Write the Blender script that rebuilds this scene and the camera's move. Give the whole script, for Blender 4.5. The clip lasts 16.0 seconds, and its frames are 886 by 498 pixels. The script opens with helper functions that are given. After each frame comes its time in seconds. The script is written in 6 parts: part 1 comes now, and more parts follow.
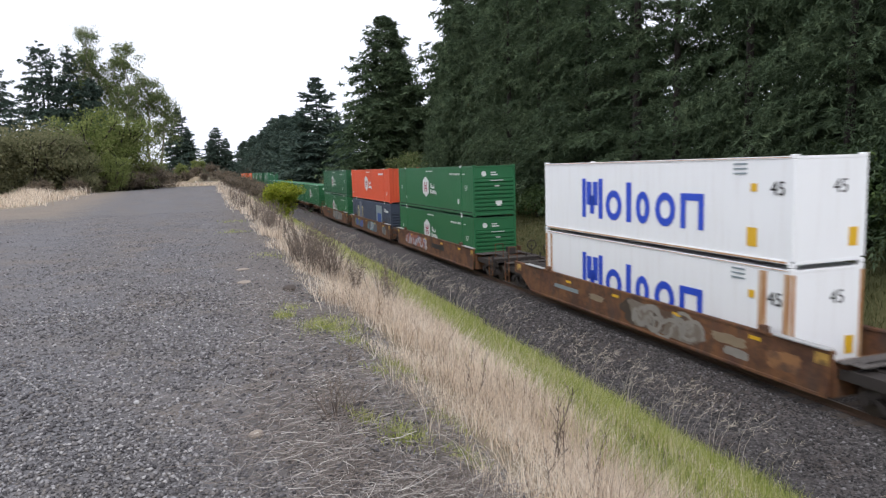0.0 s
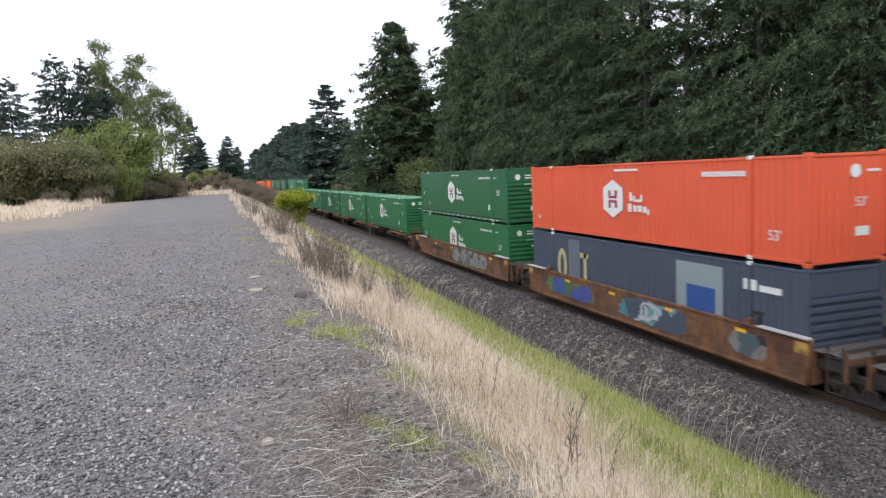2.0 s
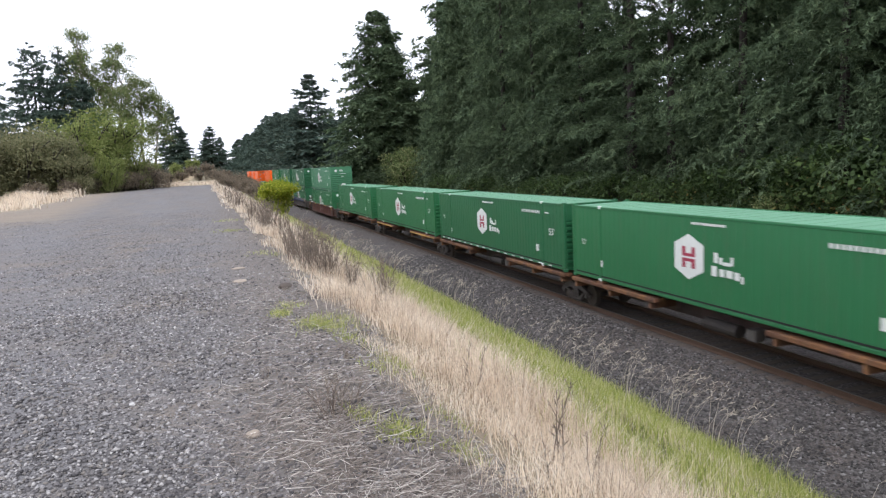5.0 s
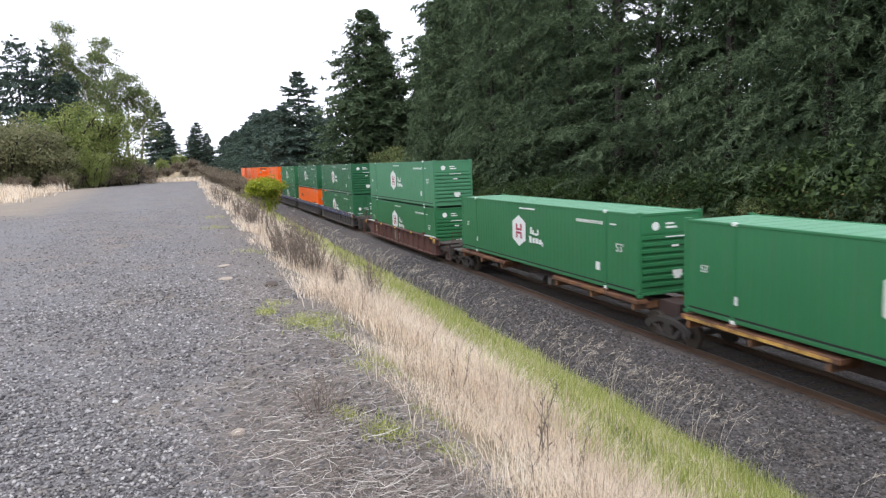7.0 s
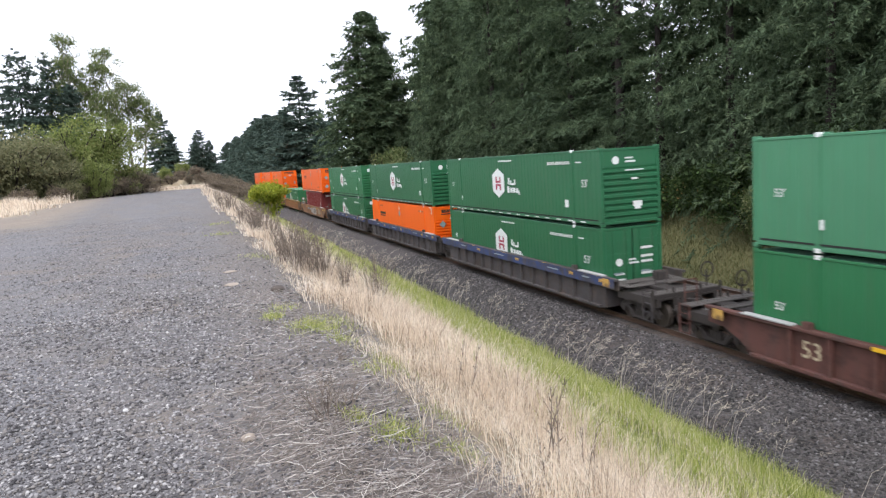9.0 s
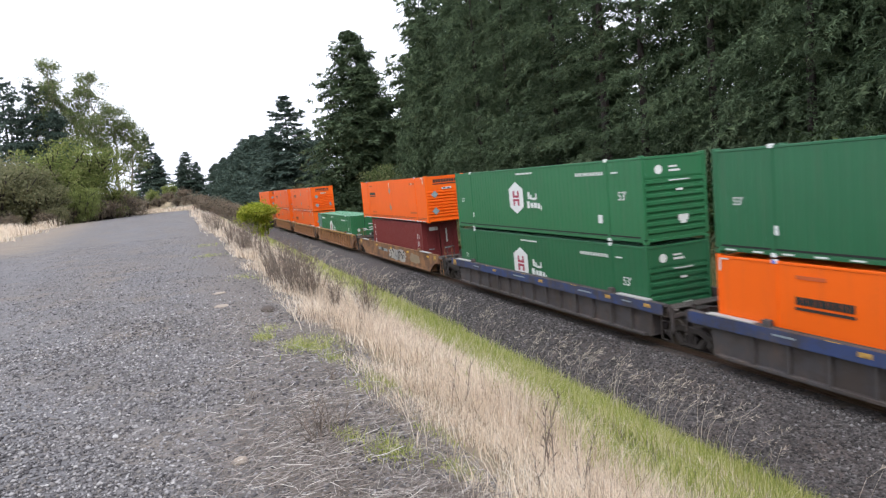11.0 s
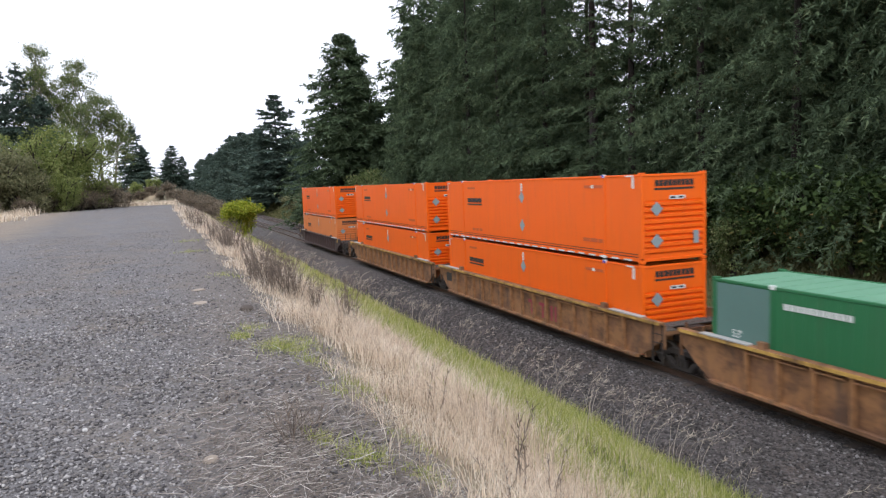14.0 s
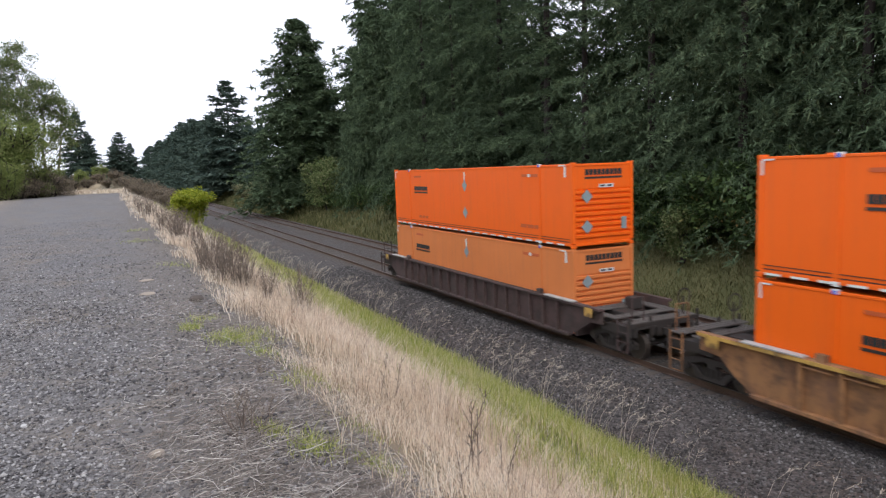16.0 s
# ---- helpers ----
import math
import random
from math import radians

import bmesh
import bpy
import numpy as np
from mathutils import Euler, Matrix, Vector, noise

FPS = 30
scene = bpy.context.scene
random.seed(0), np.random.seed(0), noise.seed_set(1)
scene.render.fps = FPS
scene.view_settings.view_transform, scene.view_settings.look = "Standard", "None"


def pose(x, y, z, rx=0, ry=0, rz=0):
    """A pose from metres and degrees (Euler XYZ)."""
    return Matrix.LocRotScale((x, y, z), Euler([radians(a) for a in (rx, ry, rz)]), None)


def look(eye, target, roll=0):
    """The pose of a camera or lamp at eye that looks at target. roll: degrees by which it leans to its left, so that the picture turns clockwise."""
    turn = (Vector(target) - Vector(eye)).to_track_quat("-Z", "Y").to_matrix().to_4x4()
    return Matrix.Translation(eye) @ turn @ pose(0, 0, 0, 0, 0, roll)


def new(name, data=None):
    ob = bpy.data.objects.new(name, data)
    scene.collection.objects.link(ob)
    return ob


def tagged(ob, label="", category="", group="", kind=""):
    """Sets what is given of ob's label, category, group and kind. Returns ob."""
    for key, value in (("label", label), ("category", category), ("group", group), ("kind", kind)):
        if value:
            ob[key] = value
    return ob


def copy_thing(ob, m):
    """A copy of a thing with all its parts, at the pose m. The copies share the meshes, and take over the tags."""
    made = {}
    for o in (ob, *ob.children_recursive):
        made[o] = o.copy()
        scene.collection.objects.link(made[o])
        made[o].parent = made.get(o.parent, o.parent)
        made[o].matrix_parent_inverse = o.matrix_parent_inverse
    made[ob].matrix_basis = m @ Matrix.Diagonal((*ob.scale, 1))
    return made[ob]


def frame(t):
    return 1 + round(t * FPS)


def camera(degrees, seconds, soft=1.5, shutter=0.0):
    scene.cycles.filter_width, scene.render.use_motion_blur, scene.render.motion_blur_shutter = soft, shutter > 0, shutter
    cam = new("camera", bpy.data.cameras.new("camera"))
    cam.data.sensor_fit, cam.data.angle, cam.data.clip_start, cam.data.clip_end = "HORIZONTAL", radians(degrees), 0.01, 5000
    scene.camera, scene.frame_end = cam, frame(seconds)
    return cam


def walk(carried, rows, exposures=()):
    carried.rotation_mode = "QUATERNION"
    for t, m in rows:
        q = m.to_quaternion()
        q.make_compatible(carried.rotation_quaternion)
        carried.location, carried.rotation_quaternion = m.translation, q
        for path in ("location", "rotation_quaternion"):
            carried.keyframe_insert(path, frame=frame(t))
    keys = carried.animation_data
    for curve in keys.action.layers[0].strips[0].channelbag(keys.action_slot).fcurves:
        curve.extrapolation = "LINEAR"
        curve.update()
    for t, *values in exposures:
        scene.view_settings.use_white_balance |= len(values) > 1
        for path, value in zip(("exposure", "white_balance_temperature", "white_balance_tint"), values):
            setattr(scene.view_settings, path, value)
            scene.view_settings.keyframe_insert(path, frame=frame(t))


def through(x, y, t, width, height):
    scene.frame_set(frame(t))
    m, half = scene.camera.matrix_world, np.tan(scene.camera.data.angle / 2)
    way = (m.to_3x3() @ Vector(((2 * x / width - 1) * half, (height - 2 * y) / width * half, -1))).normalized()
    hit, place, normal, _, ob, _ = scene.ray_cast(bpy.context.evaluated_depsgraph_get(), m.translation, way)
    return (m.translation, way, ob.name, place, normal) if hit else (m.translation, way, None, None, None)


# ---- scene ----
cam = camera(66.08, 16.0, soft=1.25, shutter=0.2)
# seconds, eye, target, roll: a hand-held camera that stands on the gravel and pans a little
PATH = [
    (0, (-0.028, -0.012, 1.599), (15.632, 47.101, -4.333), -1.73),
    (0.5, (-0.017, -0.015, 1.599), (14.727, 47.410, -4.191), -1.94),
    (1, (-0.001, -0.009, 1.595), (14.617, 47.466, -4.097), -2.23),
    (1.5, (-0.012, -0.003, 1.598), (14.826, 47.403, -4.095), -2.37),
    (2, (-0.004, -0.006, 1.600), (14.840, 47.413, -3.968), -2.70),
    (2.5, (0.003, -0.002, 1.599), (14.979, 47.386, -3.884), -3.22),
    (3, (0.003, 0.004, 1.598), (15.191, 47.311, -4.006), -2.77),
    (3.5, (-0.006, 0.015, 1.598), (15.346, 47.242, -4.222), -2.32),
    (4, (0.002, 0.016, 1.593), (15.513, 47.134, -4.677), -2.92),
    (6.5, (-0.009, 0.009, 1.603), (16.522, 46.775, -4.698), -2.18),
    (7, (-0.007, 0.012, 1.600), (16.719, 46.695, -4.795), -2.02),
    (7.5, (-0.010, 0.014, 1.599), (16.734, 46.675, -4.913), -2.01),
    (8, (-0.012, 0.018, 1.594), (16.621, 46.698, -5.063), -2.20),
    (8.5, (-0.007, 0.019, 1.595), (16.380, 46.791, -5.030), -3.13),
    (9, (-0.001, 0.010, 1.598), (16.372, 46.814, -4.825), -3.87),
    (11.5, (0.001, 0.005, 1.600), (17.277, 46.647, -3.499), -5.29),
    (12, (-0.002, -0.003, 1.605), (17.289, 46.651, -3.335), -5.35),
    (12.5, (0.009, 0.004, 1.602), (17.344, 46.653, -3.232), -5.08),
    (13, (0.003, -0.001, 1.602), (17.428, 46.620, -3.174), -4.50),
    (13.5, (0.003, -0.003, 1.604), (17.723, 46.514, -3.101), -3.19),
    (14, (0.002, -0.010, 1.602), (18.372, 46.241, -3.237), -2.21),
    (14.3, (0.003, -0.012, 1.606), (18.906, 46.011, -3.357), -2.14),
    (14.5, (0.008, -0.013, 1.606), (19.084, 45.918, -3.531), -1.55),
    (15, (0.020, -0.014, 1.606), (19.823, 45.587, -3.714), -1.57),
    (15.5, (0.024, -0.011, 1.601), (20.437, 45.295, -3.938), -1.53),
    (16, (0.037, -0.009, 1.597), (21.255, 44.893, -4.196), -2.07),
]
# the clip's camera meters brighter or darker as pale or dark cars pass
EXPOSURE = [(0.0, 0.16), (0.6, 0.26), (1.2, 0.45), (3.5, 0.55), (6.5, 0.71), (9.0, 0.8), (11.5, 0.58), (12.5, 0.44), (14.0, 0.4), (14.5, 0.35), (16.0, 0.28)]
walk(cam, [(t, look(e, g, r)) for t, e, g, r in PATH], EXPOSURE)

# ---- world and sun: a bright overcast sky ----
world = bpy.data.worlds.new("world")
scene.world = world
world.use_nodes = True
wn, wl = world.node_tree.nodes, world.node_tree.links
sky = wn.new("ShaderNodeTexSky")
sky.sky_type, sky.sun_disc = "NISHITA", False
sky.sun_elevation, sky.sun_rotation = radians(48), radians(200)
sky.air_density, sky.dust_density = 1.0, 4.0
hsv = wn.new("ShaderNodeHueSaturation")
hsv.inputs["Saturation"].default_value = 0.25
cloud = wn.new("ShaderNodeMix")
cloud.data_type = "RGBA"
cloud.inputs["Factor"].default_value = 0.85
cloud.inputs["B"].default_value = (9.1, 9.45, 10.85, 1)
wl.new(sky.outputs["Color"], hsv.inputs["Color"])
wl.new(hsv.outputs["Color"], cloud.inputs["A"])
bg = wn["Background"]
bg.inputs["Strength"].default_value = 0.132
wl.new(cloud.outputs["Result"], bg.inputs["Color"])
sun = new("sun", bpy.data.lights.new("sun", "SUN"))
sun.data.energy, sun.data.angle, sun.data.color = 0.9, radians(25), (1.0, 0.97, 0.92)
sun.matrix_world = look((-30, -60, 80), (0, 0, 0))


# ---- materials ----
def ramp(nt, fac, stops):
    n = nt.nodes.new("ShaderNodeValToRGB")
    el = n.color_ramp.elements
    while len(el) < len(stops):
        el.new(0.5)
    for e, (p, c) in zip(el, stops):
        e.position, e.color = p, (*c, 1)
    nt.links.new(fac, n.inputs["Fac"])
    return n.outputs["Color"]


def tex_noise(nt, scale, detail=4.0, stretch=None, rough=0.6):
    tc = nt.nodes.new("ShaderNodeTexCoord")
    n = nt.nodes.new("ShaderNodeTexNoise")
    n.inputs["Scale"].default_value, n.inputs["Detail"].default_value = scale, detail
    n.inputs["Roughness"].default_value = rough
    if stretch:
        mp = nt.nodes.new("ShaderNodeMapping")
        mp.inputs["Scale"].default_value = stretch
        nt.links.new(tc.outputs["Object"], mp.inputs["Vector"])
        nt.links.new(mp.outputs["Vector"], n.inputs["Vector"])
    else:
        nt.links.new(tc.outputs["Object"], n.inputs["Vector"])
    return n.outputs["Fac"]


def mix(nt, fac, a, b, mode="MIX"):
    n = nt.nodes.new("ShaderNodeMix")
    n.data_type, n.blend_type = "RGBA", mode
    for sock, v in (("Factor", fac), ("A", a), ("B", b)):
        if isinstance(v, (int, float)):
            n.inputs[sock].default_value = v
        elif isinstance(v, tuple):
            n.inputs[sock].default_value = (*v, 1)
        else:
            nt.links.new(v, n.inputs[sock])
    return n.outputs["Result"]


def maths(nt, op, a, b=0.0):
    n = nt.nodes.new("ShaderNodeMath")
    n.operation = op
    for i, v in enumerate((a, b)):
        if isinstance(v, (int, float)):
            n.inputs[i].default_value = v
        else:
            nt.links.new(v, n.inputs[i])
    return n.outputs[0]


def bump(nt, bsdf, height, strength=0.3, dist=0.02):
    b = nt.nodes.new("ShaderNodeBump")
    b.inputs["Strength"].default_value, b.inputs["Distance"].default_value = strength, dist
    nt.links.new(height, b.inputs["Height"])
    nt.links.new(b.outputs["Normal"], bsdf.inputs["Normal"])


def base_mat(name, rough=0.6, metal=0.0):
    m = bpy.data.materials.new(name)
    m.use_nodes = True
    b = m.node_tree.nodes["Principled BSDF"]
    b.inputs["Roughness"].default_value, b.inputs["Metallic"].default_value = rough, metal
    return m, m.node_tree, b


def scaled(c, k):
    return tuple(min(1.0, v * k) for v in c)


def paint_mat(name, color, rough=0.45, dirt=(0.12, 0.10, 0.08), dirty=0.35, fade=0.12):
    """Container or car paint: faded patches, vertical grime streaks, fine specks."""
    m, nt, b = base_mat(name, rough)
    b.inputs["Specular IOR Level"].default_value = 0.3
    big = tex_noise(nt, 0.6, 3)
    col = mix(nt, big, scaled(color, 1 - fade), scaled(color, 1 + fade))
    streak = tex_noise(nt, 1.0, 5, (5.0, 5.0, 0.35))
    mask = ramp(nt, streak, [(0.5, (0, 0, 0)), (0.78, (1, 1, 1))])
    fine = tex_noise(nt, 14.0, 5)
    mask = mix(nt, 1.0, mask, ramp(nt, fine, [(0.35, (0.2,) * 3), (0.7, (1,) * 3)]), "MULTIPLY")
    mask = mix(nt, 1.0, mask, (dirty,) * 3, "MULTIPLY")
    nt.links.new(mix(nt, mask, col, dirt), b.inputs["Base Color"])
    bump(nt, b, tex_noise(nt, 3.0, 3), 0.12, 0.02)
    return m


def rusty_mat(name, color, rust=(0.16, 0.065, 0.03), amount=0.5, grime=(0.05, 0.042, 0.038)):
    """Old freight-car paint worn through to rust, with grime below."""
    m, nt, b = base_mat(name, 0.75)
    a = tex_noise(nt, 1.6, 6, (1.5, 1.0, 0.7), 0.7)
    mask = ramp(nt, a, [(0.62 - amount * 0.3, (0, 0, 0)), (0.72 - amount * 0.1, (1, 1, 1))])
    col = mix(nt, mask, color, rust)
    s = tex_noise(nt, 1.0, 5, (3.0, 3.0, 0.5), 0.65)
    g = ramp(nt, s, [(0.5, (0, 0, 0)), (0.75, (0.8,) * 3)])
    worn = ramp(nt, tex_noise(nt, 0.7, 8, (1.0, 1.0, 1.6), 0.72), [(0.46, (0, 0, 0)), (0.6, (0.75,) * 3)])
    col = mix(nt, worn, col, scaled(rust, 0.5))
    nt.links.new(mix(nt, g, col, grime), b.inputs["Base Color"])
    bump(nt, b, tex_noise(nt, 20.0, 5), 0.25, 0.01)
    return m


def plain_mat(name, color, rough=0.6, metal=0.0, vary=0.2, scale=6.0):
    m, nt, b = base_mat(name, rough, metal)
    n = tex_noise(nt, scale, 5)
    nt.links.new(mix(nt, n, scaled(color, 1 - vary), scaled(color, 1 + vary)), b.inputs["Base Color"])
    bump(nt, b, tex_noise(nt, scale * 5, 4), 0.2, 0.01)
    return m


def island_mat(name, stops, rough=0.85, through=0.0, patch=0.0, own=0.85, shared=0.75):
    """Blades, leaves and stones: each piece takes its own tone."""
    m, nt, b = base_mat(name, rough)
    g = nt.nodes.new("ShaderNodeNewGeometry")
    f = g.outputs["Random Per Island"]
    if patch:
        n = tex_noise(nt, patch, 2)
        f = maths(nt, "ADD", maths(nt, "MULTIPLY", f, own), maths(nt, "MULTIPLY", maths(nt, "SUBTRACT", n, 0.4), shared))
    c = ramp(nt, f, stops)
    nt.links.new(c, b.inputs["Base Color"])
    b.inputs["Specular IOR Level"].default_value = 0.25
    if through:
        t = nt.nodes.new("ShaderNodeBsdfTranslucent")
        nt.links.new(c, t.inputs["Color"])
        x = nt.nodes.new("ShaderNodeMixShader")
        x.inputs[0].default_value = through
        nt.links.new(b.outputs[0], x.inputs[1])
        nt.links.new(t.outputs[0], x.inputs[2])
        nt.links.new(x.outputs[0], nt.nodes["Material Output"].inputs["Surface"])
    return m


def ground_mat():
    """Gravel lot, then thatch and soil on the bank, by the ground's own zones."""
    m, nt, b = base_mat("ground_gravel_and_soil", 0.95)
    geo = nt.nodes.new("ShaderNodeNewGeometry")
    sep = nt.nodes.new("ShaderNodeSeparateXYZ")
    nt.links.new(geo.outputs["Position"], sep.inputs[0])
    vor = nt.nodes.new("ShaderNodeTexVoronoi")
    vor.inputs["Scale"].default_value = 52.0
    nt.links.new(geo.outputs["Position"], vor.inputs["Vector"])
    grey = ramp(nt, vor.outputs["Color"], [(0.0, (0.06, 0.057, 0.06)), (0.5, (0.135, 0.128, 0.13)), (1.0, (0.27, 0.26, 0.26))])
    big = tex_noise(nt, 0.35, 5)
    dust = ramp(nt, big, [(0.42, (0, 0, 0)), (0.66, (0.75,) * 3)])
    gravel = mix(nt, dust, grey, (0.175, 0.158, 0.147))
    med = tex_noise(nt, 1.4, 5)
    gravel = mix(nt, ramp(nt, med, [(0.55, (0, 0, 0)), (0.75, (0.6,) * 3)]), gravel, (0.105, 0.088, 0.075))
    coarse = ramp(nt, tex_noise(nt, 11.0, 4), [(0.38, (0.72,) * 3), (0.6, (1.0,) * 3)])
    gravel = mix(nt, 1.0, gravel, coarse, "MULTIPLY")
    moss = ramp(nt, tex_noise(nt, 0.75, 7, None, 0.7), [(0.5, (0, 0, 0)), (0.64, (0.62,) * 3)])
    gravel = mix(nt, moss, gravel, (0.19, 0.155, 0.12))
    worn = ramp(nt, tex_noise(nt, 0.5, 4, (1.0, 0.16, 1.0)), [(0.46, (0, 0, 0)), (0.62, (0.5,) * 3)])
    gravel = mix(nt, worn, gravel, (0.15, 0.148, 0.155))
    thatch = mix(nt, tex_noise(nt, 5.0, 6), (0.12, 0.095, 0.065), (0.34, 0.275, 0.185))
    grassy = mix(nt, tex_noise(nt, 0.5, 5), (0.055, 0.075, 0.025), (0.17, 0.15, 0.065))
    wob = maths(nt, "MULTIPLY", maths(nt, "SUBTRACT", tex_noise(nt, 0.8, 4), 0.5), 1.6)
    x = maths(nt, "ADD", sep.outputs["X"], wob)
    edge = nt.nodes.new("ShaderNodeMapRange")
    edge.inputs["From Min"].default_value, edge.inputs["From Max"].default_value = 0.95, 1.8
    nt.links.new(x, edge.inputs["Value"])
    dirt = mix(nt, tex_noise(nt, 9.0, 6), (0.075, 0.062, 0.055), (0.19, 0.165, 0.145))
    verge = nt.nodes.new("ShaderNodeMapRange")
    verge.inputs["From Min"].default_value, verge.inputs["From Max"].default_value = -0.25, 0.75
    nt.links.new(x, verge.inputs["Value"])
    gravel = mix(nt, maths(nt, "MULTIPLY", verge.outputs[0], 0.8), gravel, dirt)
    col = mix(nt, edge.outputs[0], gravel, thatch)
    far = nt.nodes.new("ShaderNodeMapRange")
    far.inputs["From Min"].default_value, far.inputs["From Max"].default_value = 3.0, 4.6
    nt.links.new(x, far.inputs["Value"])
    col = mix(nt, far.outputs[0], col, grassy)
    # bare dirt, then dry grass, along the lot's other side
    def between(v, lo, hi):
        n = nt.nodes.new("ShaderNodeMapRange")
        n.inputs["From Min"].default_value, n.inputs["From Max"].default_value = lo, hi
        nt.links.new(v, n.inputs["Value"])
        return n.outputs[0]

    lx = maths(nt, "ADD", sep.outputs["X"], maths(nt, "MULTIPLY", wob, 1.5))
    lx = maths(nt, "ADD", lx, maths(nt, "MULTIPLY", maths(nt, "SUBTRACT", sep.outputs["Y"], 50.0), 0.07))
    ly = maths(nt, "ADD", sep.outputs["Y"], maths(nt, "MULTIPLY", wob, 4.0))
    bare = mix(nt, tex_noise(nt, 0.6, 6), (0.15, 0.125, 0.105), (0.29, 0.235, 0.17))
    col = mix(nt, maths(nt, "MULTIPLY", maths(nt, "MULTIPLY", between(lx, -6.0, -8.5), between(ly, 28.0, 34.0)), 0.85), col, bare)
    col = mix(nt, maths(nt, "MULTIPLY", between(lx, -10.2, -11.6), between(ly, 43.0, 48.0)), col, (0.3, 0.25, 0.17))
    yend = nt.nodes.new("ShaderNodeMapRange")
    yend.inputs["From Min"].default_value, yend.inputs["From Max"].default_value = 100.0, 112.0
    nt.links.new(sep.outputs["Y"], yend.inputs["Value"])
    lend = nt.nodes.new("ShaderNodeMapRange")
    lend.inputs["From Min"].default_value, lend.inputs["From Max"].default_value = 3.0, 1.0
    nt.links.new(sep.outputs["X"], lend.inputs["Value"])
    mound = nt.nodes.new("ShaderNodeMapRange")
    mound.inputs["From Min"].default_value, mound.inputs["From Max"].default_value = 120.0, 126.0
    nt.links.new(maths(nt, "ADD", sep.outputs["Y"], maths(nt, "MULTIPLY", wob, 4.0)), mound.inputs["Value"])
    endcol = mix(nt, mound.outputs[0], (0.36, 0.29, 0.18), mix(nt, big, (0.11, 0.1, 0.055), (0.22, 0.18, 0.11)))
    col = mix(nt, maths(nt, "MULTIPLY", yend.outputs[0], lend.outputs[0]), col, endcol)
    px = maths(nt, "ABSOLUTE", maths(nt, "SUBTRACT", maths(nt, "ADD", sep.outputs["X"], wob), maths(nt, "MULTIPLY", maths(nt, "SUBTRACT", sep.outputs["Y"], 172.0), 0.12)))
    path = maths(nt, "MULTIPLY", between(px, 2.6, 1.4), maths(nt, "MULTIPLY", between(sep.outputs["Y"], 112.0, 118.0), between(sep.outputs["Y"], 158.0, 150.0)))
    col = mix(nt, path, col, (0.34, 0.265, 0.16))
    nt.links.new(col, b.inputs["Base Color"])
    bump(nt, b, vor.outputs["Distance"], 0.6, 0.02)
    return m


def ballast_mat():
    m, nt, b = base_mat("ballast_stone", 0.95)
    geo = nt.nodes.new("ShaderNodeNewGeometry")
    vor = nt.nodes.new("ShaderNodeTexVoronoi")
    vor.inputs["Scale"].default_value = 17.0
    nt.links.new(geo.outputs["Position"], vor.inputs["Vector"])
    col = ramp(nt, vor.outputs["Color"], [(0.0, (0.025, 0.022, 0.022)), (0.6, (0.07, 0.062, 0.06)), (1.0, (0.16, 0.145, 0.14))])
    brown = ramp(nt, tex_noise(nt, 0.5, 4), [(0.4, (0, 0, 0)), (0.7, (0.6,) * 3)])
    nt.links.new(mix(nt, brown, col, (0.075, 0.055, 0.045)), b.inputs["Base Color"])
    bump(nt, b, vor.outputs["Distance"], 0.9, 0.04)
    return m


M = {}
M["green"] = paint_mat("green_paint", (0.025, 0.138, 0.056))
M["green_light"] = paint_mat("weathered_green_paint", (0.055, 0.19, 0.10), 0.5)
M["green_dark"] = paint_mat("dark_green_paint", (0.022, 0.115, 0.052), 0.4)
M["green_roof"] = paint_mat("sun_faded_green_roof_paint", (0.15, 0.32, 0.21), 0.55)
M["orange"] = paint_mat("bright_orange_paint", (0.8, 0.12, 0.004), 0.5, dirty=0.25, fade=0.05)
M["orange_faded"] = paint_mat("faded_orange_paint", (0.62, 0.19, 0.055), 0.6, dirty=0.3)
M["orange_red"] = paint_mat("chalky_orange_red_paint", (0.62, 0.095, 0.042), 0.55, dirty=0.3)
M["slate"] = paint_mat("slate_blue_paint", (0.058, 0.072, 0.105), 0.5)
M["white"] = paint_mat("white_container_paint", (0.86, 0.87, 0.88), 0.4, dirt=(0.4, 0.3, 0.21), dirty=0.22, fade=0.02)
M["maroon"] = paint_mat("maroon_paint", (0.16, 0.026, 0.026), 0.5)
M["grey_blue"] = paint_mat("grey_primer_patch", (0.105, 0.19, 0.17), 0.5)
M["car_rust"] = rusty_mat("rusty_yellow_car_paint", (0.19, 0.085, 0.033), rust=(0.1, 0.043, 0.027), amount=0.6)
M["car_yellow"] = rusty_mat("weathered_yellow_car_paint", (0.3, 0.145, 0.06), rust=(0.17, 0.085, 0.05), amount=0.5)
M["car_brown"] = rusty_mat("brown_car_paint", (0.105, 0.042, 0.033), rust=(0.09, 0.04, 0.03), amount=0.35)
M["car_blue"] = rusty_mat("grime_coated_car_side", (0.06, 0.055, 0.058), rust=(0.09, 0.066, 0.055), amount=0.55)
M["car_dark"] = rusty_mat("dark_brown_car_paint", (0.075, 0.045, 0.042), rust=(0.06, 0.04, 0.035), amount=0.4)
M["cream_paint"] = plain_mat("worn_cream_paint", (0.5, 0.42, 0.28), 0.7)
M["chord_yellow"] = rusty_mat("worn_yellow_chord_paint", (0.5, 0.3, 0.07), amount=0.2)
M["steel"] = plain_mat("grimy_truck_steel", (0.042, 0.035, 0.032), 0.7, 0.2)
M["wheel"] = plain_mat("worn_wheel_steel", (0.09, 0.075, 0.065), 0.5, 0.6)
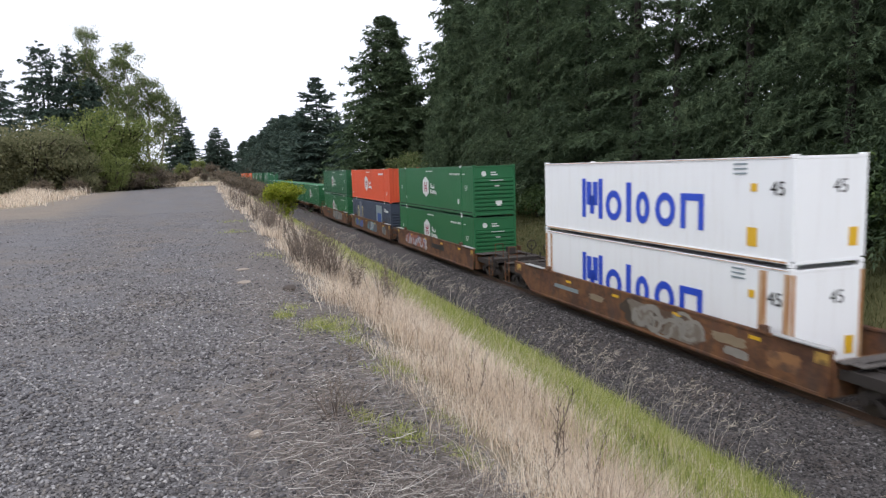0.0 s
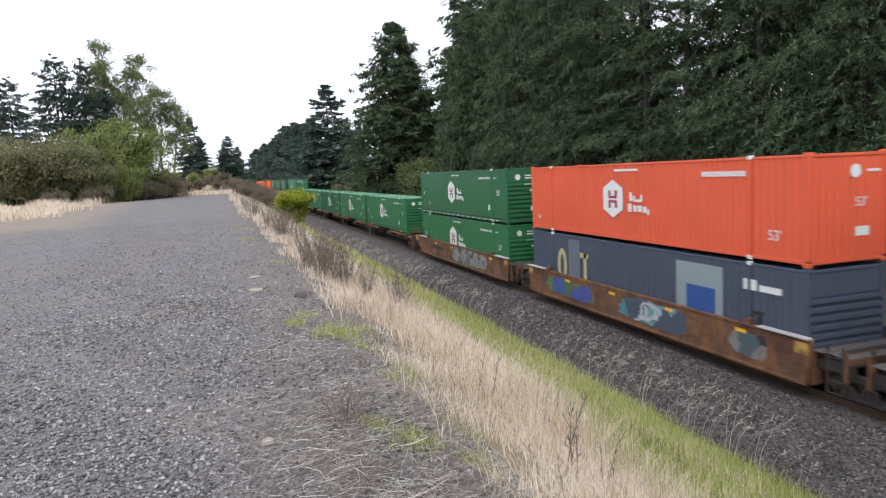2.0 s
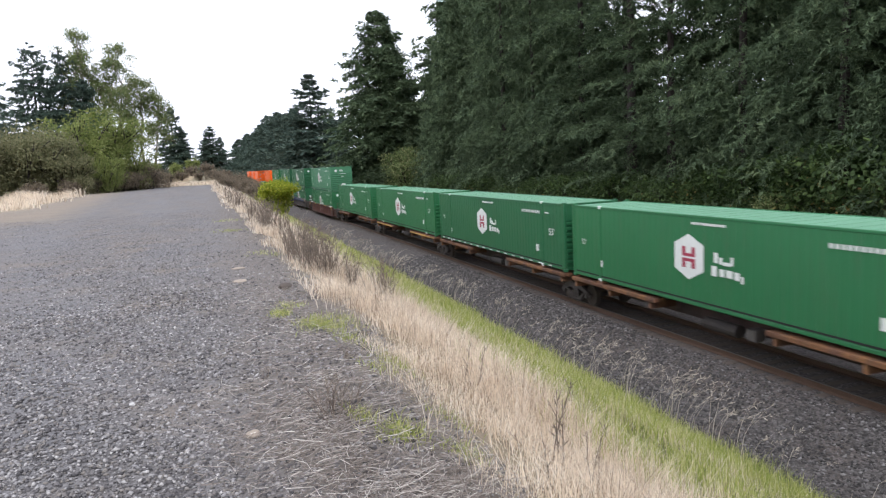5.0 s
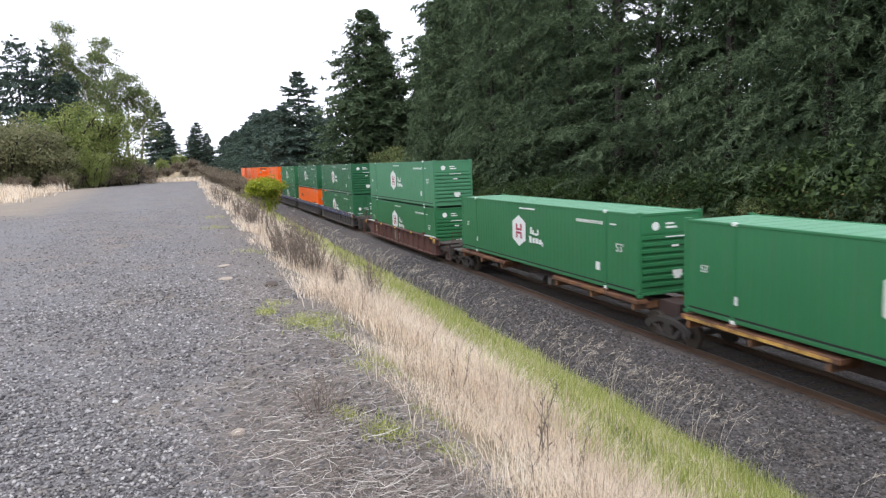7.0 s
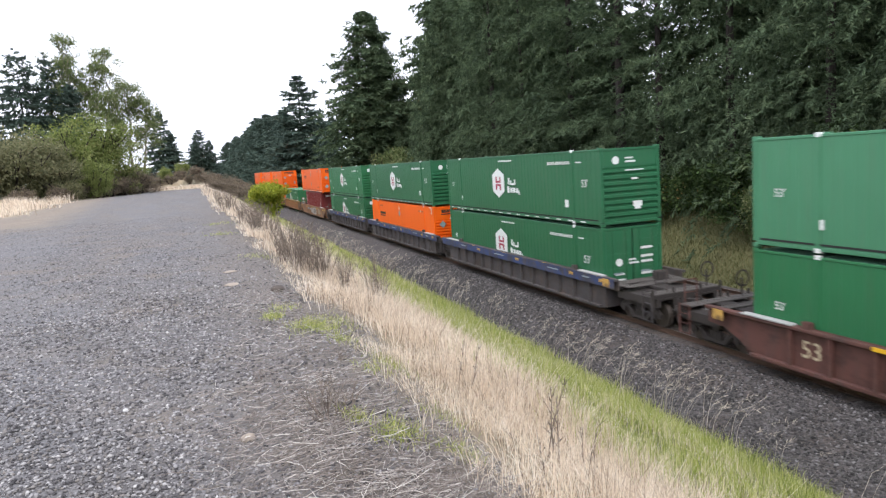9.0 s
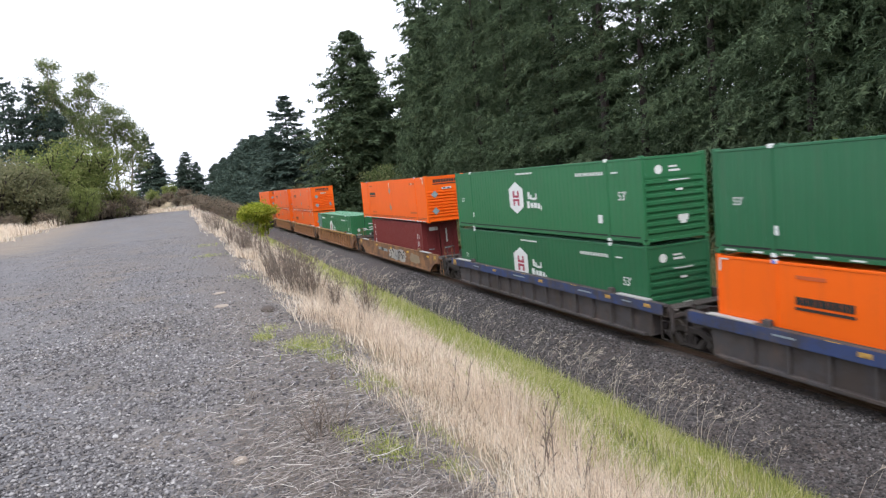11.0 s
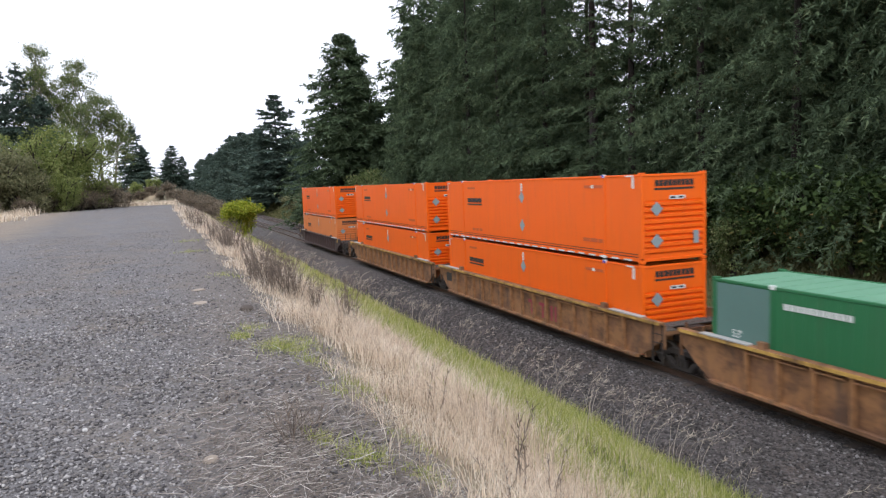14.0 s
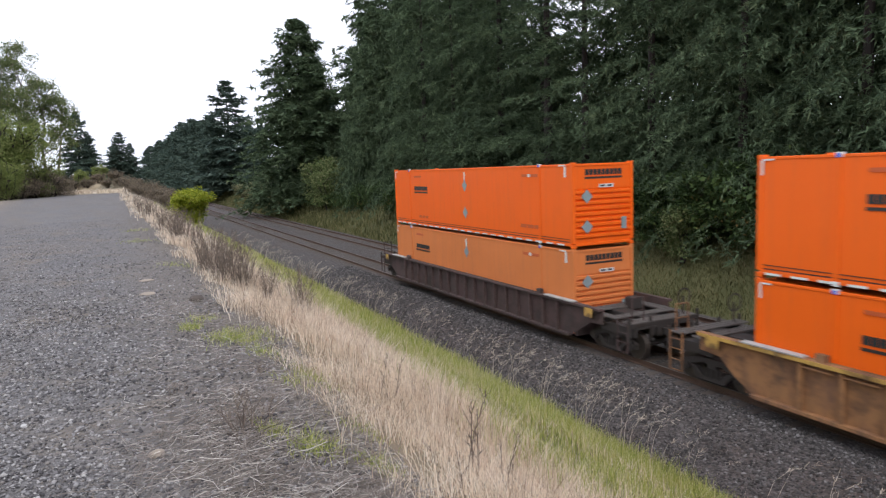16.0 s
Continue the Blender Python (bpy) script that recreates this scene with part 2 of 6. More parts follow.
M["platform"] = plain_mat("walkway_grating", (0.115, 0.103, 0.096), 0.75, 0.2, 0.35)
M["cap"] = plain_mat("bare_worn_cap_steel", (0.36, 0.36, 0.35), 0.6, 0, 0.3, 4)
M["rail"] = plain_mat("rusty_rail_steel", (0.12, 0.075, 0.055), 0.6, 0.5)
M["railhead"] = plain_mat("worn_rail_head", (0.2, 0.17, 0.15), 0.45, 0.8)
M["tie"] = plain_mat("weathered_tie_wood", (0.075, 0.06, 0.05), 0.9, 0, 0.4)
M["mark"] = plain_mat("white_marking_paint", (0.62, 0.64, 0.62), 0.55, 0, 0.12)
M["mark_red"] = plain_mat("red_marking_paint", (0.30, 0.03, 0.06), 0.55, 0, 0.1)
M["mark_blue"] = plain_mat("blue_marking_paint", (0.018, 0.07, 0.55), 0.5, 0, 0.06)
M["mark_black"] = plain_mat("black_marking_paint", (0.02, 0.018, 0.017), 0.6, 0, 0.2)
M["mark_yellow"] = plain_mat("yellow_marking_paint", (0.72, 0.42, 0.02), 0.55, 0, 0.1)
M["mark_grey"] = plain_mat("grey_placard", (0.22, 0.27, 0.29), 0.5, 0, 0.15)
# near-black: rubber on hoses, gap shade put into the colour on floors and seams
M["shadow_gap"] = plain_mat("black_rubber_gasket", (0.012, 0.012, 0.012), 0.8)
M["bark"] = plain_mat("conifer_bark", (0.034, 0.027, 0.023), 0.95, 0, 0.4, 3)
M["bark_pale"] = plain_mat("pale_grey_bark", (0.22, 0.2, 0.17), 0.9, 0, 0.3, 3)
M["ground"] = ground_mat()
M["ballast"] = ballast_mat()
M["fir"] = island_mat("fir_needles", [(0.0, (0.04, 0.064, 0.036)), (0.45, (0.097, 0.142, 0.077)), (0.8, (0.165, 0.215, 0.115)), (1.0, (0.225, 0.265, 0.145))], 0.75, 0.38, 0.7, 0.55, 1.3)
# distance haze is mixed into this needle colour, paler and bluer than near firs
M["fir_haze"] = island_mat("distant_fir_needles", [(0.0, (0.055, 0.09, 0.075)), (1.0, (0.115, 0.155, 0.12))], 0.9, 0.25)
M["poplar"] = island_mat("poplar_leaves", [(0.0, (0.085, 0.125, 0.045)), (0.6, (0.165, 0.21, 0.08)), (1.0, (0.3, 0.31, 0.15))], 0.7, 0.45)
M["shrub"] = island_mat("shrub_leaves", [(0.0, (0.12, 0.16, 0.045)), (0.6, (0.23, 0.28, 0.085)), (1.0, (0.35, 0.36, 0.15))], 0.75, 0.45, 0.3)
M["shrub_brown"] = island_mat("dry_brush_leaves", [(0.0, (0.11, 0.115, 0.06)), (0.5, (0.2, 0.205, 0.105)), (1.0, (0.31, 0.3, 0.18))], 0.85, 0.45, 0.3)
M["shrub_tan"] = island_mat("brown_dry_weed_leaves", [(0.0, (0.11, 0.09, 0.068)), (0.5, (0.19, 0.155, 0.115)), (1.0, (0.32, 0.26, 0.19))], 0.85, 0.3, 0.3)
M["bush"] = island_mat("yellow_green_bush_leaves", [(0.0, (0.14, 0.2, 0.015)), (0.6, (0.31, 0.36, 0.035)), (1.0, (0.48, 0.46, 0.07))], 0.65, 0.45)
M["bramble"] = island_mat("bramble_leaves", [(0.0, (0.022, 0.042, 0.014)), (0.6, (0.05, 0.085, 0.026)), (0.93, (0.09, 0.135, 0.04)), (1.0, (0.2, 0.14, 0.05))], 0.7, 0.3, 0.5)
M["dry"] = island_mat("dry_grass_blades", [(0.0, (0.19, 0.135, 0.095)), (0.25, (0.56, 0.445, 0.335)), (0.6, (0.86, 0.74, 0.59)), (1.0, (0.95, 0.88, 0.78))], 0.7, 0.55, 0.9)
M["green_grass"] = island_mat("green_grass_blades", [(0.0, (0.17, 0.215, 0.05)), (0.4, (0.31, 0.365, 0.085)), (0.66, (0.5, 0.5, 0.18)), (1.0, (0.76, 0.69, 0.47))], 0.7, 0.5, 0.6)
M["slope_grass"] = island_mat("rough_slope_grass", [(0.0, (0.058, 0.07, 0.027)), (0.5, (0.13, 0.132, 0.054)), (1.0, (0.27, 0.24, 0.125))], 0.8, 0.35, 0.25)
M["weed"] = island_mat("dead_weed_stalks", [(0.0, (0.085, 0.068, 0.057)), (0.6, (0.17, 0.135, 0.112)), (1.0, (0.32, 0.265, 0.21))], 0.9)
M["straw"] = island_mat("bleached_straw", [(0.0, (0.13, 0.105, 0.09)), (0.6, (0.29, 0.25, 0.22)), (0.9, (0.48, 0.44, 0.4)), (1.0, (0.72, 0.68, 0.62))], 0.85)
M["plume"] = island_mat("pale_seed_heads", [(0.0, (0.28, 0.24, 0.19)), (1.0, (0.62, 0.55, 0.46))], 0.85, 0.4)
M["pebble"] = island_mat("grey_gravel_stones", [(0.0, (0.05, 0.048, 0.05)), (0.35, (0.13, 0.122, 0.124)), (0.55, (0.2, 0.182, 0.165)), (0.72, (0.235, 0.228, 0.232)), (0.93, (0.37, 0.355, 0.345)), (1.0, (0.5, 0.48, 0.46))], 0.9, 0.0, 0.9, 0.92, 0.3)
M["ballast_stone"] = island_mat("dark_ballast_stones", [(0.0, (0.026, 0.025, 0.025)), (0.55, (0.07, 0.064, 0.064)), (0.9, (0.125, 0.117, 0.115)), (1.0, (0.23, 0.22, 0.22))], 0.9)
M["plume_stone"] = plain_mat("pale_stone", (0.42, 0.41, 0.4), 0.9)
M["tan_stone"] = plain_mat("tan_stone", (0.3, 0.25, 0.2), 0.9)


# ---- mesh helpers ----
class Shape:
    """Gathers simple solids into one mesh."""

    def __init__(self):
        self.v, self.f = [], []

    def add(self, verts, faces):
        o = len(self.v)
        self.v += [tuple(p) for p in verts]
        self.f += [tuple(i + o for i in q) for q in faces]
        return self

    def box(self, x0, x1, y0, y1, z0, z1, c=0.0):
        if c <= 0:
            vs = [(x, y, z) for x in (x0, x1) for y in (y0, y1) for z in (z0, z1)]
            return self.add(vs, [(0, 1, 3, 2), (4, 6, 7, 5), (0, 4, 5, 1), (2, 3, 7, 6), (0, 2, 6, 4), (1, 5, 7, 3)])
        bm = bmesh.new()
        r = bmesh.ops.create_cube(bm, size=1.0)
        for w in r["verts"]:
            w.co = Vector(((x0 + x1) / 2 + w.co.x * (x1 - x0), (y0 + y1) / 2 + w.co.y * (y1 - y0), (z0 + z1) / 2 + w.co.z * (z1 - z0)))
        bmesh.ops.bevel(bm, geom=bm.edges[:], offset=c, segments=1, affect="EDGES")
        bm.verts.index_update()
        self.add([w.co for w in bm.verts], [[w.index for w in q.verts] for q in bm.faces])
        bm.free()
        return self

    def prism(self, poly, axis, a, b):
        """A polygon of two coordinates pushed along the third axis (0, 1 or 2)."""
        n = len(poly)
        put = {0: lambda p, k: (k, p[0], p[1]), 1: lambda p, k: (p[0], k, p[1]), 2: lambda p, k: (p[0], p[1], k)}[axis]
        vs = [put(p, a) for p in poly] + [put(p, b) for p in poly]
        fs = [tuple(range(n))[::-1], tuple(range(n, 2 * n))] + [(i, (i + 1) % n, n + (i + 1) % n, n + i) for i in range(n)]
        return self.add(vs, fs)

    def tube(self, p0, p1, r0, r1=None, n=8):
        p0, p1 = Vector(p0), Vector(p1)
        r1 = r0 if r1 is None else r1
        q = (p1 - p0).to_track_quat("Z", "Y")
        vs = []
        for p, r in ((p0, r0), (p1, r1)):
            vs += [p + q @ Vector((r * math.cos(2 * math.pi * i / n), r * math.sin(2 * math.pi * i / n), 0)) for i in range(n)]
        fs = [tuple(range(n))[::-1], tuple(range(n, 2 * n))] + [(i, (i + 1) % n, n + (i + 1) % n, n + i) for i in range(n)]
        return self.add(vs, fs)

    def mesh(self, name):
        me = bpy.data.meshes.new(name)
        me.from_pydata(self.v, [], self.f)
        bm = bmesh.new()
        bm.from_mesh(me)
        bmesh.ops.recalc_face_normals(bm, faces=bm.faces)
        bm.to_mesh(me)
        bm.free()
        return me


SMALL_MARKS = ("stencil", "reflective_tape", "wordmark", "end_wordmark", "end_stencil", "seam", "tape", "white_mark", "end_plate_bars", "emblem_mark", "rust_streak", "notice_plate", "seed_head", "stalk_tangle", "foliage", "crown", "branchwork", "twig_tangle", "well_floor", "side_walkway", "cross_walkway", "graffiti", "roof")


def part(name, shape, material, parent, label="", at=None):
    me = shape.mesh(name) if isinstance(shape, Shape) else shape
    if material and not me.materials:
        me.materials.append(material)
    ob = new(name, me)
    ob.parent = parent
    if at is not None:
        ob.matrix_basis = at
    if label:
        ob["label"] = label
    if name in SMALL_MARKS:
        ob["kind"] = "stuff"
    return ob


def fast_mesh(name, verts, faces, material):
    """A mesh from numpy arrays: verts n x 3, faces m x k."""
    me = bpy.data.meshes.new(name)
    verts, faces = np.asarray(verts, np.float32), np.asarray(faces, np.int32)
    m, k = faces.shape
    me.vertices.add(len(verts))
    me.vertices.foreach_set("co", verts.ravel())
    me.loops.add(m * k)
    me.loops.foreach_set("vertex_index", faces.ravel())
    me.polygons.add(m)
    me.polygons.foreach_set("loop_start", np.arange(0, m * k, k, dtype=np.int32))
    me.update(calc_edges=True)
    me.materials.append(material)
    return me


# ---- the ground ----
RAIL_Z = -4.5
TRACK_X, FAR_X = 15.1, 19.5
SPEED = 20.86
GX = [-400, 0.9, 1.35, 3.0, 5.6, 8.5, 9.9, 10.6, 22.3, 24.0, 27.0, 33.0, 60.0, 600.0]
GZ = [0, 0, -0.1, -0.98, -2.35, -4.1, -4.9, -5.2, -5.28, -4.7, -2.6, -0.9, 1.0, 3.0]


def smooth(a, b, x):
    t = np.clip((x - a) / (b - a), 0, 1)
    return t * t * (3 - 2 * t)


def waves(x, y):
    return (np.sin(x * 1.7 + y * 0.9) + np.sin(x * 0.6 - y * 1.3 + 2) + np.sin(x * 2.9 + y * 2.1 + 1) * 0.5) / 2.5


def height(x, y):
    x, y = np.asarray(x, float), np.asarray(y, float)
    z = np.interp(x + 0.25 * waves(x * 0.0 + 3, y * 0.5), GX, GZ)
    z = z + 0.03 * waves(x * 1.3, y * 1.1) * smooth(10, 9, x) + 0.25 * waves(x * 0.2, y * 0.17) * smooth(23, 27, x)
    z = z + 1.7 * smooth(118, 150, y) * smooth(6, -1, x)
    z = z + 5.5 * smooth(330, 420, y) * smooth(4, 12, x) * smooth(26, 20, x)
    return z


def build_ground():
    xs = np.concatenate([[-400, -250, -150, -90, -60, -45, -35], np.arange(-28, -6, 1.0), np.arange(-6, 30, 0.3), np.arange(30, 60, 2.0), [70, 90, 130, 200, 350, 600]])
    ys = np.concatenate([[-80, -40, -20, -10, -5], np.arange(-2, 40, 0.35), np.arange(40, 160, 2.0), np.arange(160, 440, 8.0), [480, 560, 700, 1000, 1600]])
    X, Y = np.meshgrid(xs, ys)
    Z = height(X, Y)
    nx, ny = len(xs), len(ys)
    i = np.arange((nx - 1) * (ny - 1))
    a = (i // (nx - 1)) * nx + i % (nx - 1)
    me = fast_mesh("ground", np.stack([X.ravel(), Y.ravel(), Z.ravel()], 1), np.stack([a, a + 1, a + nx + 1, a + nx], 1), M["ground"])
    me.polygons.foreach_set("use_smooth", [True] * len(me.polygons))
    tagged(new("ground", me), "grey gravel lot with a grassy bank falling to the tracks", "ground", kind="structure")


build_ground()


def build_ballast():
    prof = [(9.7, -5.3), (10.1, -4.97), (11.6, -4.93), (12.8, -4.74), (13.3, -4.69), (17.0, -4.69), (17.3, -4.74), (18.0, -4.69), (21.3, -4.69), (22.6, -5.2), (23.0, -5.6)]
    px = np.interp(np.linspace(0, 1, 60), np.linspace(0, 1, len(prof)), [p[0] for p in prof])
    pz = np.interp(px, [p[0] for p in prof], [p[1] for p in prof])
    ys = np.concatenate([np.arange(-60, 0, 5.0), np.arange(0, 60, 0.4), np.arange(60, 400, 4.0)])
    X, Y = np.meshgrid(px, ys)
    Z = np.broadcast_to(pz, X.shape) + 0.02 * np.random.rand(*X.shape)
    nx, ny = len(px), len(ys)
    i = np.arange((nx - 1) * (ny - 1))
    a = (i // (nx - 1)) * nx + i % (nx - 1)
    me = fast_mesh("ballast", np.stack([X.ravel(), Y.ravel(), Z.ravel()], 1), np.stack([a, a + 1, a + nx + 1, a + nx], 1), M["ballast"])
    tagged(new("ballast_bed", me), "dark crushed-stone ballast bed under two tracks", "ballast", kind="structure")


build_ballast()


def rail_shape(y0, y1):
    s = Shape()
    s.prism([(-0.07, 0), (0.07, 0), (0.07, 0.015), (0.012, 0.035), (0.012, 0.12), (0.035, 0.13), (0.035, 0.165), (-0.035, 0.165), (-0.035, 0.13), (-0.012, 0.12), (-0.012, 0.035), (-0.07, 0.015)], 1, y0, y1)
    return s


def build_track(name, cx, label, ties_to):
    tr = tagged(new(name), label, "railway track", kind="structure")
    tr.matrix_basis = pose(cx, 0, RAIL_Z)
    rail_me, head_me = rail_shape(-60, 400).mesh("rail"), Shape().box(-0.03, 0.03, -60, 400, -0.003, 0.004).mesh("rail_head")
    for sx in (-0.7525, 0.7525):
        r = part("rail", rail_me, M["rail"], tr, "rust-brown steel rail", pose(sx, 0, -0.168))
        part("rail_head", head_me, M["railhead"], r, "polished running surface", pose(0, 0, 0.168))
    tie_me = Shape().box(-1.3, 1.3, -0.115, 0.115, -0.2, 0.0, 0.012).mesh("tie")
    y = 2.0
    n = 0
    while n < ties_to:
        part("tie", tie_me, M["tie"], tr, "", pose(random.uniform(-0.03, 0.03), y, -0.168 + random.uniform(-0.012, 0.004), 0, 0, random.uniform(-0.6, 0.6)))
        y += 0.53
        n += 1
    rest = Shape()
    while y < 300:
        rest.box(-1.3, 1.3, y - 0.115, y + 0.115, -0.36, -0.17)
        y += 0.53
    tagged(part("far_ties", rest, M["tie"], tr), kind="stuff")


build_track("rail_track", TRACK_X, "rusty railway track on dark ballast carrying the train", 200)
build_track("rail_track", FAR_X, "second railway track beside the occupied one", 200)


# ---- the train ----
MOVING = []  # thing, place along the track at the start, sideways shift, height over the rail


def letters(parent, text, size, m, material, label):
    """Readable numbers, a thin solid text that faces -x when m is pose-free."""
    cu = bpy.data.curves.new("number", "FONT")
    cu.body, cu.size, cu.extrude, cu.align_x, cu.align_y = text, size, 0.004, "CENTER", "CENTER"
    cu.materials.append(material)
    ob = new("number", cu)
    ob.parent = parent
    ob.matrix_basis = m
    ob["label"] = label
    return ob


def on_side(x, y, z):
    """Pose of a flat sign on the side that faces -x, read with +y to its left."""
    return Matrix(((0, 0, -1, x), (-1, 0, 0, y), (0, 1, 0, z), (0, 0, 0, 1)))


def on_end(x, y, z):
    """Pose of a flat sign on the end that faces -y."""
    return Matrix(((1, 0, 0, x), (0, 0, -1, y), (0, 1, 0, z), (0, 0, 0, 1)))


def hexagon(w, h):
    return [(0, h / 2), (w / 2, h * 0.28), (w / 2, -h * 0.28), (0, -h / 2), (-w / 2, -h * 0.28), (-w / 2, h * 0.28)]


def flat(poly, t=0.006):
    return Shape().prism(poly, 2, 0.0, t)


def rect(w, h, x=0.0, y=0.0):
    return [(x - w / 2, y - h / 2), (x + w / 2, y - h / 2), (x + w / 2, y + h / 2), (x - w / 2, y + h / 2)]


def rects(rows, t=0.006):
    s = Shape()
    for w, h, x, y in rows:
        s.prism(rect(w, h, x, y), 2, 0.0, t)
    return s


def side_wall(L, H, style):
    """A container's side in its own plane: y along, z up, outer face at x = 0, towards -x."""
    s = Shape()
    y0, y1, z0, z1 = -L / 2 + 0.14, L / 2 - 0.14, 0.16, H - 0.1
    if style == "ribbed":
        poly, y, p = [], y0, 0.27
        while y < y1 - p:
            poly += [(0.0, y), (0.0, y + 0.10), (0.032, y + 0.135), (0.032, y + 0.235)]
            y += p
        poly += [(0.0, y), (0.0, y1), (0.06, y1), (0.06, y0)]
        n = len(poly)
        vs = [(px, py, z0) for px, py in poly] + [(px, py, z1) for px, py in poly]
        s.add(vs, [(i, i + 1, n + i + 1, n + i) for i in range(n - 1)] + [(n - 1, 0, n, 2 * n - 1)])
    else:
        poly, y = [(0.012, y0)], y0 + 0.2
        while style == "beaded" and y < y1 - 0.1:
            poly += [(0.012, y), (0.003, y + 0.012), (0.003, y + 0.045), (0.012, y + 0.057)]
            y += 0.305
        poly += [(0.012, y1), (0.05, y1), (0.05, y0)]
        s.prism(poly, 2, z0, z1)
    return s


def louvred_end(W, H, ribs, low, high):
    step = (high - low) / ribs
    poly = [(0.07, 0.14), (0.055, 0.14)]
    for i in range(ribs):
        z = low + i * step
        poly += [(0.055, z), (-0.012, z + step * 0.3), (-0.012, z + step * 0.72), (0.055, z + step * 0.8)]
    poly += [(0.03, high + 0.03), (0.03, H - 0.1), (0.07, H - 0.1)]
    s = Shape().prism(poly, 0, -W / 2 + 0.13, W / 2 - 0.13)
    return s


def container(name, L, W, H, mat, side, end, label, ribs=(8, 0.3, 2.15), roof=None, posts=True):
    """An empty at the base that carries all of a container's parts. +y is the far end, -x the side that shows."""
    c = tagged(new(name), label, "shipping container", "containers on the train")
    hw, hl = W / 2, L / 2
    wall_me = side_wall(L, H, side).mesh("side_wall")
    part("side_wall", wall_me, mat, c, "", pose(-hw + 0.006, 0, 0))
    part("side_wall", wall_me, mat, c, "", pose(hw - 0.006, 0, 0, 0, 0, 180))
    rl = Shape().box(-hw, -hw + 0.09, -hl + 0.1, hl - 0.1, H - 0.11, H - 0.035, 0.012)
    part("top_rail", rl, mat, c)
    part("top_rail", Shape().box(hw - 0.09, hw, -hl + 0.1, hl - 0.1, H - 0.11, H - 0.035, 0.012), mat, c)
    part("bottom_rail", Shape().box(-hw - 0.004, -hw + 0.1, -hl + 0.1, hl - 0.1, 0.075, 0.18, 0.012), mat, c)
    part("bottom_rail", Shape().box(hw - 0.1, hw + 0.004, -hl + 0.1, hl - 0.1, 0.075, 0.18, 0.012), mat, c)
    r = Shape().box(-hw + 0.085, hw - 0.085, -hl + 0.1, hl - 0.1, H - 0.085, H - 0.055)
    y = -hl + 0.6
    while y < hl - 0.5:
        r.box(-hw + 0.12, hw - 0.12, y, y + 0.05, H - 0.056, H - 0.044)
        y += 0.61
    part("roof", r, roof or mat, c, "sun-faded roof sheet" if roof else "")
    part("floor", Shape().box(-hw + 0.09, hw - 0.09, -hl + 0.1, hl - 0.1, 0.08, 0.16), M["shadow_gap"], c)
    post = Shape().box(-0.065, 0.065, -0.07, 0.07, 0.17, H - 0.11, 0.012).mesh("corner_post")
    cast = Shape().box(-0.085, 0.085, -0.09, 0.09, -0.06, 0.06, 0.014).mesh("corner_casting")
    for sx in (-1, 1):
        for sy in (-1, 1):
            part("corner_post", post, mat, c, "", pose(sx * (hw - 0.06), sy * (hl - 0.07), 0))
            for z in (0.058, H - 0.05):
                part("corner_casting", cast, mat, c, "", pose(sx * (hw - 0.075), sy * (hl - 0.085), z))
    if posts and L > 13:
        slim = Shape().box(-0.012, 0.03, -0.07, 0.07, 0.17, H - 0.11, 0.006).mesh("stacking_post")
        pad = Shape().box(-0.016, 0.07, -0.085, 0.085, -0.055, 0.055, 0.01).mesh("stacking_casting")
        pale = M["mark"] if name != "white_container" else mat
        for sy in (-6.05, 6.05):
            part("stacking_post", slim, mat, c, "", pose(-hw + 0.002, sy, 0))
            for z in (0.085, H - 0.05):
                part("stacking_casting", pad, pale if sy < 0 or z > 1 else mat, c, "pale worn casting", pose(-hw - 0.002, sy, z))
    # the end that shows
    if end == "louvre":
        part("front_wall", louvred_end(W, H, *ribs), mat, c, "", pose(0, -hl + 0.0, 0))
    elif end == "plain":
        part("front_wall", Shape().box(-hw + 0.12, hw - 0.12, -hl + 0.012, -hl + 0.05, 0.14, H - 0.1), mat, c)
    elif end == "ribbed":
        s = Shape().box(-hw + 0.12, hw - 0.12, -hl + 0.04, -hl + 0.07, 0.14, H - 0.1)
        x = -hw + 0.2
        while x < hw - 0.3:
            s.prism([(x, -hl + 0.041), (x + 0.04, -hl + 0.008), (x + 0.12, -hl + 0.008), (x + 0.16, -hl + 0.041)], 2, 0.18, H - 0.14)
            x += 0.25
        part("front_wall", s, mat, c)
    else:
        for sx in (-1, 1):
            d = Shape().box(-hw / 2 + 0.075, hw / 2 - 0.075, -hl + 0.02, -hl + 0.065, 0.17, H - 0.13, 0.01)
            for z in (0.55, 1.05, 1.6, 2.1):
                d.box(-hw / 2 + 0.14, hw / 2 - 0.14, -hl + 0.008, -hl + 0.022, z, z + 0.28)
            door = part("door", d, mat, c, "", pose(sx * (hw / 2 - 0.05), 0, 0))
            for x in (-0.3, 0.28):
                part("lock_rod", Shape().tube((x, -hl - 0.02, 0.12), (x, -hl - 0.02, H - 0.12), 0.016, n=6), mat, door, "painted lock rod")
            part("handle", Shape().box(-0.3, 0.1, -hl - 0.045, -hl - 0.03, 1.12, 1.17), M["mark_grey"], door)
    part("end_sill", Shape().box(-hw + 0.12, hw - 0.12, -hl + 0.004, -hl + 0.08, 0.07, 0.16, 0.01), mat, c)
    part("end_header", Shape().box(-hw + 0.12, hw - 0.12, -hl + 0.004, -hl + 0.08, H - 0.12, H - 0.035, 0.01), mat, c)
    part("back_wall", Shape().box(-hw + 0.12, hw - 0.12, hl - 0.07, hl - 0.012, 0.06, H - 0.06), mat, c)
    return c


L53, W53 = 16.154, 2.59


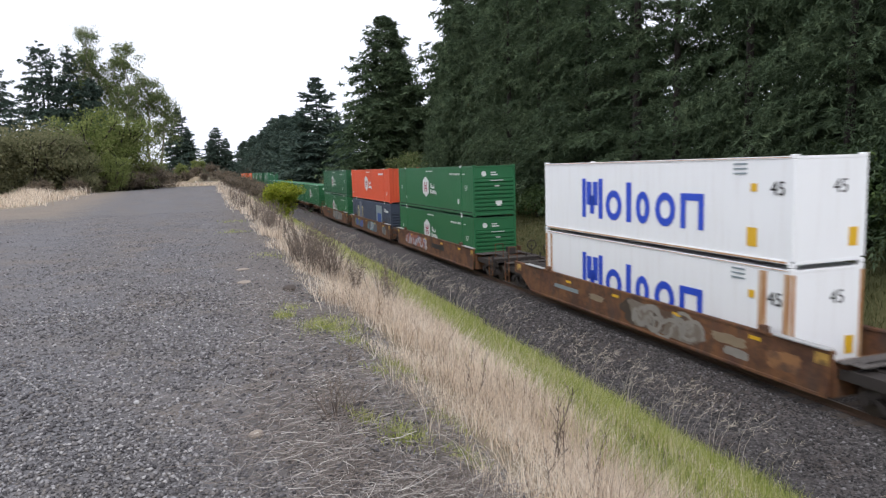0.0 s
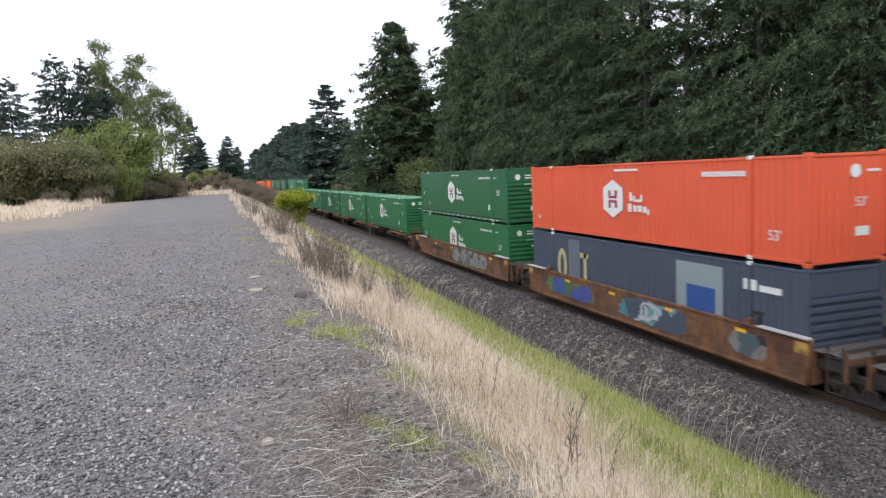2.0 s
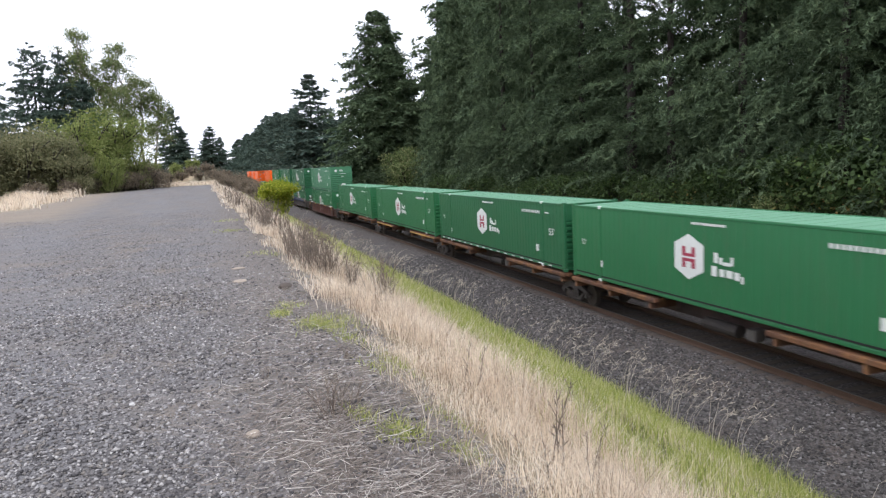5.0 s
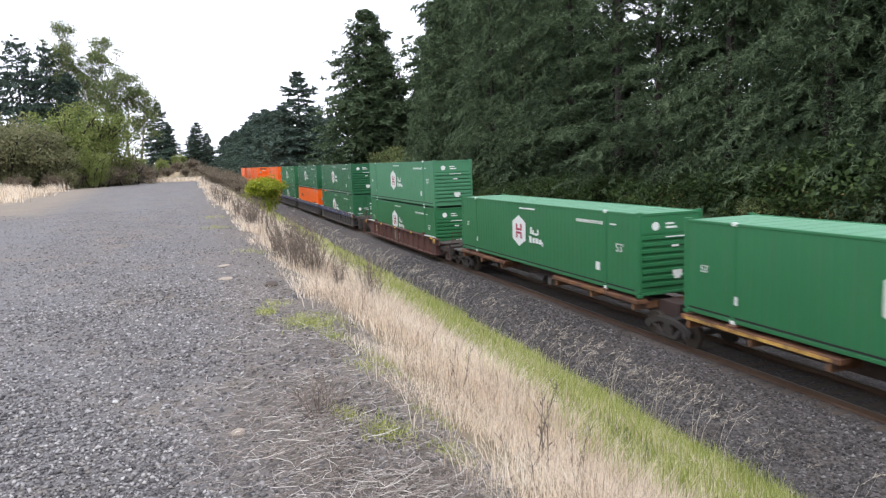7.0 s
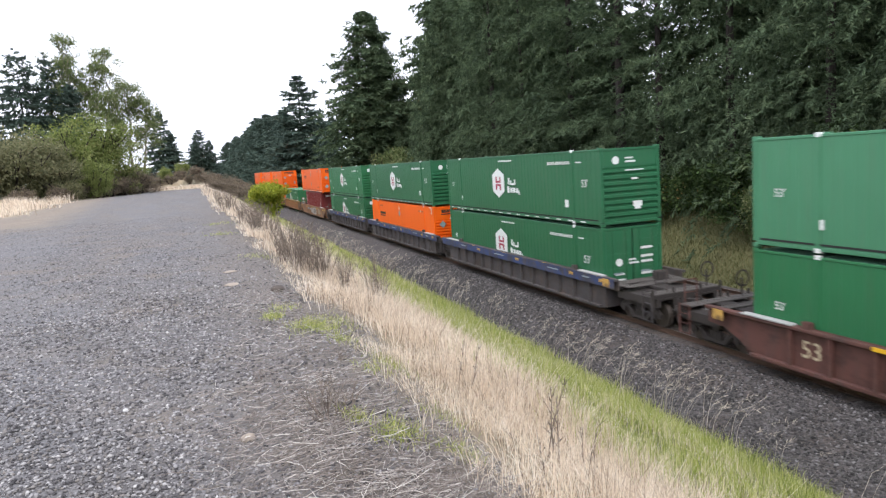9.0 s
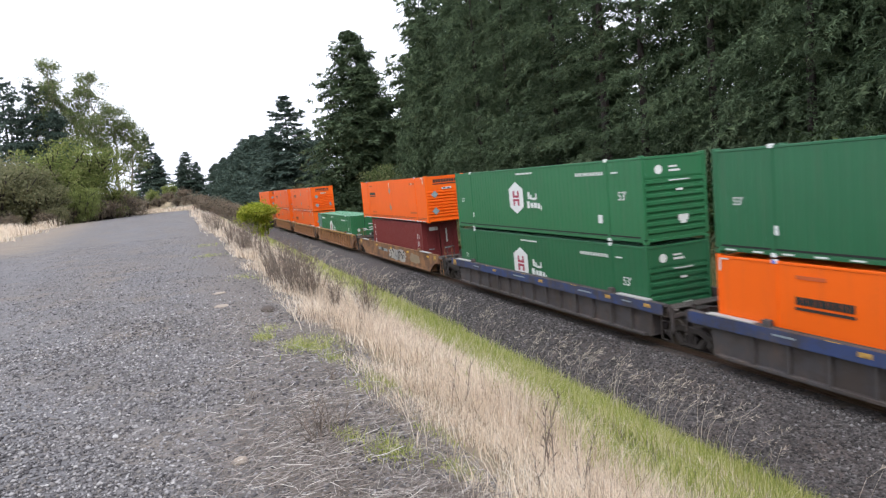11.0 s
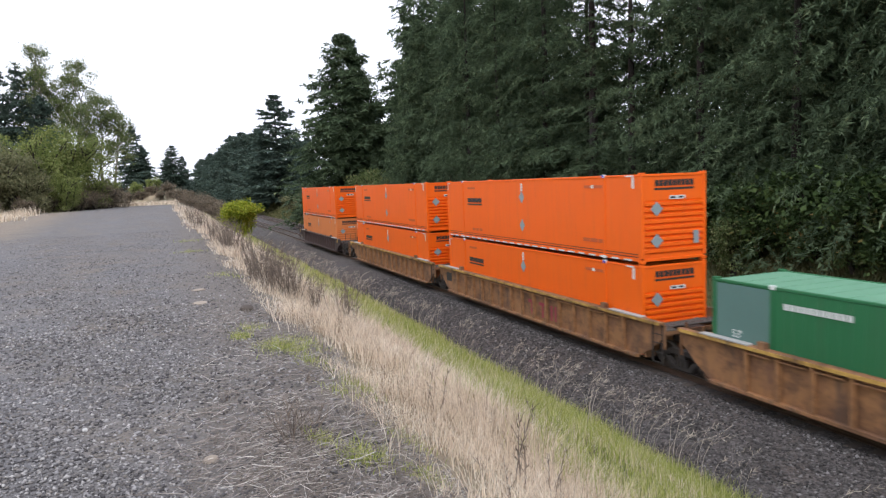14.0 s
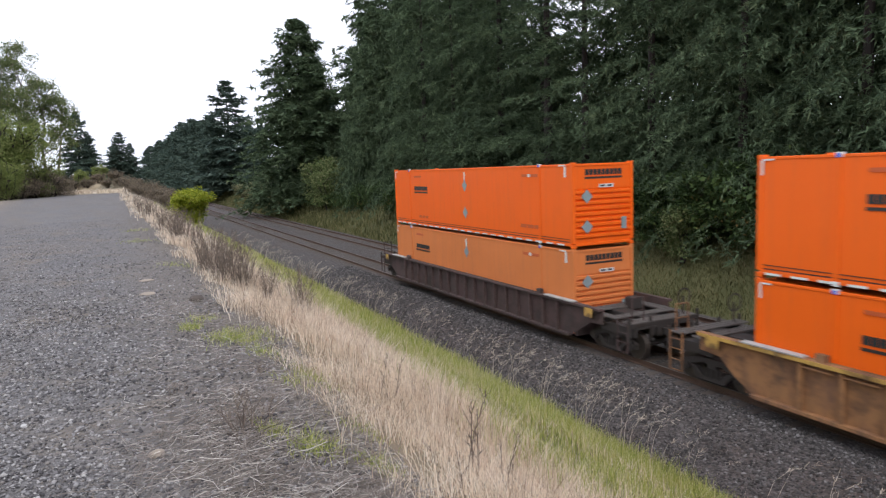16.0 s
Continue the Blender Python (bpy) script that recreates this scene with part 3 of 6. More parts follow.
def emblem(c, hw, y, z, w=1.34, h=1.42, tail=True):
    e = part("emblem", flat(hexagon(w, h)), M["mark"], c, "white hexagonal emblem", on_side(-hw - 0.002, y, z))
    part("emblem_mark", rects([(0.16, 0.3, -0.22, 0.16), (0.16, 0.3, 0.22, 0.16), (0.28, 0.1, 0, 0.06), (0.16, 0.3, -0.22, -0.2), (0.16, 0.3, 0.22, -0.2), (0.28, 0.1, 0, -0.1)], 0.004), M["mark_red"], e, "dark red bars", pose(0, 0, 0.006))
    if tail:
        rows = [(0.16, 0.3, -0.55, 0.2), (0.14, 0.2, -0.35, 0.13), (0.3, 0.1, -0.1, 0.06), (0.1, 0.24, 0.1, 0.16), (0.22, 0.3, -0.62, -0.2), (0.2, 0.22, -0.3, -0.22), (0.26, 0.22, 0.0, -0.22), (0.2, 0.22, 0.3, -0.24), (0.1, 0.2, 0.5, -0.32)]
        part("wordmark", rects(rows), M["mark"], c, "white lettering strokes", on_side(-hw - 0.002, y - 1.75, z - 0.1))


def hub_marks(c, end="louvre", tape=False):
    hw, hl, H = W53 / 2, L53 / 2, 2.9
    emblem(c, hw, 0.97, 1.57)
    part("stencil", rects([(0.09, 0.07, -0.7 + 0.115 * i, 0) for i in range(13)]), M["mark"], c, "white stencil line", on_side(-hw - 0.002, 0.1, 2.62))
    part("stencil", rects([(0.1, 0.12, -0.85 + 0.17 * i, 0) for i in range(11)]), M["mark"], c, "white stencil line", on_side(-hw - 0.002, -hl + 3.1, 2.42))
    part("stencil", rects([(0.38, 0.05, 0, 0)]), M["mark"], c, "", on_side(-hw - 0.014, -hl + 1.5, 2.42))
    letters(c, "53'", 0.42, on_side(-hw - 0.006, -hl + 1.12, 1.6), M["mark"], "white painted number")
    letters(c, "53'", 0.3, on_side(-hw - 0.006, hl - 0.9, 1.45), M["mark"], "white painted number")
    part("placard", rects([(0.27, 0.3, 0, 0)]), M["mark"], c, "small white placard", on_side(-hw - 0.002, -hl + 2.5, 0.8))
    part("placard", rects([(0.2, 0.24, 0, 0)]), M["mark"], c, "small white placard", on_side(-hw - 0.002, hl - 2.1, 0.72))
    if tape:
        dash = rects([(0.36, 0.045, x, 0) for x in np.arange(-7.5, 7.6, 0.95)])
        part("reflective_tape", dash, M["mark"], c, "dashed white reflective tape", on_side(-hw - 0.005, 0, 0.13))
    part("skirt_line", rects([(L53 - 0.5, 0.05, 0, 0)]), M["shadow_gap"], c, "dark seam", on_side(-hw - 0.0005, 0, 0.235))
    s = Shape().tube((0, 0, 0), (0, 0, 0.006), 0.15, n=12)
    part("end_emblem", s, M["mark"], c, "round white emblem", on_end(-0.62, -hl + (0.028 if end == "louvre" else 0.0), 2.42 if end == "louvre" else 1.55))
    zz = 2.42 if end == "louvre" else 1.55
    part("end_wordmark", rects([(0.34, 0.06, -0.06, 0.07), (0.44, 0.07, 0.0, -0.06)]), M["mark"], c, "white lettering strokes", on_end(0.02, -hl + (0.026 if end == "louvre" else 0.0), zz))
    if end == "louvre":
        part("end_stencil", rects([(0.8, 0.04, 0, 0.32), (0.28, 0.07, 0.0, 0)]), M["mark"], c, "", on_end(0.15, -hl - 0.018, 1.72))
        part("notice_plate", rects([(0.4, 0.2, 0, 0), (0.24, 0.1, 0, -0.15)]), M["mark"], c, "white notice plate", on_end(0.25, -hl - 0.018, 0.78))
    else:
        part("end_stencil", rects([(0.55, 0.09, 0.62, z) for z in (0.1, -0.1, -0.55, 0.42)] + [(0.4, 0.08, -0.6, -0.5), (0.45, 0.08, -0.6, -0.72)]), M["mark"], c, "", on_end(0, -hl + 0.006, 1.6))


def orange_marks(c):
    hw, hl = W53 / 2, L53 / 2
    bars = [(0.16, 0.2, -0.72 + 0.18 * i, 0.07) for i in range(9)] + [(1.64, 0.07, 0.0, -0.13)]
    part("wordmark", rects(bars), M["mark_black"], c, "black lettering strokes over a bar", on_side(-hw + 0.003, -hl + 12.7, 1.86))
    for z in (2.11, 0.92):
        part("placard", flat([(0, 0.27), (0.22, 0), (0, -0.27), (-0.22, 0)]), M["mark_grey"], c, "grey diamond placard", on_side(-hw + 0.003, -hl + 7.9, z))
    part("tape", rects([(0.12, 0.34, 0, 0)]), M["mark"], c, "white vertical tape", on_side(-hw + 0.003, -hl + 7.9, 2.52))
    part("tape", rects([(0.11, 0.36, 0, 0), (0.4, 0.05, -0.18, 0.22)]), M["mark"], c, "white corner tape", on_side(-hw - 0.006, -hl + 0.42, 2.6))
    part("tape", rects([(0.06, 0.34, 0, 0), (0.3, 0.04, 0.16, 0.19)]), M["mark"], c, "white corner tape", on_side(-hw - 0.006, hl - 0.14, 2.6))
    dark = plain_faint
    part("stencil", rects([(0.85, 0.09, 0, 0)]), dark, c, "faint stencil", on_side(-hw + 0.003, hl - 3.1, 2.52))
    part("stencil", rects([(0.3, 0.12, i * 0.4, 0) for i in range(3)]), dark, c, "faint stencil", on_side(-hw + 0.003, hl - 3.3, 0.52))
    part("stencil", rects([(1.2, 0.1, 0, 0)]), dark, c, "faint stencil", on_side(-hw + 0.003, -hl + 2.6, 2.5))
    part("stencil", rects([(0.42, 0.13, i * 0.47 - 0.5, 0) for i in range(3)]), dark, c, "faint stencil", on_side(-hw + 0.003, -hl + 2.6, 0.62))
    part("sticker", rects([(0.16, 0.11, 0, 0)]), M["mark"], c, "small white sticker", on_side(-hw + 0.001, -hl + 2.7, 2.5))
    for y in (-6.05, 6.05):
        part("clip", rects([(0.1, 0.09, 0, 0)]), M["mark_blue"], c, "small blue patch", on_side(-hw - 0.02, y, 2.84))
    dash = rects([(0.42, 0.055, x, 0) for x in np.arange(-7.6, 7.7, 0.68)])
    part("reflective_tape", dash, M["mark"], c, "dashed white reflective tape", on_side(-hw - 0.005, 0, 0.1))
    part("seam", rects([(L53 - 0.4, 0.025, 0, 0), (L53 - 0.4, 0.02, 0, 0.09)]), M["mark_black"], c, "dark seam lines", on_side(-hw + 0.0045, 0, 0.215))
    bars = [(0.15, 0.2, -0.7 + 0.175 * i, 0.05) for i in range(9)] + [(1.6, 0.07, 0.0, -0.14)]
    part("end_wordmark", rects(bars), M["mark_black"], c, "black lettering strokes over a bar", on_end(0.02, -hl + 0.026, 2.52))
    part("end_plate", rects([(0.62, 0.12, 0, 0)]), M["mark"], c, "white plate", on_end(0.1, -hl - 0.014, 2.1))
    part("end_plate_bars", rects([(0.2, 0.06, -0.16, 0), (0.2, 0.06, 0.14, 0)], 0.008), M["mark_black"], c, "", on_end(0.1, -hl - 0.016, 2.1))
    for x, z in ((-0.72, 1.75), (-0.72, 0.72)):
        part("end_placard", flat([(0, 0.24), (0.24, 0), (0, -0.24), (-0.24, 0)]), M["mark_grey"], c, "grey diamond placard", on_end(x, -hl - 0.015, z))
    part("end_box", rects([(0.2, 0.42, 0, 0)], 0.03), M["mark_grey"], c, "grey document box", on_end(0.85, -hl - 0.014, 0.78))


plain_faint = plain_mat("faint_brown_stencil_paint", (0.48, 0.085, 0.02), 0.6, 0, 0.1)


def hub(mat, end="louvre", label="green corrugated steel shipping container with white emblem"):
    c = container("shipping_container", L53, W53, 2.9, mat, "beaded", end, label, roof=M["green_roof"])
    hub_marks(c, end, mat is M["green_dark"] and end == "louvre")
    return c


def schneider(mat, label):
    c = container("shipping_container", L53, W53, 2.9, mat, "smooth", "louvre", label, ribs=(9, 0.3, 2.0))
    orange_marks(c)
    return c


def set_off(c, y, z, x=0.0):
    MOVING.append((c, y, x, z))
    return c


def ring(w, h, t, n=14):
    """An oval ring as one flat solid."""
    vs = []
    for z in (0.0, 0.006):
        for k in (0.0, t):
            vs += [((w / 2 - k) * math.cos(2 * math.pi * i / n), (h / 2 - k) * math.sin(2 * math.pi * i / n), z) for i in range(n)]
    fs = []
    for i in range(n):
        j = (i + 1) % n
        fs += [(i, j, n + j, n + i), (2 * n + i, 3 * n + i, 3 * n + j, 2 * n + j), (i, 2 * n + i, 2 * n + j, j), (n + i, n + j, 3 * n + j, 3 * n + i)]
    return Shape().add(vs, fs)


def rust_bleed():
    m, nt, b = base_mat("rust_bleeding_white_paint", 0.7)
    f = ramp(nt, tex_noise(nt, 1.0, 6, (9, 0.45, 9)), [(0.4, (0.36, 0.15, 0.055)), (0.56, (0.55, 0.36, 0.2)), (0.66, (0.72, 0.68, 0.62))])
    nt.links.new(f, b.inputs["Base Color"])
    return m


M["rust_bleed"] = rust_bleed()


def white_container():
    L, W, H = 13.716, 2.44, 2.9
    c = container("white_container", L, W, H, M["white"], "smooth", "plain", "white steel shipping container with large blue wordmark shapes", posts=False)
    hw, hl = W / 2, L / 2
    x = -hw + 0.002
    # broad blue painted masses where the wordmark stands: blocks and rings, no letters
    far = hl - 3.2
    part("blue_stroke", rects([(0.27, 1.52, 0.14, 0.76), (0.27, 1.52, 1.36, 0.76), (0.34, 0.9, 0.52, 0.95), (0.34, 0.9, 0.98, 0.95), (0.3, 0.7, 0.75, 0.52)]), M["mark_blue"], c, "broad blue painted block", on_side(x, far, 0.72))
    for off, kind in ((2.25, "ring"), (3.22, "bar"), (4.05, "ring"), (5.28, "ring"), (6.6, "arch")):
        m = on_side(x, far - off, 1.27)
        if kind == "ring":
            w = 0.8 if off == 4.05 else 1.06
            part("blue_ring", ring(w, 1.12, 0.25), M["mark_blue"], c, "broad blue painted ring", m)
        elif kind == "bar":
            part("blue_stroke", rects([(0.3, 1.4, 0, 0.15)]), M["mark_blue"], c, "broad blue painted upright", m)
        else:
            part("blue_stroke", rects([(0.24, 1.1, -0.42, 0.0), (0.24, 1.1, 0.42, 0.0), (0.62, 0.22, 0.0, 0.44)]), M["mark_blue"], c, "broad blue painted arch", m)
    letters(c, "45", 0.52, on_side(x - 0.004, -hl + 0.55, 2.02), M["mark_black"], "black painted number")
    letters(c, "45", 0.52, on_end(0.32, -hl + 0.008, 2.05), M["mark_black"], "black painted number")
    part("placard", rects([(0.36, 0.52, 0, 0)]), M["mark_yellow"], c, "yellow placard", on_side(x, -hl + 1.42, 0.7))
    part("placard", rects([(0.22, 0.22, 0, 0)]), M["mark_yellow"], c, "small yellow placard", on_side(x, -hl + 1.38, 2.05))
    part("placard", rects([(0.3, 0.5, 0, 0)]), M["mark_yellow"], c, "yellow placard", on_end(0.8, -hl + 0.008, 0.72))
    part("rust_streak", rects([(L - 0.4, 0.045, 0, 0), (L - 0.3, 0.02, 0, 2.72)]), M["rust_bleed"], c, "rusty edge along the rails", on_side(-hw - 0.006, 0, 0.12))
    part("stencil", rects([(0.5, 0.05, 0.0, 0.14 - 0.13 * i) for i in range(3)]), M["mark_grey"], c, "grey stencil lines", on_side(x, -hl + 1.9, 2.55))
    return c


def rust_posts(c, L, W):
    """Rust-bled posts of the lower white box."""
    hw, hl = W / 2, L / 2
    rm = M["rust_bleed"]
    for y, w in ((-hl + 1.0, 0.3), (-hl + 0.14, 0.24), (hl - 0.5, 0.16), (hl - 0.1, 0.16)):
        part("rust_streak", rects([(w, 2.6, 0, 0)]), rm, c, "rust bleeding down the post", on_side(-hw - 0.001 if abs(y) > hl - 0.2 else -hw + 0.016, y, 1.45))
    part("rust_streak", rects([(0.12, 2.6, -hw + 0.06, 0), (0.12, 2.6, hw - 0.06, 0)]), rm, c, "", on_end(0, -hl - 0.003, 1.45))


def graffiti_mat(name, cols, scale=1.6):
    m, nt, b = base_mat(name, 0.5)
    n = nt.nodes.new("ShaderNodeTexVoronoi")
    n.inputs["Scale"].default_value = scale
    tc = nt.nodes.new("ShaderNodeTexCoord")
    w = nt.nodes.new("ShaderNodeTexNoise")
    w.inputs["Scale"].default_value = scale * 1.3
    nt.links.new(tc.outputs["Object"], w.inputs["Vector"])
    nt.links.new(mix(nt, 0.6, w.outputs["Color"], tc.outputs["Object"]), n.inputs["Vector"])
    k = len(cols)
    r = nt.nodes.new("ShaderNodeValToRGB")
    r.color_ramp.interpolation = "CONSTANT"
    el = r.color_ramp.elements
    while len(el) < k:
        el.new(0.5)
    for i, (e, c) in enumerate(zip(el, cols)):
        e.position, e.color = i / k, (*c, 1)
    nt.links.new(n.outputs["Color"], r.inputs["Fac"])
    grime = ramp(nt, tex_noise(nt, 3.0, 6), [(0.45, (0, 0, 0)), (0.8, (0.7,) * 3)])
    nt.links.new(mix(nt, grime, r.outputs["Color"], (0.12, 0.08, 0.05)), b.inputs["Base Color"])
    return m


G_GREY = graffiti_mat("grey_spray_paint", [(0.3, 0.28, 0.25), (0.09, 0.055, 0.04), (0.36, 0.34, 0.31), (0.24, 0.2, 0.17)], 1.7)
G_MULTI = graffiti_mat("purple_white_spray_paint", [(0.35, 0.3, 0.32), (0.12, 0.06, 0.10), (0.3, 0.1, 0.06), (0.5, 0.48, 0.46), (0.16, 0.12, 0.22)], 2.0)
G_TEAL = graffiti_mat("teal_spray_paint", [(0.06, 0.22, 0.26), (0.12, 0.3, 0.32), (0.05, 0.08, 0.12), (0.36, 0.33, 0.36)], 1.6)
G_GREEN = graffiti_mat("green_blue_spray_paint", [(0.10, 0.17, 0.03), (0.06, 0.13, 0.05), (0.04, 0.07, 0.28), (0.2, 0.13, 0.09)], 2.0)
G_DARK = graffiti_mat("dark_blue_grey_spray_paint", [(0.03, 0.05, 0.07), (0.06, 0.10, 0.12), (0.2, 0.2, 0.2), (0.02, 0.02, 0.025)], 2.2)


G_UMBER = graffiti_mat("umber_spray_paint", [(0.06, 0.045, 0.035), (0.1, 0.06, 0.04), (0.2, 0.17, 0.14), (0.045, 0.035, 0.03)], 1.5)
G_PALE = graffiti_mat("pale_grey_spray_paint", [(0.34, 0.34, 0.34), (0.24, 0.24, 0.25), (0.42, 0.4, 0.37), (0.07, 0.06, 0.055)], 1.1)
SPRAY_GREY = plain_mat("worn_grey_spray_paint", (0.27, 0.25, 0.22), 0.6, 0, 0.35, 2.0)
SPRAY_TAN = plain_mat("worn_tan_spray_paint", (0.26, 0.2, 0.13), 0.6, 0, 0.35, 2.0)
SPRAY_PALE = plain_mat("worn_pale_spray_paint", (0.42, 0.42, 0.46), 0.6, 0, 0.35, 2.0)
SPRAY_BLUE = plain_mat("worn_blue_spray_paint", (0.06, 0.1, 0.32), 0.6, 0, 0.35, 2.0)


def blob(rnd, w, h, n=22):
    """A ragged outline, for sprayed patches."""
    pts = []
    for i in range(n):
        a = 2 * math.pi * i / n
        cx, sy = math.cos(a), math.sin(a)
        k = 1 / max(abs(cx), abs(sy)) ** 0.75
        pts.append((w / 2 * cx * k * rnd.uniform(0.8, 1.0), h / 2 * sy * k * rnd.uniform(0.72, 1.0)))
    return pts


def scribble(rnd, w, h, n, thick=1.0):
    """Loose sprayed strokes that cross and overlap: arcs at all angles."""
    s = Shape()
    for i in range(n * 3):
        cx, cy = rnd.uniform(-0.46, 0.46) * w, rnd.uniform(-0.16, 0.16) * h
        turn, r = rnd.uniform(0, 6.28), rnd.uniform(0.16, 0.34) * h
        span = rnd.uniform(1.2, 3.4)
        k = rnd.uniform(0.6, 1.7)
        pts = [(cx + k * r * math.cos(turn + span * j / 6), cy + r * math.sin(turn + span * j / 6)) for j in range(7)]
        t = rnd.uniform(0.06, 0.14) * thick
        for (ax, ay), (bx, by) in zip(pts, pts[1:]):
            d = Vector((bx - ax, by - ay)).normalized()
            ox, oy = -d.y * t / 2, d.x * t / 2
            ex, ey = d.x * t * 0.3, d.y * t * 0.3
            s.prism([(ax - ex + ox, ay - ey + oy), (ax - ex - ox, ay - ey - oy), (bx + ex - ox, by + ey - oy), (bx + ex + ox, by + ey + oy)], 2, 0.0, 0.003 + 0.0003 * (i % 9) + 0.0001 * (len(s.v) % 3))
    return s


def tag_sill(c, y, z, w, h, n, mat, rnd, thick=1.0):
    part("graffiti", scribble(rnd, w, h, n, thick), mat, c, "loose sprayed graffiti strokes", on_side(-1.468, y, z))


def wheel_shape():
    s = Shape().tube((-0.065, 0, 0), (0.065, 0, 0), 0.42, n=20)
    s.tube((0.065, 0, 0), (0.095, 0, 0), 0.45, n=20)
    s.tube((-0.11, 0, 0), (-0.06, 0, 0), 0.1, n=10)
    return s


WHEEL_ME = wheel_shape().mesh("wheel")


def frame_shape():
    """The cast side frame of a truck, its spring nest open."""
    s = Shape()
    s.prism([(-1.12, 0.5), (-0.95, 0.62), (-0.45, 0.78), (0.45, 0.78), (0.95, 0.62), (1.12, 0.5), (1.12, 0.36), (0.95, 0.36), (0.72, 0.5), (0.4, 0.62), (-0.4, 0.62), (-0.72, 0.5), (-0.95, 0.36), (-1.12, 0.36)], 0, -0.06, 0.06)
    s.prism([(-0.75, 0.5), (-0.55, 0.5), (-0.28, 0.26), (0.28, 0.26), (0.55, 0.5), (0.75, 0.5), (0.42, 0.16), (-0.42, 0.16)], 0, -0.06, 0.06)
    for y in (-0.18, 0.0, 0.18):
        s.tube((0, y, 0.26), (0, y, 0.52), 0.07, n=8)
    for y in (-0.9, 0.9):
        s.tube((-0.09, y, 0.42), (0.0, y, 0.42), 0.12, n=10)
    return s


FRAME_ME = frame_shape().mesh("side_frame")


def truck(parent, y):
    t = part("truck", Shape().box(-1.05, 1.05, -0.16, 0.16, 0.5, 0.74, 0.02), M["steel"], parent, "grimy two-axle truck", pose(0, y, 0))
    for sx in (-1, 1):
        part("side_frame", FRAME_ME, M["steel"], t, "", pose(sx * 1.0, 0, 0, 0, 0, 0 if sx < 0 else 180))
        for sy in (-0.89, 0.89):
            part("wheel", WHEEL_ME, M["wheel"], t, "", pose(sx * 0.7525, sy, 0.42, 0, 0, 0 if sx < 0 else 180))
    for sy in (-0.89, 0.89):
        part("axle", Shape().tube((-0.9, sy, 0.42), (0.9, sy, 0.42), 0.085, n=8), M["steel"], t)


def coupler(parent, y, d):
    s = Shape().box(-0.1, 0.1, y, y + d * 0.75, 0.78, 0.96, 0.02)
    s.box(-0.17, 0.17, y + d * 0.7, y + d * 0.98, 0.72, 1.02, 0.03)
    part("coupler", s, M["steel"], parent, "rusty knuckle coupler")
    h = Shape()
    pts = [(0.35, y, 0.8), (0.33, y + d * 0.35, 0.55), (0.25, y + d * 0.7, 0.45), (0.1, y + d * 0.95, 0.55)]
    for a, b in zip(pts, pts[1:]):
        h.tube(a, b, 0.03, n=6)
    part("brake_hose", h, M["shadow_gap"], parent, "black rubber brake hose")


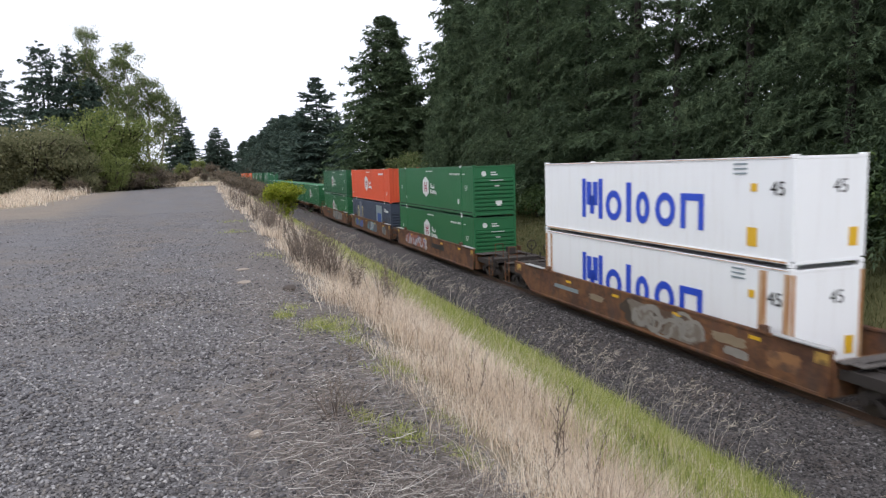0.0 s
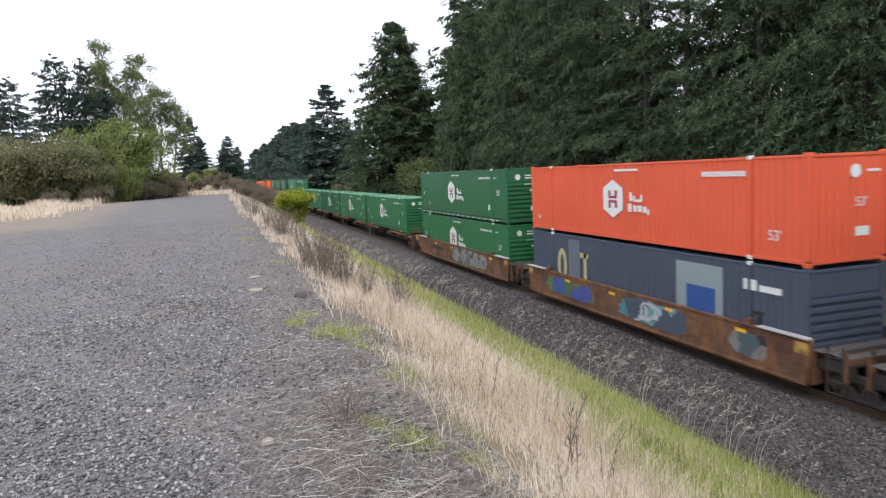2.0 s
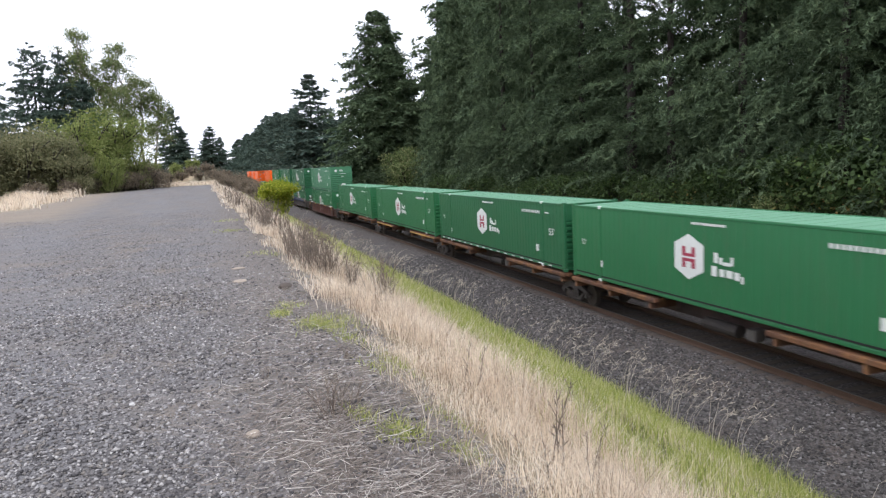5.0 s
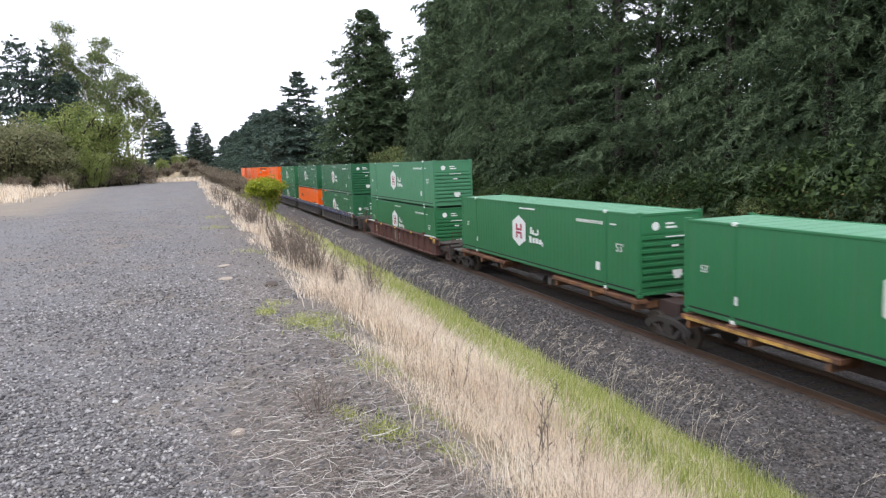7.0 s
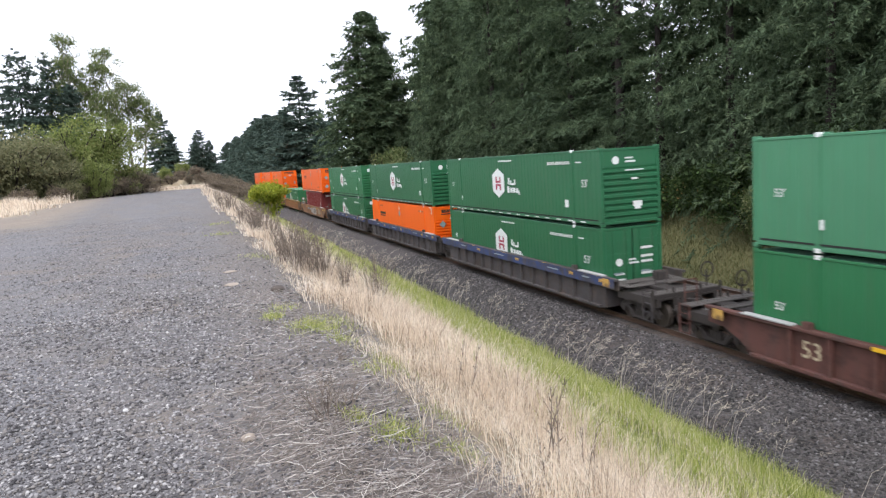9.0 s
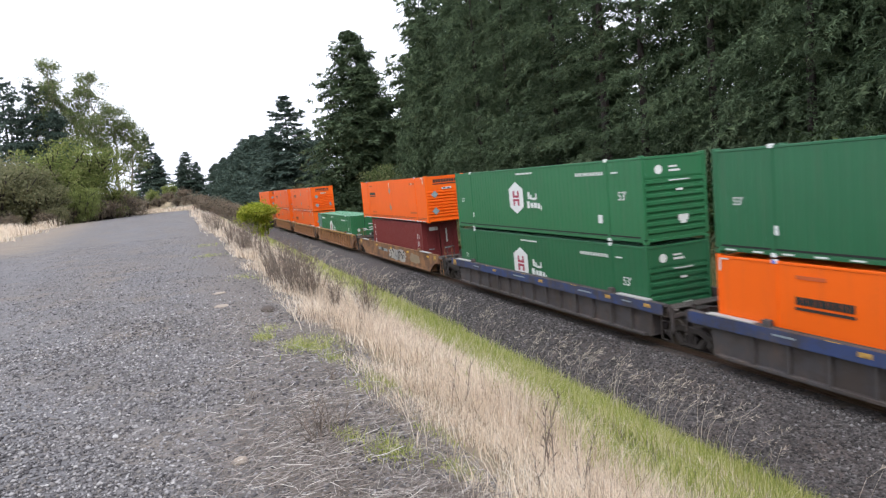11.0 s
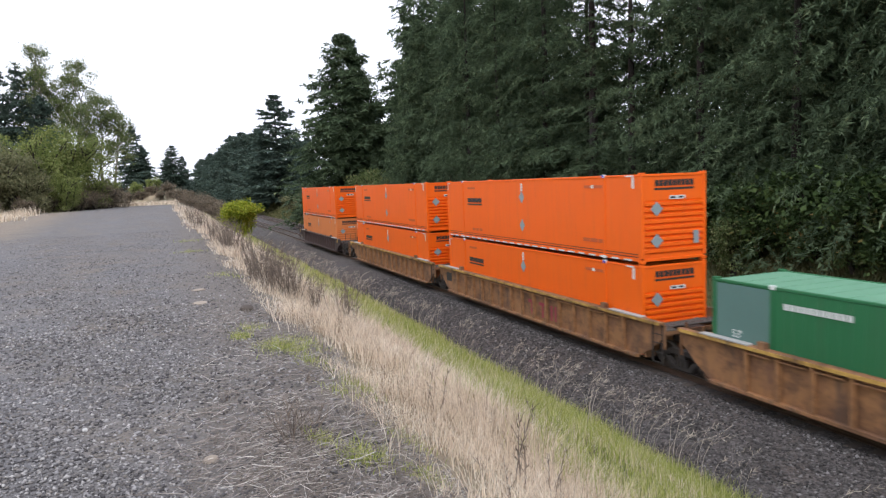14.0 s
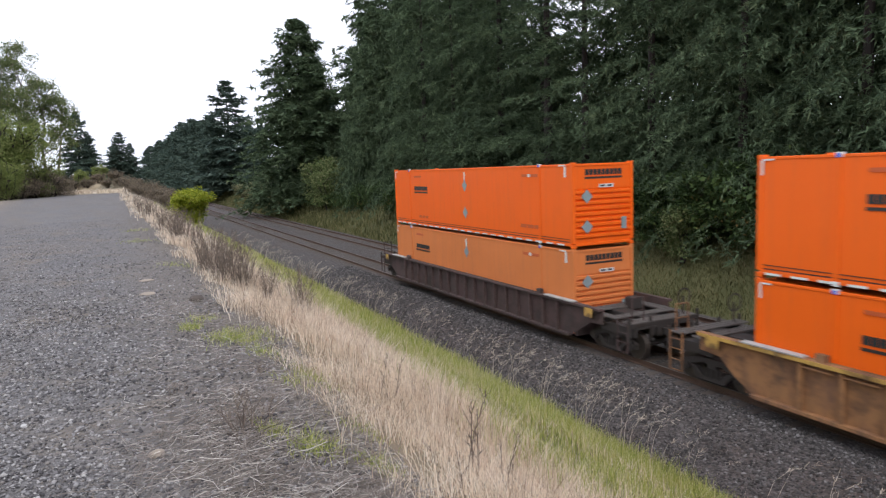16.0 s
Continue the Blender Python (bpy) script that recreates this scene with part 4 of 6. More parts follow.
def well_car(mat, label, near, far, top=1.5, bottom=0.28, ribs=0, trucks=(True, True), ends=(True, True), chord=None, marks=True, stub=(1.4, 1.4)):
    """A well car about its middle: near and far are the distances to its two ends, ends tells which ones have a coupler."""
    c = tagged(new("well_car"), label, "rail car", "cars of the train")
    deep = 8.32
    for sx, nm in ((-1, "side_sill"), (1, "side_sill")):
        s = Shape()
        nz = min(near - 0.35, deep + stub[0])
        fz = min(far - 0.35, deep + stub[1])
        poly = [(-nz, top - 0.06), (-nz + 0.5, top - 0.02), (-deep + 0.4, top), (deep - 0.4, top), (fz - 0.5, top - 0.02), (fz, top - 0.06)]
        # tapered under a long end, cut off square at a short one
        poly += [(fz, top - 0.52), (deep + 0.75, top - 0.58), (deep + 0.25, bottom + 0.35), (deep - 0.35, bottom)] if stub[1] > 0.8 else [(fz, top - 0.45), (min(fz, deep), top - 0.47), (min(fz, deep) - 0.1, bottom)]
        poly += [(-deep + 0.35, bottom), (-deep - 0.25, bottom + 0.35), (-deep - 0.75, top - 0.58), (-nz, top - 0.52)] if stub[0] > 0.8 else [(-min(nz, deep) + 0.1, bottom), (-min(nz, deep), top - 0.47), (-nz, top - 0.45)]
        face = 1.39 if ribs else 1.46
        s.prism(poly, 0, sx * face, sx * (face - 0.04))
        sill = part(nm, s, mat, c)
        lip = 1.54 if ribs else 1.478
        part("top_chord", Shape().box(*sorted((sx * 1.36, sx * lip)), -nz, fz, top - 0.1, top - 0.012, 0.012), mat, c)
        lip = 1.52 if ribs else 1.475
        part("bottom_chord", Shape().box(*sorted((sx * 1.36, sx * lip)), -deep + 0.3, deep - 0.3, bottom - 0.01, bottom + 0.09, 0.012), mat, c)
        if ribs:
            rib = Shape().prism([(-0.05, -0.003), (-0.04, -0.13), (0.04, -0.13), (0.05, -0.003)], 2, bottom + 0.09, top - 0.1).mesh("rib")
            for i in range(ribs):
                y = -7.3 + 14.0 * i / (ribs - 1)
                part("rib", rib, mat, sill, "", pose(sx * 1.39, y, 0, 0, 0, -90 if sx < 0 else 90))
    if chord:
        part("top_chord_stripe", Shape().box(-1.556, -1.545, -min(near - 0.4, deep + stub[0] - 0.05), min(far - 0.4, deep + stub[1] - 0.05), top - 0.36 if chord == "car_blue_band" else top - 0.11, top - 0.02), M["car_blue_clean"] if chord == "car_blue_band" else M[chord], c, "painted stripe along the top chord")
    well = Shape()
    for y in np.arange(-7.4, 7.5, 1.85):
        well.box(-1.4, 1.4, y - 0.12, y + 0.12, bottom - 0.04, bottom + 0.04)
    part("well_floor", well, M["steel"], c)
    for sgn, reach, cp, tk in ((-1, near, ends[0], trucks[0]), (1, far, ends[1], trucks[1])):
        y0, y1 = sorted((sgn * 8.25, sgn * (reach - 0.3)))
        yy = sgn * (reach - 0.3)
        ys = min(reach - 0.3, deep + max(0.3, stub[0] if sgn < 0 else stub[1]))
        inner = sorted((sgn * 8.35, sgn * ys))
        planks = [("side_walkway", (-1.34, -0.94, *inner)), ("side_walkway", (0.94, 1.34, *inner)), ("cross_walkway", (-0.93, 0.93, *sorted((sgn * 8.35, sgn * 8.85))))]
        if reach - 0.3 > ys + 0.3:
            planks += [("cross_walkway", (-1.3, 1.3, *sorted((yy, yy - sgn * 0.45)))), ("cross_walkway", (-1.25, 1.25, *sorted((sgn * (ys + 0.05), sgn * (ys + 0.4)))))]
            deck = Shape().box(-1.22, 1.22, *sorted((sgn * ys, yy)), top - 0.5, top - 0.44, 0.01)
            for x in (-1.16, -0.45, 0.45, 1.16):
                deck.box(x - 0.06, x + 0.06, *sorted((sgn * (ys - 0.3), yy)), top - 0.72, top - 0.49)
            part("end_deck", deck, M["steel"], c, "grimy black end deck over the truck")
            r = Shape()
            for x in (-1.2, -0.75):
                r.tube((x, yy - sgn * 0.12, top - 0.5), (x, yy - sgn * 0.12, top + 0.5), 0.022, n=6)
            r.tube((-1.2, yy - sgn * 0.12, top + 0.5), (-0.75, yy - sgn * 0.12, top + 0.5), 0.022, n=6)
            r.tube((-1.2, yy - sgn * 0.12, top + 0.1), (-0.75, yy - sgn * 0.12, top + 0.1), 0.016, n=6)
            if cp:
                part("grab_iron", r, mat, c, "bent-pipe grab iron at the car's end")
            part("end_reflector", rects([(0.42, 0.3, 0, 0)]), M["chord_yellow"], c, "faded yellow end square", on_side(-(1.546 if ribs else 1.4785) - (0.01 if chord else 0), sgn * (ys - 0.55), top - 0.26 if ribs == 0 else top - 0.2))
        for name, bx in planks:
            d = Shape().box(*bx, top - 0.3, top - 0.255, 0.008)
            for q in np.arange(bx[2] + 0.1, bx[3] - 0.05, 0.16):
                d.box(bx[0] + 0.02, bx[1] - 0.02, q, q + 0.03, top - 0.257, top - 0.235)
            part(name, d, M["platform"], c, "worn grey walkway grating")
        if cp:
            part("brake_rod", Shape().tube((-0.7, y0 + 0.1, top - 0.42), (-0.7, y1 - 0.1, top - 0.42), 0.025, n=6), M["steel"], c)
            part("valve_box", Shape().box(0.35, 0.8, *sorted((sgn * 8.7, sgn * 9.1)), top - 0.36, top + 0.05, 0.03), M["steel"], c, "grimy brake valve box")
        b = Shape()
        b.prism([(-1.36, bottom + 0.03), (1.36, bottom + 0.03), (1.36, top - 0.3), (-1.36, top - 0.3)], 1, sgn * 8.2, sgn * 8.3)
        part("bolster", b, mat, c)
        part("stub_sill", Shape().box(-0.3, 0.3, *sorted((sgn * 8.31, yy)), 0.72, top - 0.31, 0.02), M["steel"], c, "grimy stub sill")
        e = Shape()
        for x in (-1.38, -0.55, 0.55, 1.38):
            e.box(x - 0.035, x + 0.035, *sorted((yy, yy - sgn * 0.06)), top - 0.85, top - 0.1)
        e.box(-1.4, 1.4, *sorted((yy, yy - sgn * 0.08)), top - 0.42, top - 0.3)
        part("end_sill", e, M["steel"] if cp else mat, c)
        l = Shape()
        for y in (yy - sgn * 0.1, yy - sgn * 0.55):
            l.box(-1.42, -1.38, y - 0.02, y + 0.02, 0.3, top - (0.2 if cp else 0.0))
        for z in (0.32, 0.62, 0.92, 1.2):
            l.tube((-1.4, yy - sgn * 0.1, z), (-1.4, yy - sgn * 0.55, z), 0.014, n=5)
        if cp or sgn < 0:
            part("ladder", l, mat if cp else M["steel"], c, "narrow steel end ladder")
        if tk:
            truck(c, sgn * (reach - (1.55 if cp else 0.0)))
        if cp:
            coupler(c, yy, sgn * 0.55)
            post = part("hand_brake", Shape().tube((0.95, yy - sgn * 0.2, top - 0.4), (0.95, yy - sgn * 0.2, top + 0.32), 0.03, n=6), M["steel"], c, "hand-brake post")
            part("brake_wheel", ring(0.56, 0.56, 0.05), M["steel"], post, "hand-brake wheel", on_end(0.95, yy - sgn * 0.2 - 0.035, top + 0.32))
        guide = Shape().prism([(-0.09, top - 0.03), (0.09, top - 0.03), (0.07, top + 0.16), (-0.07, top + 0.16)], 1, sgn * 6.2 - 0.12, sgn * 6.2 + 0.12)
        part("container_guide", guide, mat, c, "worn steel container guide", pose(-1.44, 0, 0))
        cap = Shape().box(-1.56, -1.33, *sorted((sgn * 6.6, sgn * 8.3)), top - 0.012, top + 0.03, 0.008)
        part("cap_plate", cap, M["cap"], c, "bare worn cap plate")
    if marks:
        for y in (-7.9, -3.8, 0.3, 4.2) if stub[0] > 0.4 else (-5.9, -2.6, 0.9, 4.4):
            part("reflector", rects([(0.42, 0.1, 0, 0)]), M["mark_yellow"], c, "yellow reflector strip", on_side(-1.545 if ribs else -1.464, y, top - 0.06 if ribs else top - 0.25))
    return c


def mark_sill(c, y, z, w, h, mat, rnd=None, label=""):
    s = flat(blob(rnd, w, h), 0.004) if rnd else flat(rect(w, h), 0.004)
    part("graffiti" if rnd else "stencil_panel", s, mat, c, label or ("sprayed graffiti patch" if rnd else "dark stencil panel"), on_side(-1.464 if c["label"].find("ribbed") < 0 else -1.394, y, z))


M["car_blue_clean"] = rusty_mat("dark_blue_chord_paint", (0.028, 0.048, 0.135), rust=(0.07, 0.06, 0.06), amount=0.35)
rnd = random.Random(7)
UP, LOW, DECK = 3.26, 0.33, 1.25
HALF = L53 / 2

# single car with the two white boxes
mid = 20.38
car = set_off(well_car(M["car_rust"], "rust-brown well car with grey graffiti and two white containers", 11.4, 11.4, stub=(0.05, 1.4)), mid, 0)
mark_sill(car, -1.7, 0.86, 4.8, 1.05, G_UMBER, rnd)
tag_sill(car, -1.7, 0.86, 4.3, 1.05, 7, SPRAY_GREY, rnd, 1.5)
mark_sill(car, -4.9, 0.98, 1.5, 0.34, SPRAY_TAN, rnd, "worn pale stencil patch")
mark_sill(car, -5.2, 0.66, 1.1, 0.3, SPRAY_GREY, rnd, "worn pale stencil patch")
mark_sill(car, -6.9, 0.85, 1.2, 0.6, M["car_yellow"], rnd, "patch of older yellow paint")
mark_sill(car, 4.6, 0.95, 2.0, 0.16, M["mark_grey"])
mark_sill(car, 2.2, 0.95, 1.1, 0.3, SPRAY_TAN, rnd, "worn pale stencil patch")
box_low = set_off(white_container(), mid, LOW)
set_off(copy_thing(box_low, Matrix()), mid, UP)
rust_posts(box_low, 13.716, 2.44)

GREEN_LABEL = "green steel shipping container with white hexagonal emblem"
hub_a = hub(M["green"], label=GREEN_LABEL)
hub_d = hub(M["green_dark"], label="dark green steel shipping container with white hexagonal emblem")
hub_l = hub(M["green_light"], label="sun-faded light green shipping container with white emblem")
hub_doors = hub(M["green_dark"], "doors", "dark green shipping container with two doors and white marks")
used = set()


def place(proto, y, z):
    """The first use takes the built container itself, later ones a copy."""
    c = proto if proto.name not in used else copy_thing(proto, Matrix())
    used.add(proto.name)
    return set_off(c, y, z)


# three-unit rusty car
J = 9.65
yb = [35.9 + HALF, 55.15 + HALF, 74.4 + HALF]
for i, y in enumerate(yb):
    near = 11.3 if i == 0 else J
    far = 11.2 if i == 2 else J
    car = set_off(well_car(M["car_rust"], ("rust-brown articulated well car with coloured graffiti", "rust-brown articulated well car with green, blue and teal graffiti", "rust-brown articulated well car with dark blue-grey graffiti")[i], near, far, ends=(i == 0, i == 2), trucks=(True, i == 2), stub=(0.05, 1.4 if i == 2 else 0.05)), y, 0)
    if i == 0:
        mark_sill(car, 3.2, 0.9, 6.0, 0.95, G_MULTI, rnd)
        tag_sill(car, 3.4, 0.9, 5.2, 0.8, 6, SPRAY_PALE, rnd)
        mark_sill(car, -1.8, 0.95, 2.6, 0.3, M["mark_black"])
    elif i == 1:
        mark_sill(car, 4.4, 0.9, 4.6, 0.8, G_GREEN, rnd)
        mark_sill(car, -1.6, 0.9, 4.4, 0.95, G_TEAL, rnd)
        tag_sill(car, -1.9, 0.92, 2.8, 0.8, 3, SPRAY_PALE, rnd)
        tag_sill(car, 4.4, 0.9, 4.2, 0.75, 5, SPRAY_BLUE, rnd)
        mark_sill(car, -6.2, 0.9, 1.6, 0.8, G_DARK, rnd)
    else:
        mark_sill(car, -2.2, 0.88, 6.6, 1.1, G_DARK, rnd)
        tag_sill(car, -2.2, 0.88, 5.8, 0.95, 8, SPRAY_GREY, rnd)
        mark_sill(car, 4.0, 1.0, 2.4, 0.25, M["mark_black"])
place(hub_a, yb[0], UP)
place(hub_a, yb[0], LOW)
box = container("shipping_container", L53, W53, 2.9, M["orange_red"], "ribbed", "ribbed", "chalky orange-red ribbed container with white emblem")
emblem(box, W53 / 2 + 0.004, 0.97, 1.57)
part("stencil", rects([(0.13, 0.15, -0.85 + 0.17 * i, 0) for i in range(11)]), M["mark"], box, "", on_side(-W53 / 2 - 0.004, -HALF + 3.1, 2.42))
part("stencil", rects([(1.5, 0.08, 0, 0)]), M["mark"], box, "", on_side(-W53 / 2 - 0.004, 0.1, 2.62))
letters(box, "53'", 0.4, on_side(-W53 / 2 - 0.008, -HALF + 1.1, 0.75), M["mark"], "white painted number")
letters(box, "53'", 0.26, on_side(-W53 / 2 - 0.008, HALF - 0.8, 0.6), M["mark"], "white painted number")
part("end_emblem", Shape().tube((0, 0, 0), (0, 0, 0.006), 0.18, n=12), M["mark"], box, "round white emblem", on_end(0.2, -HALF + 0.002, 2.4))
part("end_wordmark", rects([(0.42, 0.07, 0, 0)]), M["mark"], box, "", on_end(0.8, -HALF + 0.002, 2.4))
part("notice_plate", rects([(0.45, 0.24, 0, 0)]), M["mark"], box, "white notice plate", on_end(0.45, -HALF + 0.002, 0.85))
letters(box, "53'", 0.34, on_end(0.4, -HALF - 0.002, 1.6), M["mark"], "white painted number")
set_off(box, yb[1], UP)
box = container("shipping_container", L53, W53, 2.9, M["slate"], "ribbed", "louvre", "slate-blue ribbed container with painted-out patches")
x = -W53 / 2 - 0.001
part("paint_patch", flat(rect(2.2, 2.3)), M["mark_grey"], box, "pale grey repainted patch", on_side(x, -HALF + 4.2, 1.45))
part("paint_patch", flat(rect(1.35, 1.5), 0.009), plain_mat("blue_spray_patch", (0.02, 0.07, 0.25), 0.6), box, "blue sprayed patch", on_side(x, -HALF + 4.1, 1.15))
part("paint_patch", flat(rect(1.0, 2.4)), plain_mat("lighter_slate_patch", (0.11, 0.13, 0.17), 0.6), box, "lighter slate repainted patch", on_side(x, HALF - 4.0, 1.5))
cream = plain_mat("cream_spray_paint", (0.42, 0.37, 0.2), 0.6)
part("cream_ring", ring(0.85, 1.5, 0.25), cream, box, "cream sprayed ring", on_side(x, HALF - 2.9, 1.5))
part("cream_stroke", rects([(0.25, 1.4, 0, 0), (0.7, 0.22, -0.1, 0.6), (0.7, 0.22, -0.1, -0.6)]), cream, box, "cream sprayed strokes", on_side(x, HALF - 4.9, 1.5))
part("stencil", rects([(0.5, 0.3, 0, 0), (0.8, 0.18, 0.75, -0.06)]), M["mark"], box, "white stencil block", on_side(x, -HALF + 2.0, 2.25))
part("stencil", rects([(0.5, 0.1, 0, 0), (0.16, 0.6, 0.1, -0.4)]), M["mark_black"], box, "", on_side(x, -HALF + 1.7, 1.5))
part("notice_plate", rects([(0.9, 0.12, 0, 0), (0.5, 0.1, 0, -0.2)]), M["mark_yellow"], box, "worn yellow stencil", on_end(0.2, -HALF - 0.018, 0.75))
set_off(box, yb[1], LOW)
place(hub_d, yb[2], UP)
place(hub_a, yb[2], LOW)


def spine_car(label, near, far, first, last, beam):
    """One platform of a spine car: a centre beam with narrow side ledges over its trucks."""
    c = tagged(new("spine_car"), label, "rail car", "cars of the train")
    s = Shape().box(-0.34, 0.34, -near + 0.25, far - 0.25, 0.62, 1.12, 0.02)
    part("centre_beam", s, M["car_dark"], c, "dark grimy centre beam")
    for sx in (-1, 1):
        for sy, lo, hi in ((-1, 2.2, 8.1), (1, 2.6, 8.1)):
            y0, y1 = sorted((sy * lo, sy * hi))
            part("side_ledge", Shape().box(*sorted((sx * 0.95, sx * 1.38)), y0, y1, 1.06, 1.2, 0.012), M["car_rust"], c, "rusty side ledge")
            part("ledge_edge", Shape().box(*sorted((sx * 1.381, sx * 1.395)), y0 + 0.2, y1 - 0.2, 1.08, 1.17), beam, c, "yellow edge stripe")
            for y in (y0 + 0.3, (y0 + y1) / 2, y1 - 0.3):
                part("outrigger", Shape().box(*sorted((sx * 0.3, sx * 1.36)), y - 0.07, y + 0.07, 0.82, 1.07, 0.01), M["car_rust"], c)
    for y in (-6.05, 6.05):
        for sx in (-1, 1):
            part("pedestal", Shape().box(*sorted((sx * 1.08, sx * 1.36)), y - 0.16, y + 0.16, 1.19, 1.27, 0.02), M["car_rust"], c)
    part("air_tank", Shape().tube((-0.75, -0.6, 0.72), (-0.75, 0.8, 0.72), 0.2, n=12), M["steel"], c, "grimy brake air tank")
    part("brake_valve", Shape().box(-0.95, -0.55, -1.4, -1.05, 0.6, 0.95, 0.03), M["platform"], c, "pale brake valve")
    if first:
        truck(c, -near + 1.5)
        coupler(c, -near + 0.25, -0.55)
        e = Shape()
        for x in (-1.3, -0.7, 0.7, 1.3):
            e.box(x - 0.03, x + 0.03, -near + 0.35, -near + 0.41, 0.5, 1.7)
        for z in (0.6, 1.0, 1.7):
            e.box(-1.3, 1.3, -near + 0.35, -near + 0.4, z - 0.025, z + 0.025)
        part("end_rail", e, M["car_rust"], c, "rusty end handrail")
        part("end_platform", Shape().box(-1.3, 1.3, -near + 0.3, -8.2, 1.0, 1.06), M["platform"], c)
    else:
        truck(c, -near)
    if last:
        truck(c, far - 1.5)
        coupler(c, far - 0.25, 0.55)
        part("end_platform", Shape().box(-1.3, 1.3, 8.2, far - 0.3, 1.0, 1.06), M["platform"], c)
    return c


ye = [y + HALF for y in (95.43, 112.55, 129.4, 146.7, 165.1)]
for i, y in enumerate(ye):
    near = 9.9 if i == 0 else (ye[i] - ye[i - 1]) / 2
    far = 9.8 if i == 4 else (ye[i + 1] - ye[i]) / 2
    set_off(spine_car("low spine car with rusty ledges under a single green container", near, far, i == 0, i == 4, M["chord_yellow"] if i == 3 else M["car_rust"]), y, 0)
    place(hub_a if i != 2 else hub_d, y, DECK)

# single brown car
y = 185.9 + HALF
car = set_off(well_car(M["car_brown"], "brown ribbed well car with yellow reflectors and a painted number", 11.2, 11.4, top=1.42, ribs=13, stub=(0.7, 1.4)), y, 0)
letters(car, "53", 0.62, on_side(-1.395, 6.12, 0.84), M["cream_paint"], "yellow painted number")
mark_sill(car, 0.4, 0.8, 1.9, 0.8, G_GREY, rnd)
place(hub_l, y, UP)
place(hub_a, y, LOW)

# three-unit blue car
yg = [209.32 + HALF, 228.55 + HALF, 247.85 + HALF]
orange_box = schneider(M["orange"], "bright orange smooth-sided container with grey diamond placards")
for i, y in enumerate(yg):
    near = 11.4 if i == 0 else J
    far = 11.0 if i == 2 else J
    car = set_off(well_car(M["car_blue"], "grimy dark blue ribbed articulated well car", near, far, top=1.5, ribs=13, stub=(0.8, 0.8), ends=(i == 0, i == 2), trucks=(True, i == 2), chord="car_blue_band"), y, 0)
    for yy, w, key in ((-8.3, 0.34, "chord_yellow"), (-7.2, 0.5, "mark_grey"), (-6.1, 0.3, "chord_yellow"), (-4.6, 0.9, "mark_grey"), (-1.2, 0.34, "chord_yellow"), (0.8, 1.1, "mark_grey"), (3.4, 0.34, "chord_yellow"), (5.6, 0.7, "mark_grey")):
        part("chord_mark", rects([(w, 0.12 if key == "chord_yellow" else 0.05, 0, 0)]), M[key], car, "worn painted mark on the chord", on_side(-1.557, yy, 1.34))
place(hub_d, yg[0], UP)
place(hub_doors, yg[0], LOW)
place(hub_d, yg[1], UP)
place(orange_box, yg[1], LOW)
place(hub_a, yg[2], UP)
place(hub_d, yg[2], LOW)

# single yellow car: a maroon box under a longer orange one
y = 269.12 + HALF
car = set_off(well_car(M["car_yellow"], "weathered yellow well car with grey graffiti under a maroon container", 10.7, 10.7, top=1.45), y, 0)
mark_sill(car, -1.2, 0.82, 4.6, 0.95, G_PALE, rnd)
tag_sill(car, -1.2, 0.82, 4.2, 0.9, 4, M["mark_black"], rnd, 0.8)
mark_sill(car, 3.3, 1.0, 0.8, 0.2, M["mark_grey"])
mark_sill(car, 2.6, 0.98, 0.7, 0.24, M["mark_black"])
mark_sill(car, 1.75, 0.96, 1.0, 0.22, M["mark_grey"])
mark_sill(car, -5.2, 0.85, 2.2, 0.7, SPRAY_TAN, rnd)
place(orange_box, y, UP)
box = container("maroon_container", 12.192, 2.44, 2.9, M["maroon"], "ribbed", "doors", "maroon ribbed steel container with white stencil marks", posts=False)
x = -1.22 - 0.001
for z in (2.3, 1.75, 1.2):
    part("white_mark", rects([(0.07, 0.3, -0.08, 0), (0.2, 0.06, 0.03, -0.12), (0.14, 0.06, 0.04, 0.1)]), M["mark"], box, "white lettering stroke", on_side(x, 5.35, z))
part("stencil", rects([(0.07, 0.36, -0.15, 0.5 - 0.5 * i) for i in range(4)] + [(0.08, 0.3, 0.12, 0.5 - 0.5 * i) for i in range(4)]), M["mark"], box, "column of white stencil marks", on_side(x, -5.3, 1.5))
part("placard", rects([(0.46, 0.28, 0, 0), (0.22, 0.25, -0.1, 0.3)]), M["mark_yellow"], box, "yellow placard", on_side(x, -5.2, 0.42))
part("end_stencil", rects([(0.6, 0.22, 0, 0), (0.08, 0.9, 0.85, -0.5)]), M["mark"], box, "white stencil marks", on_end(-0.4, -6.09, 2.45))
set_off(box, 270.75 + 6.096, LOW)

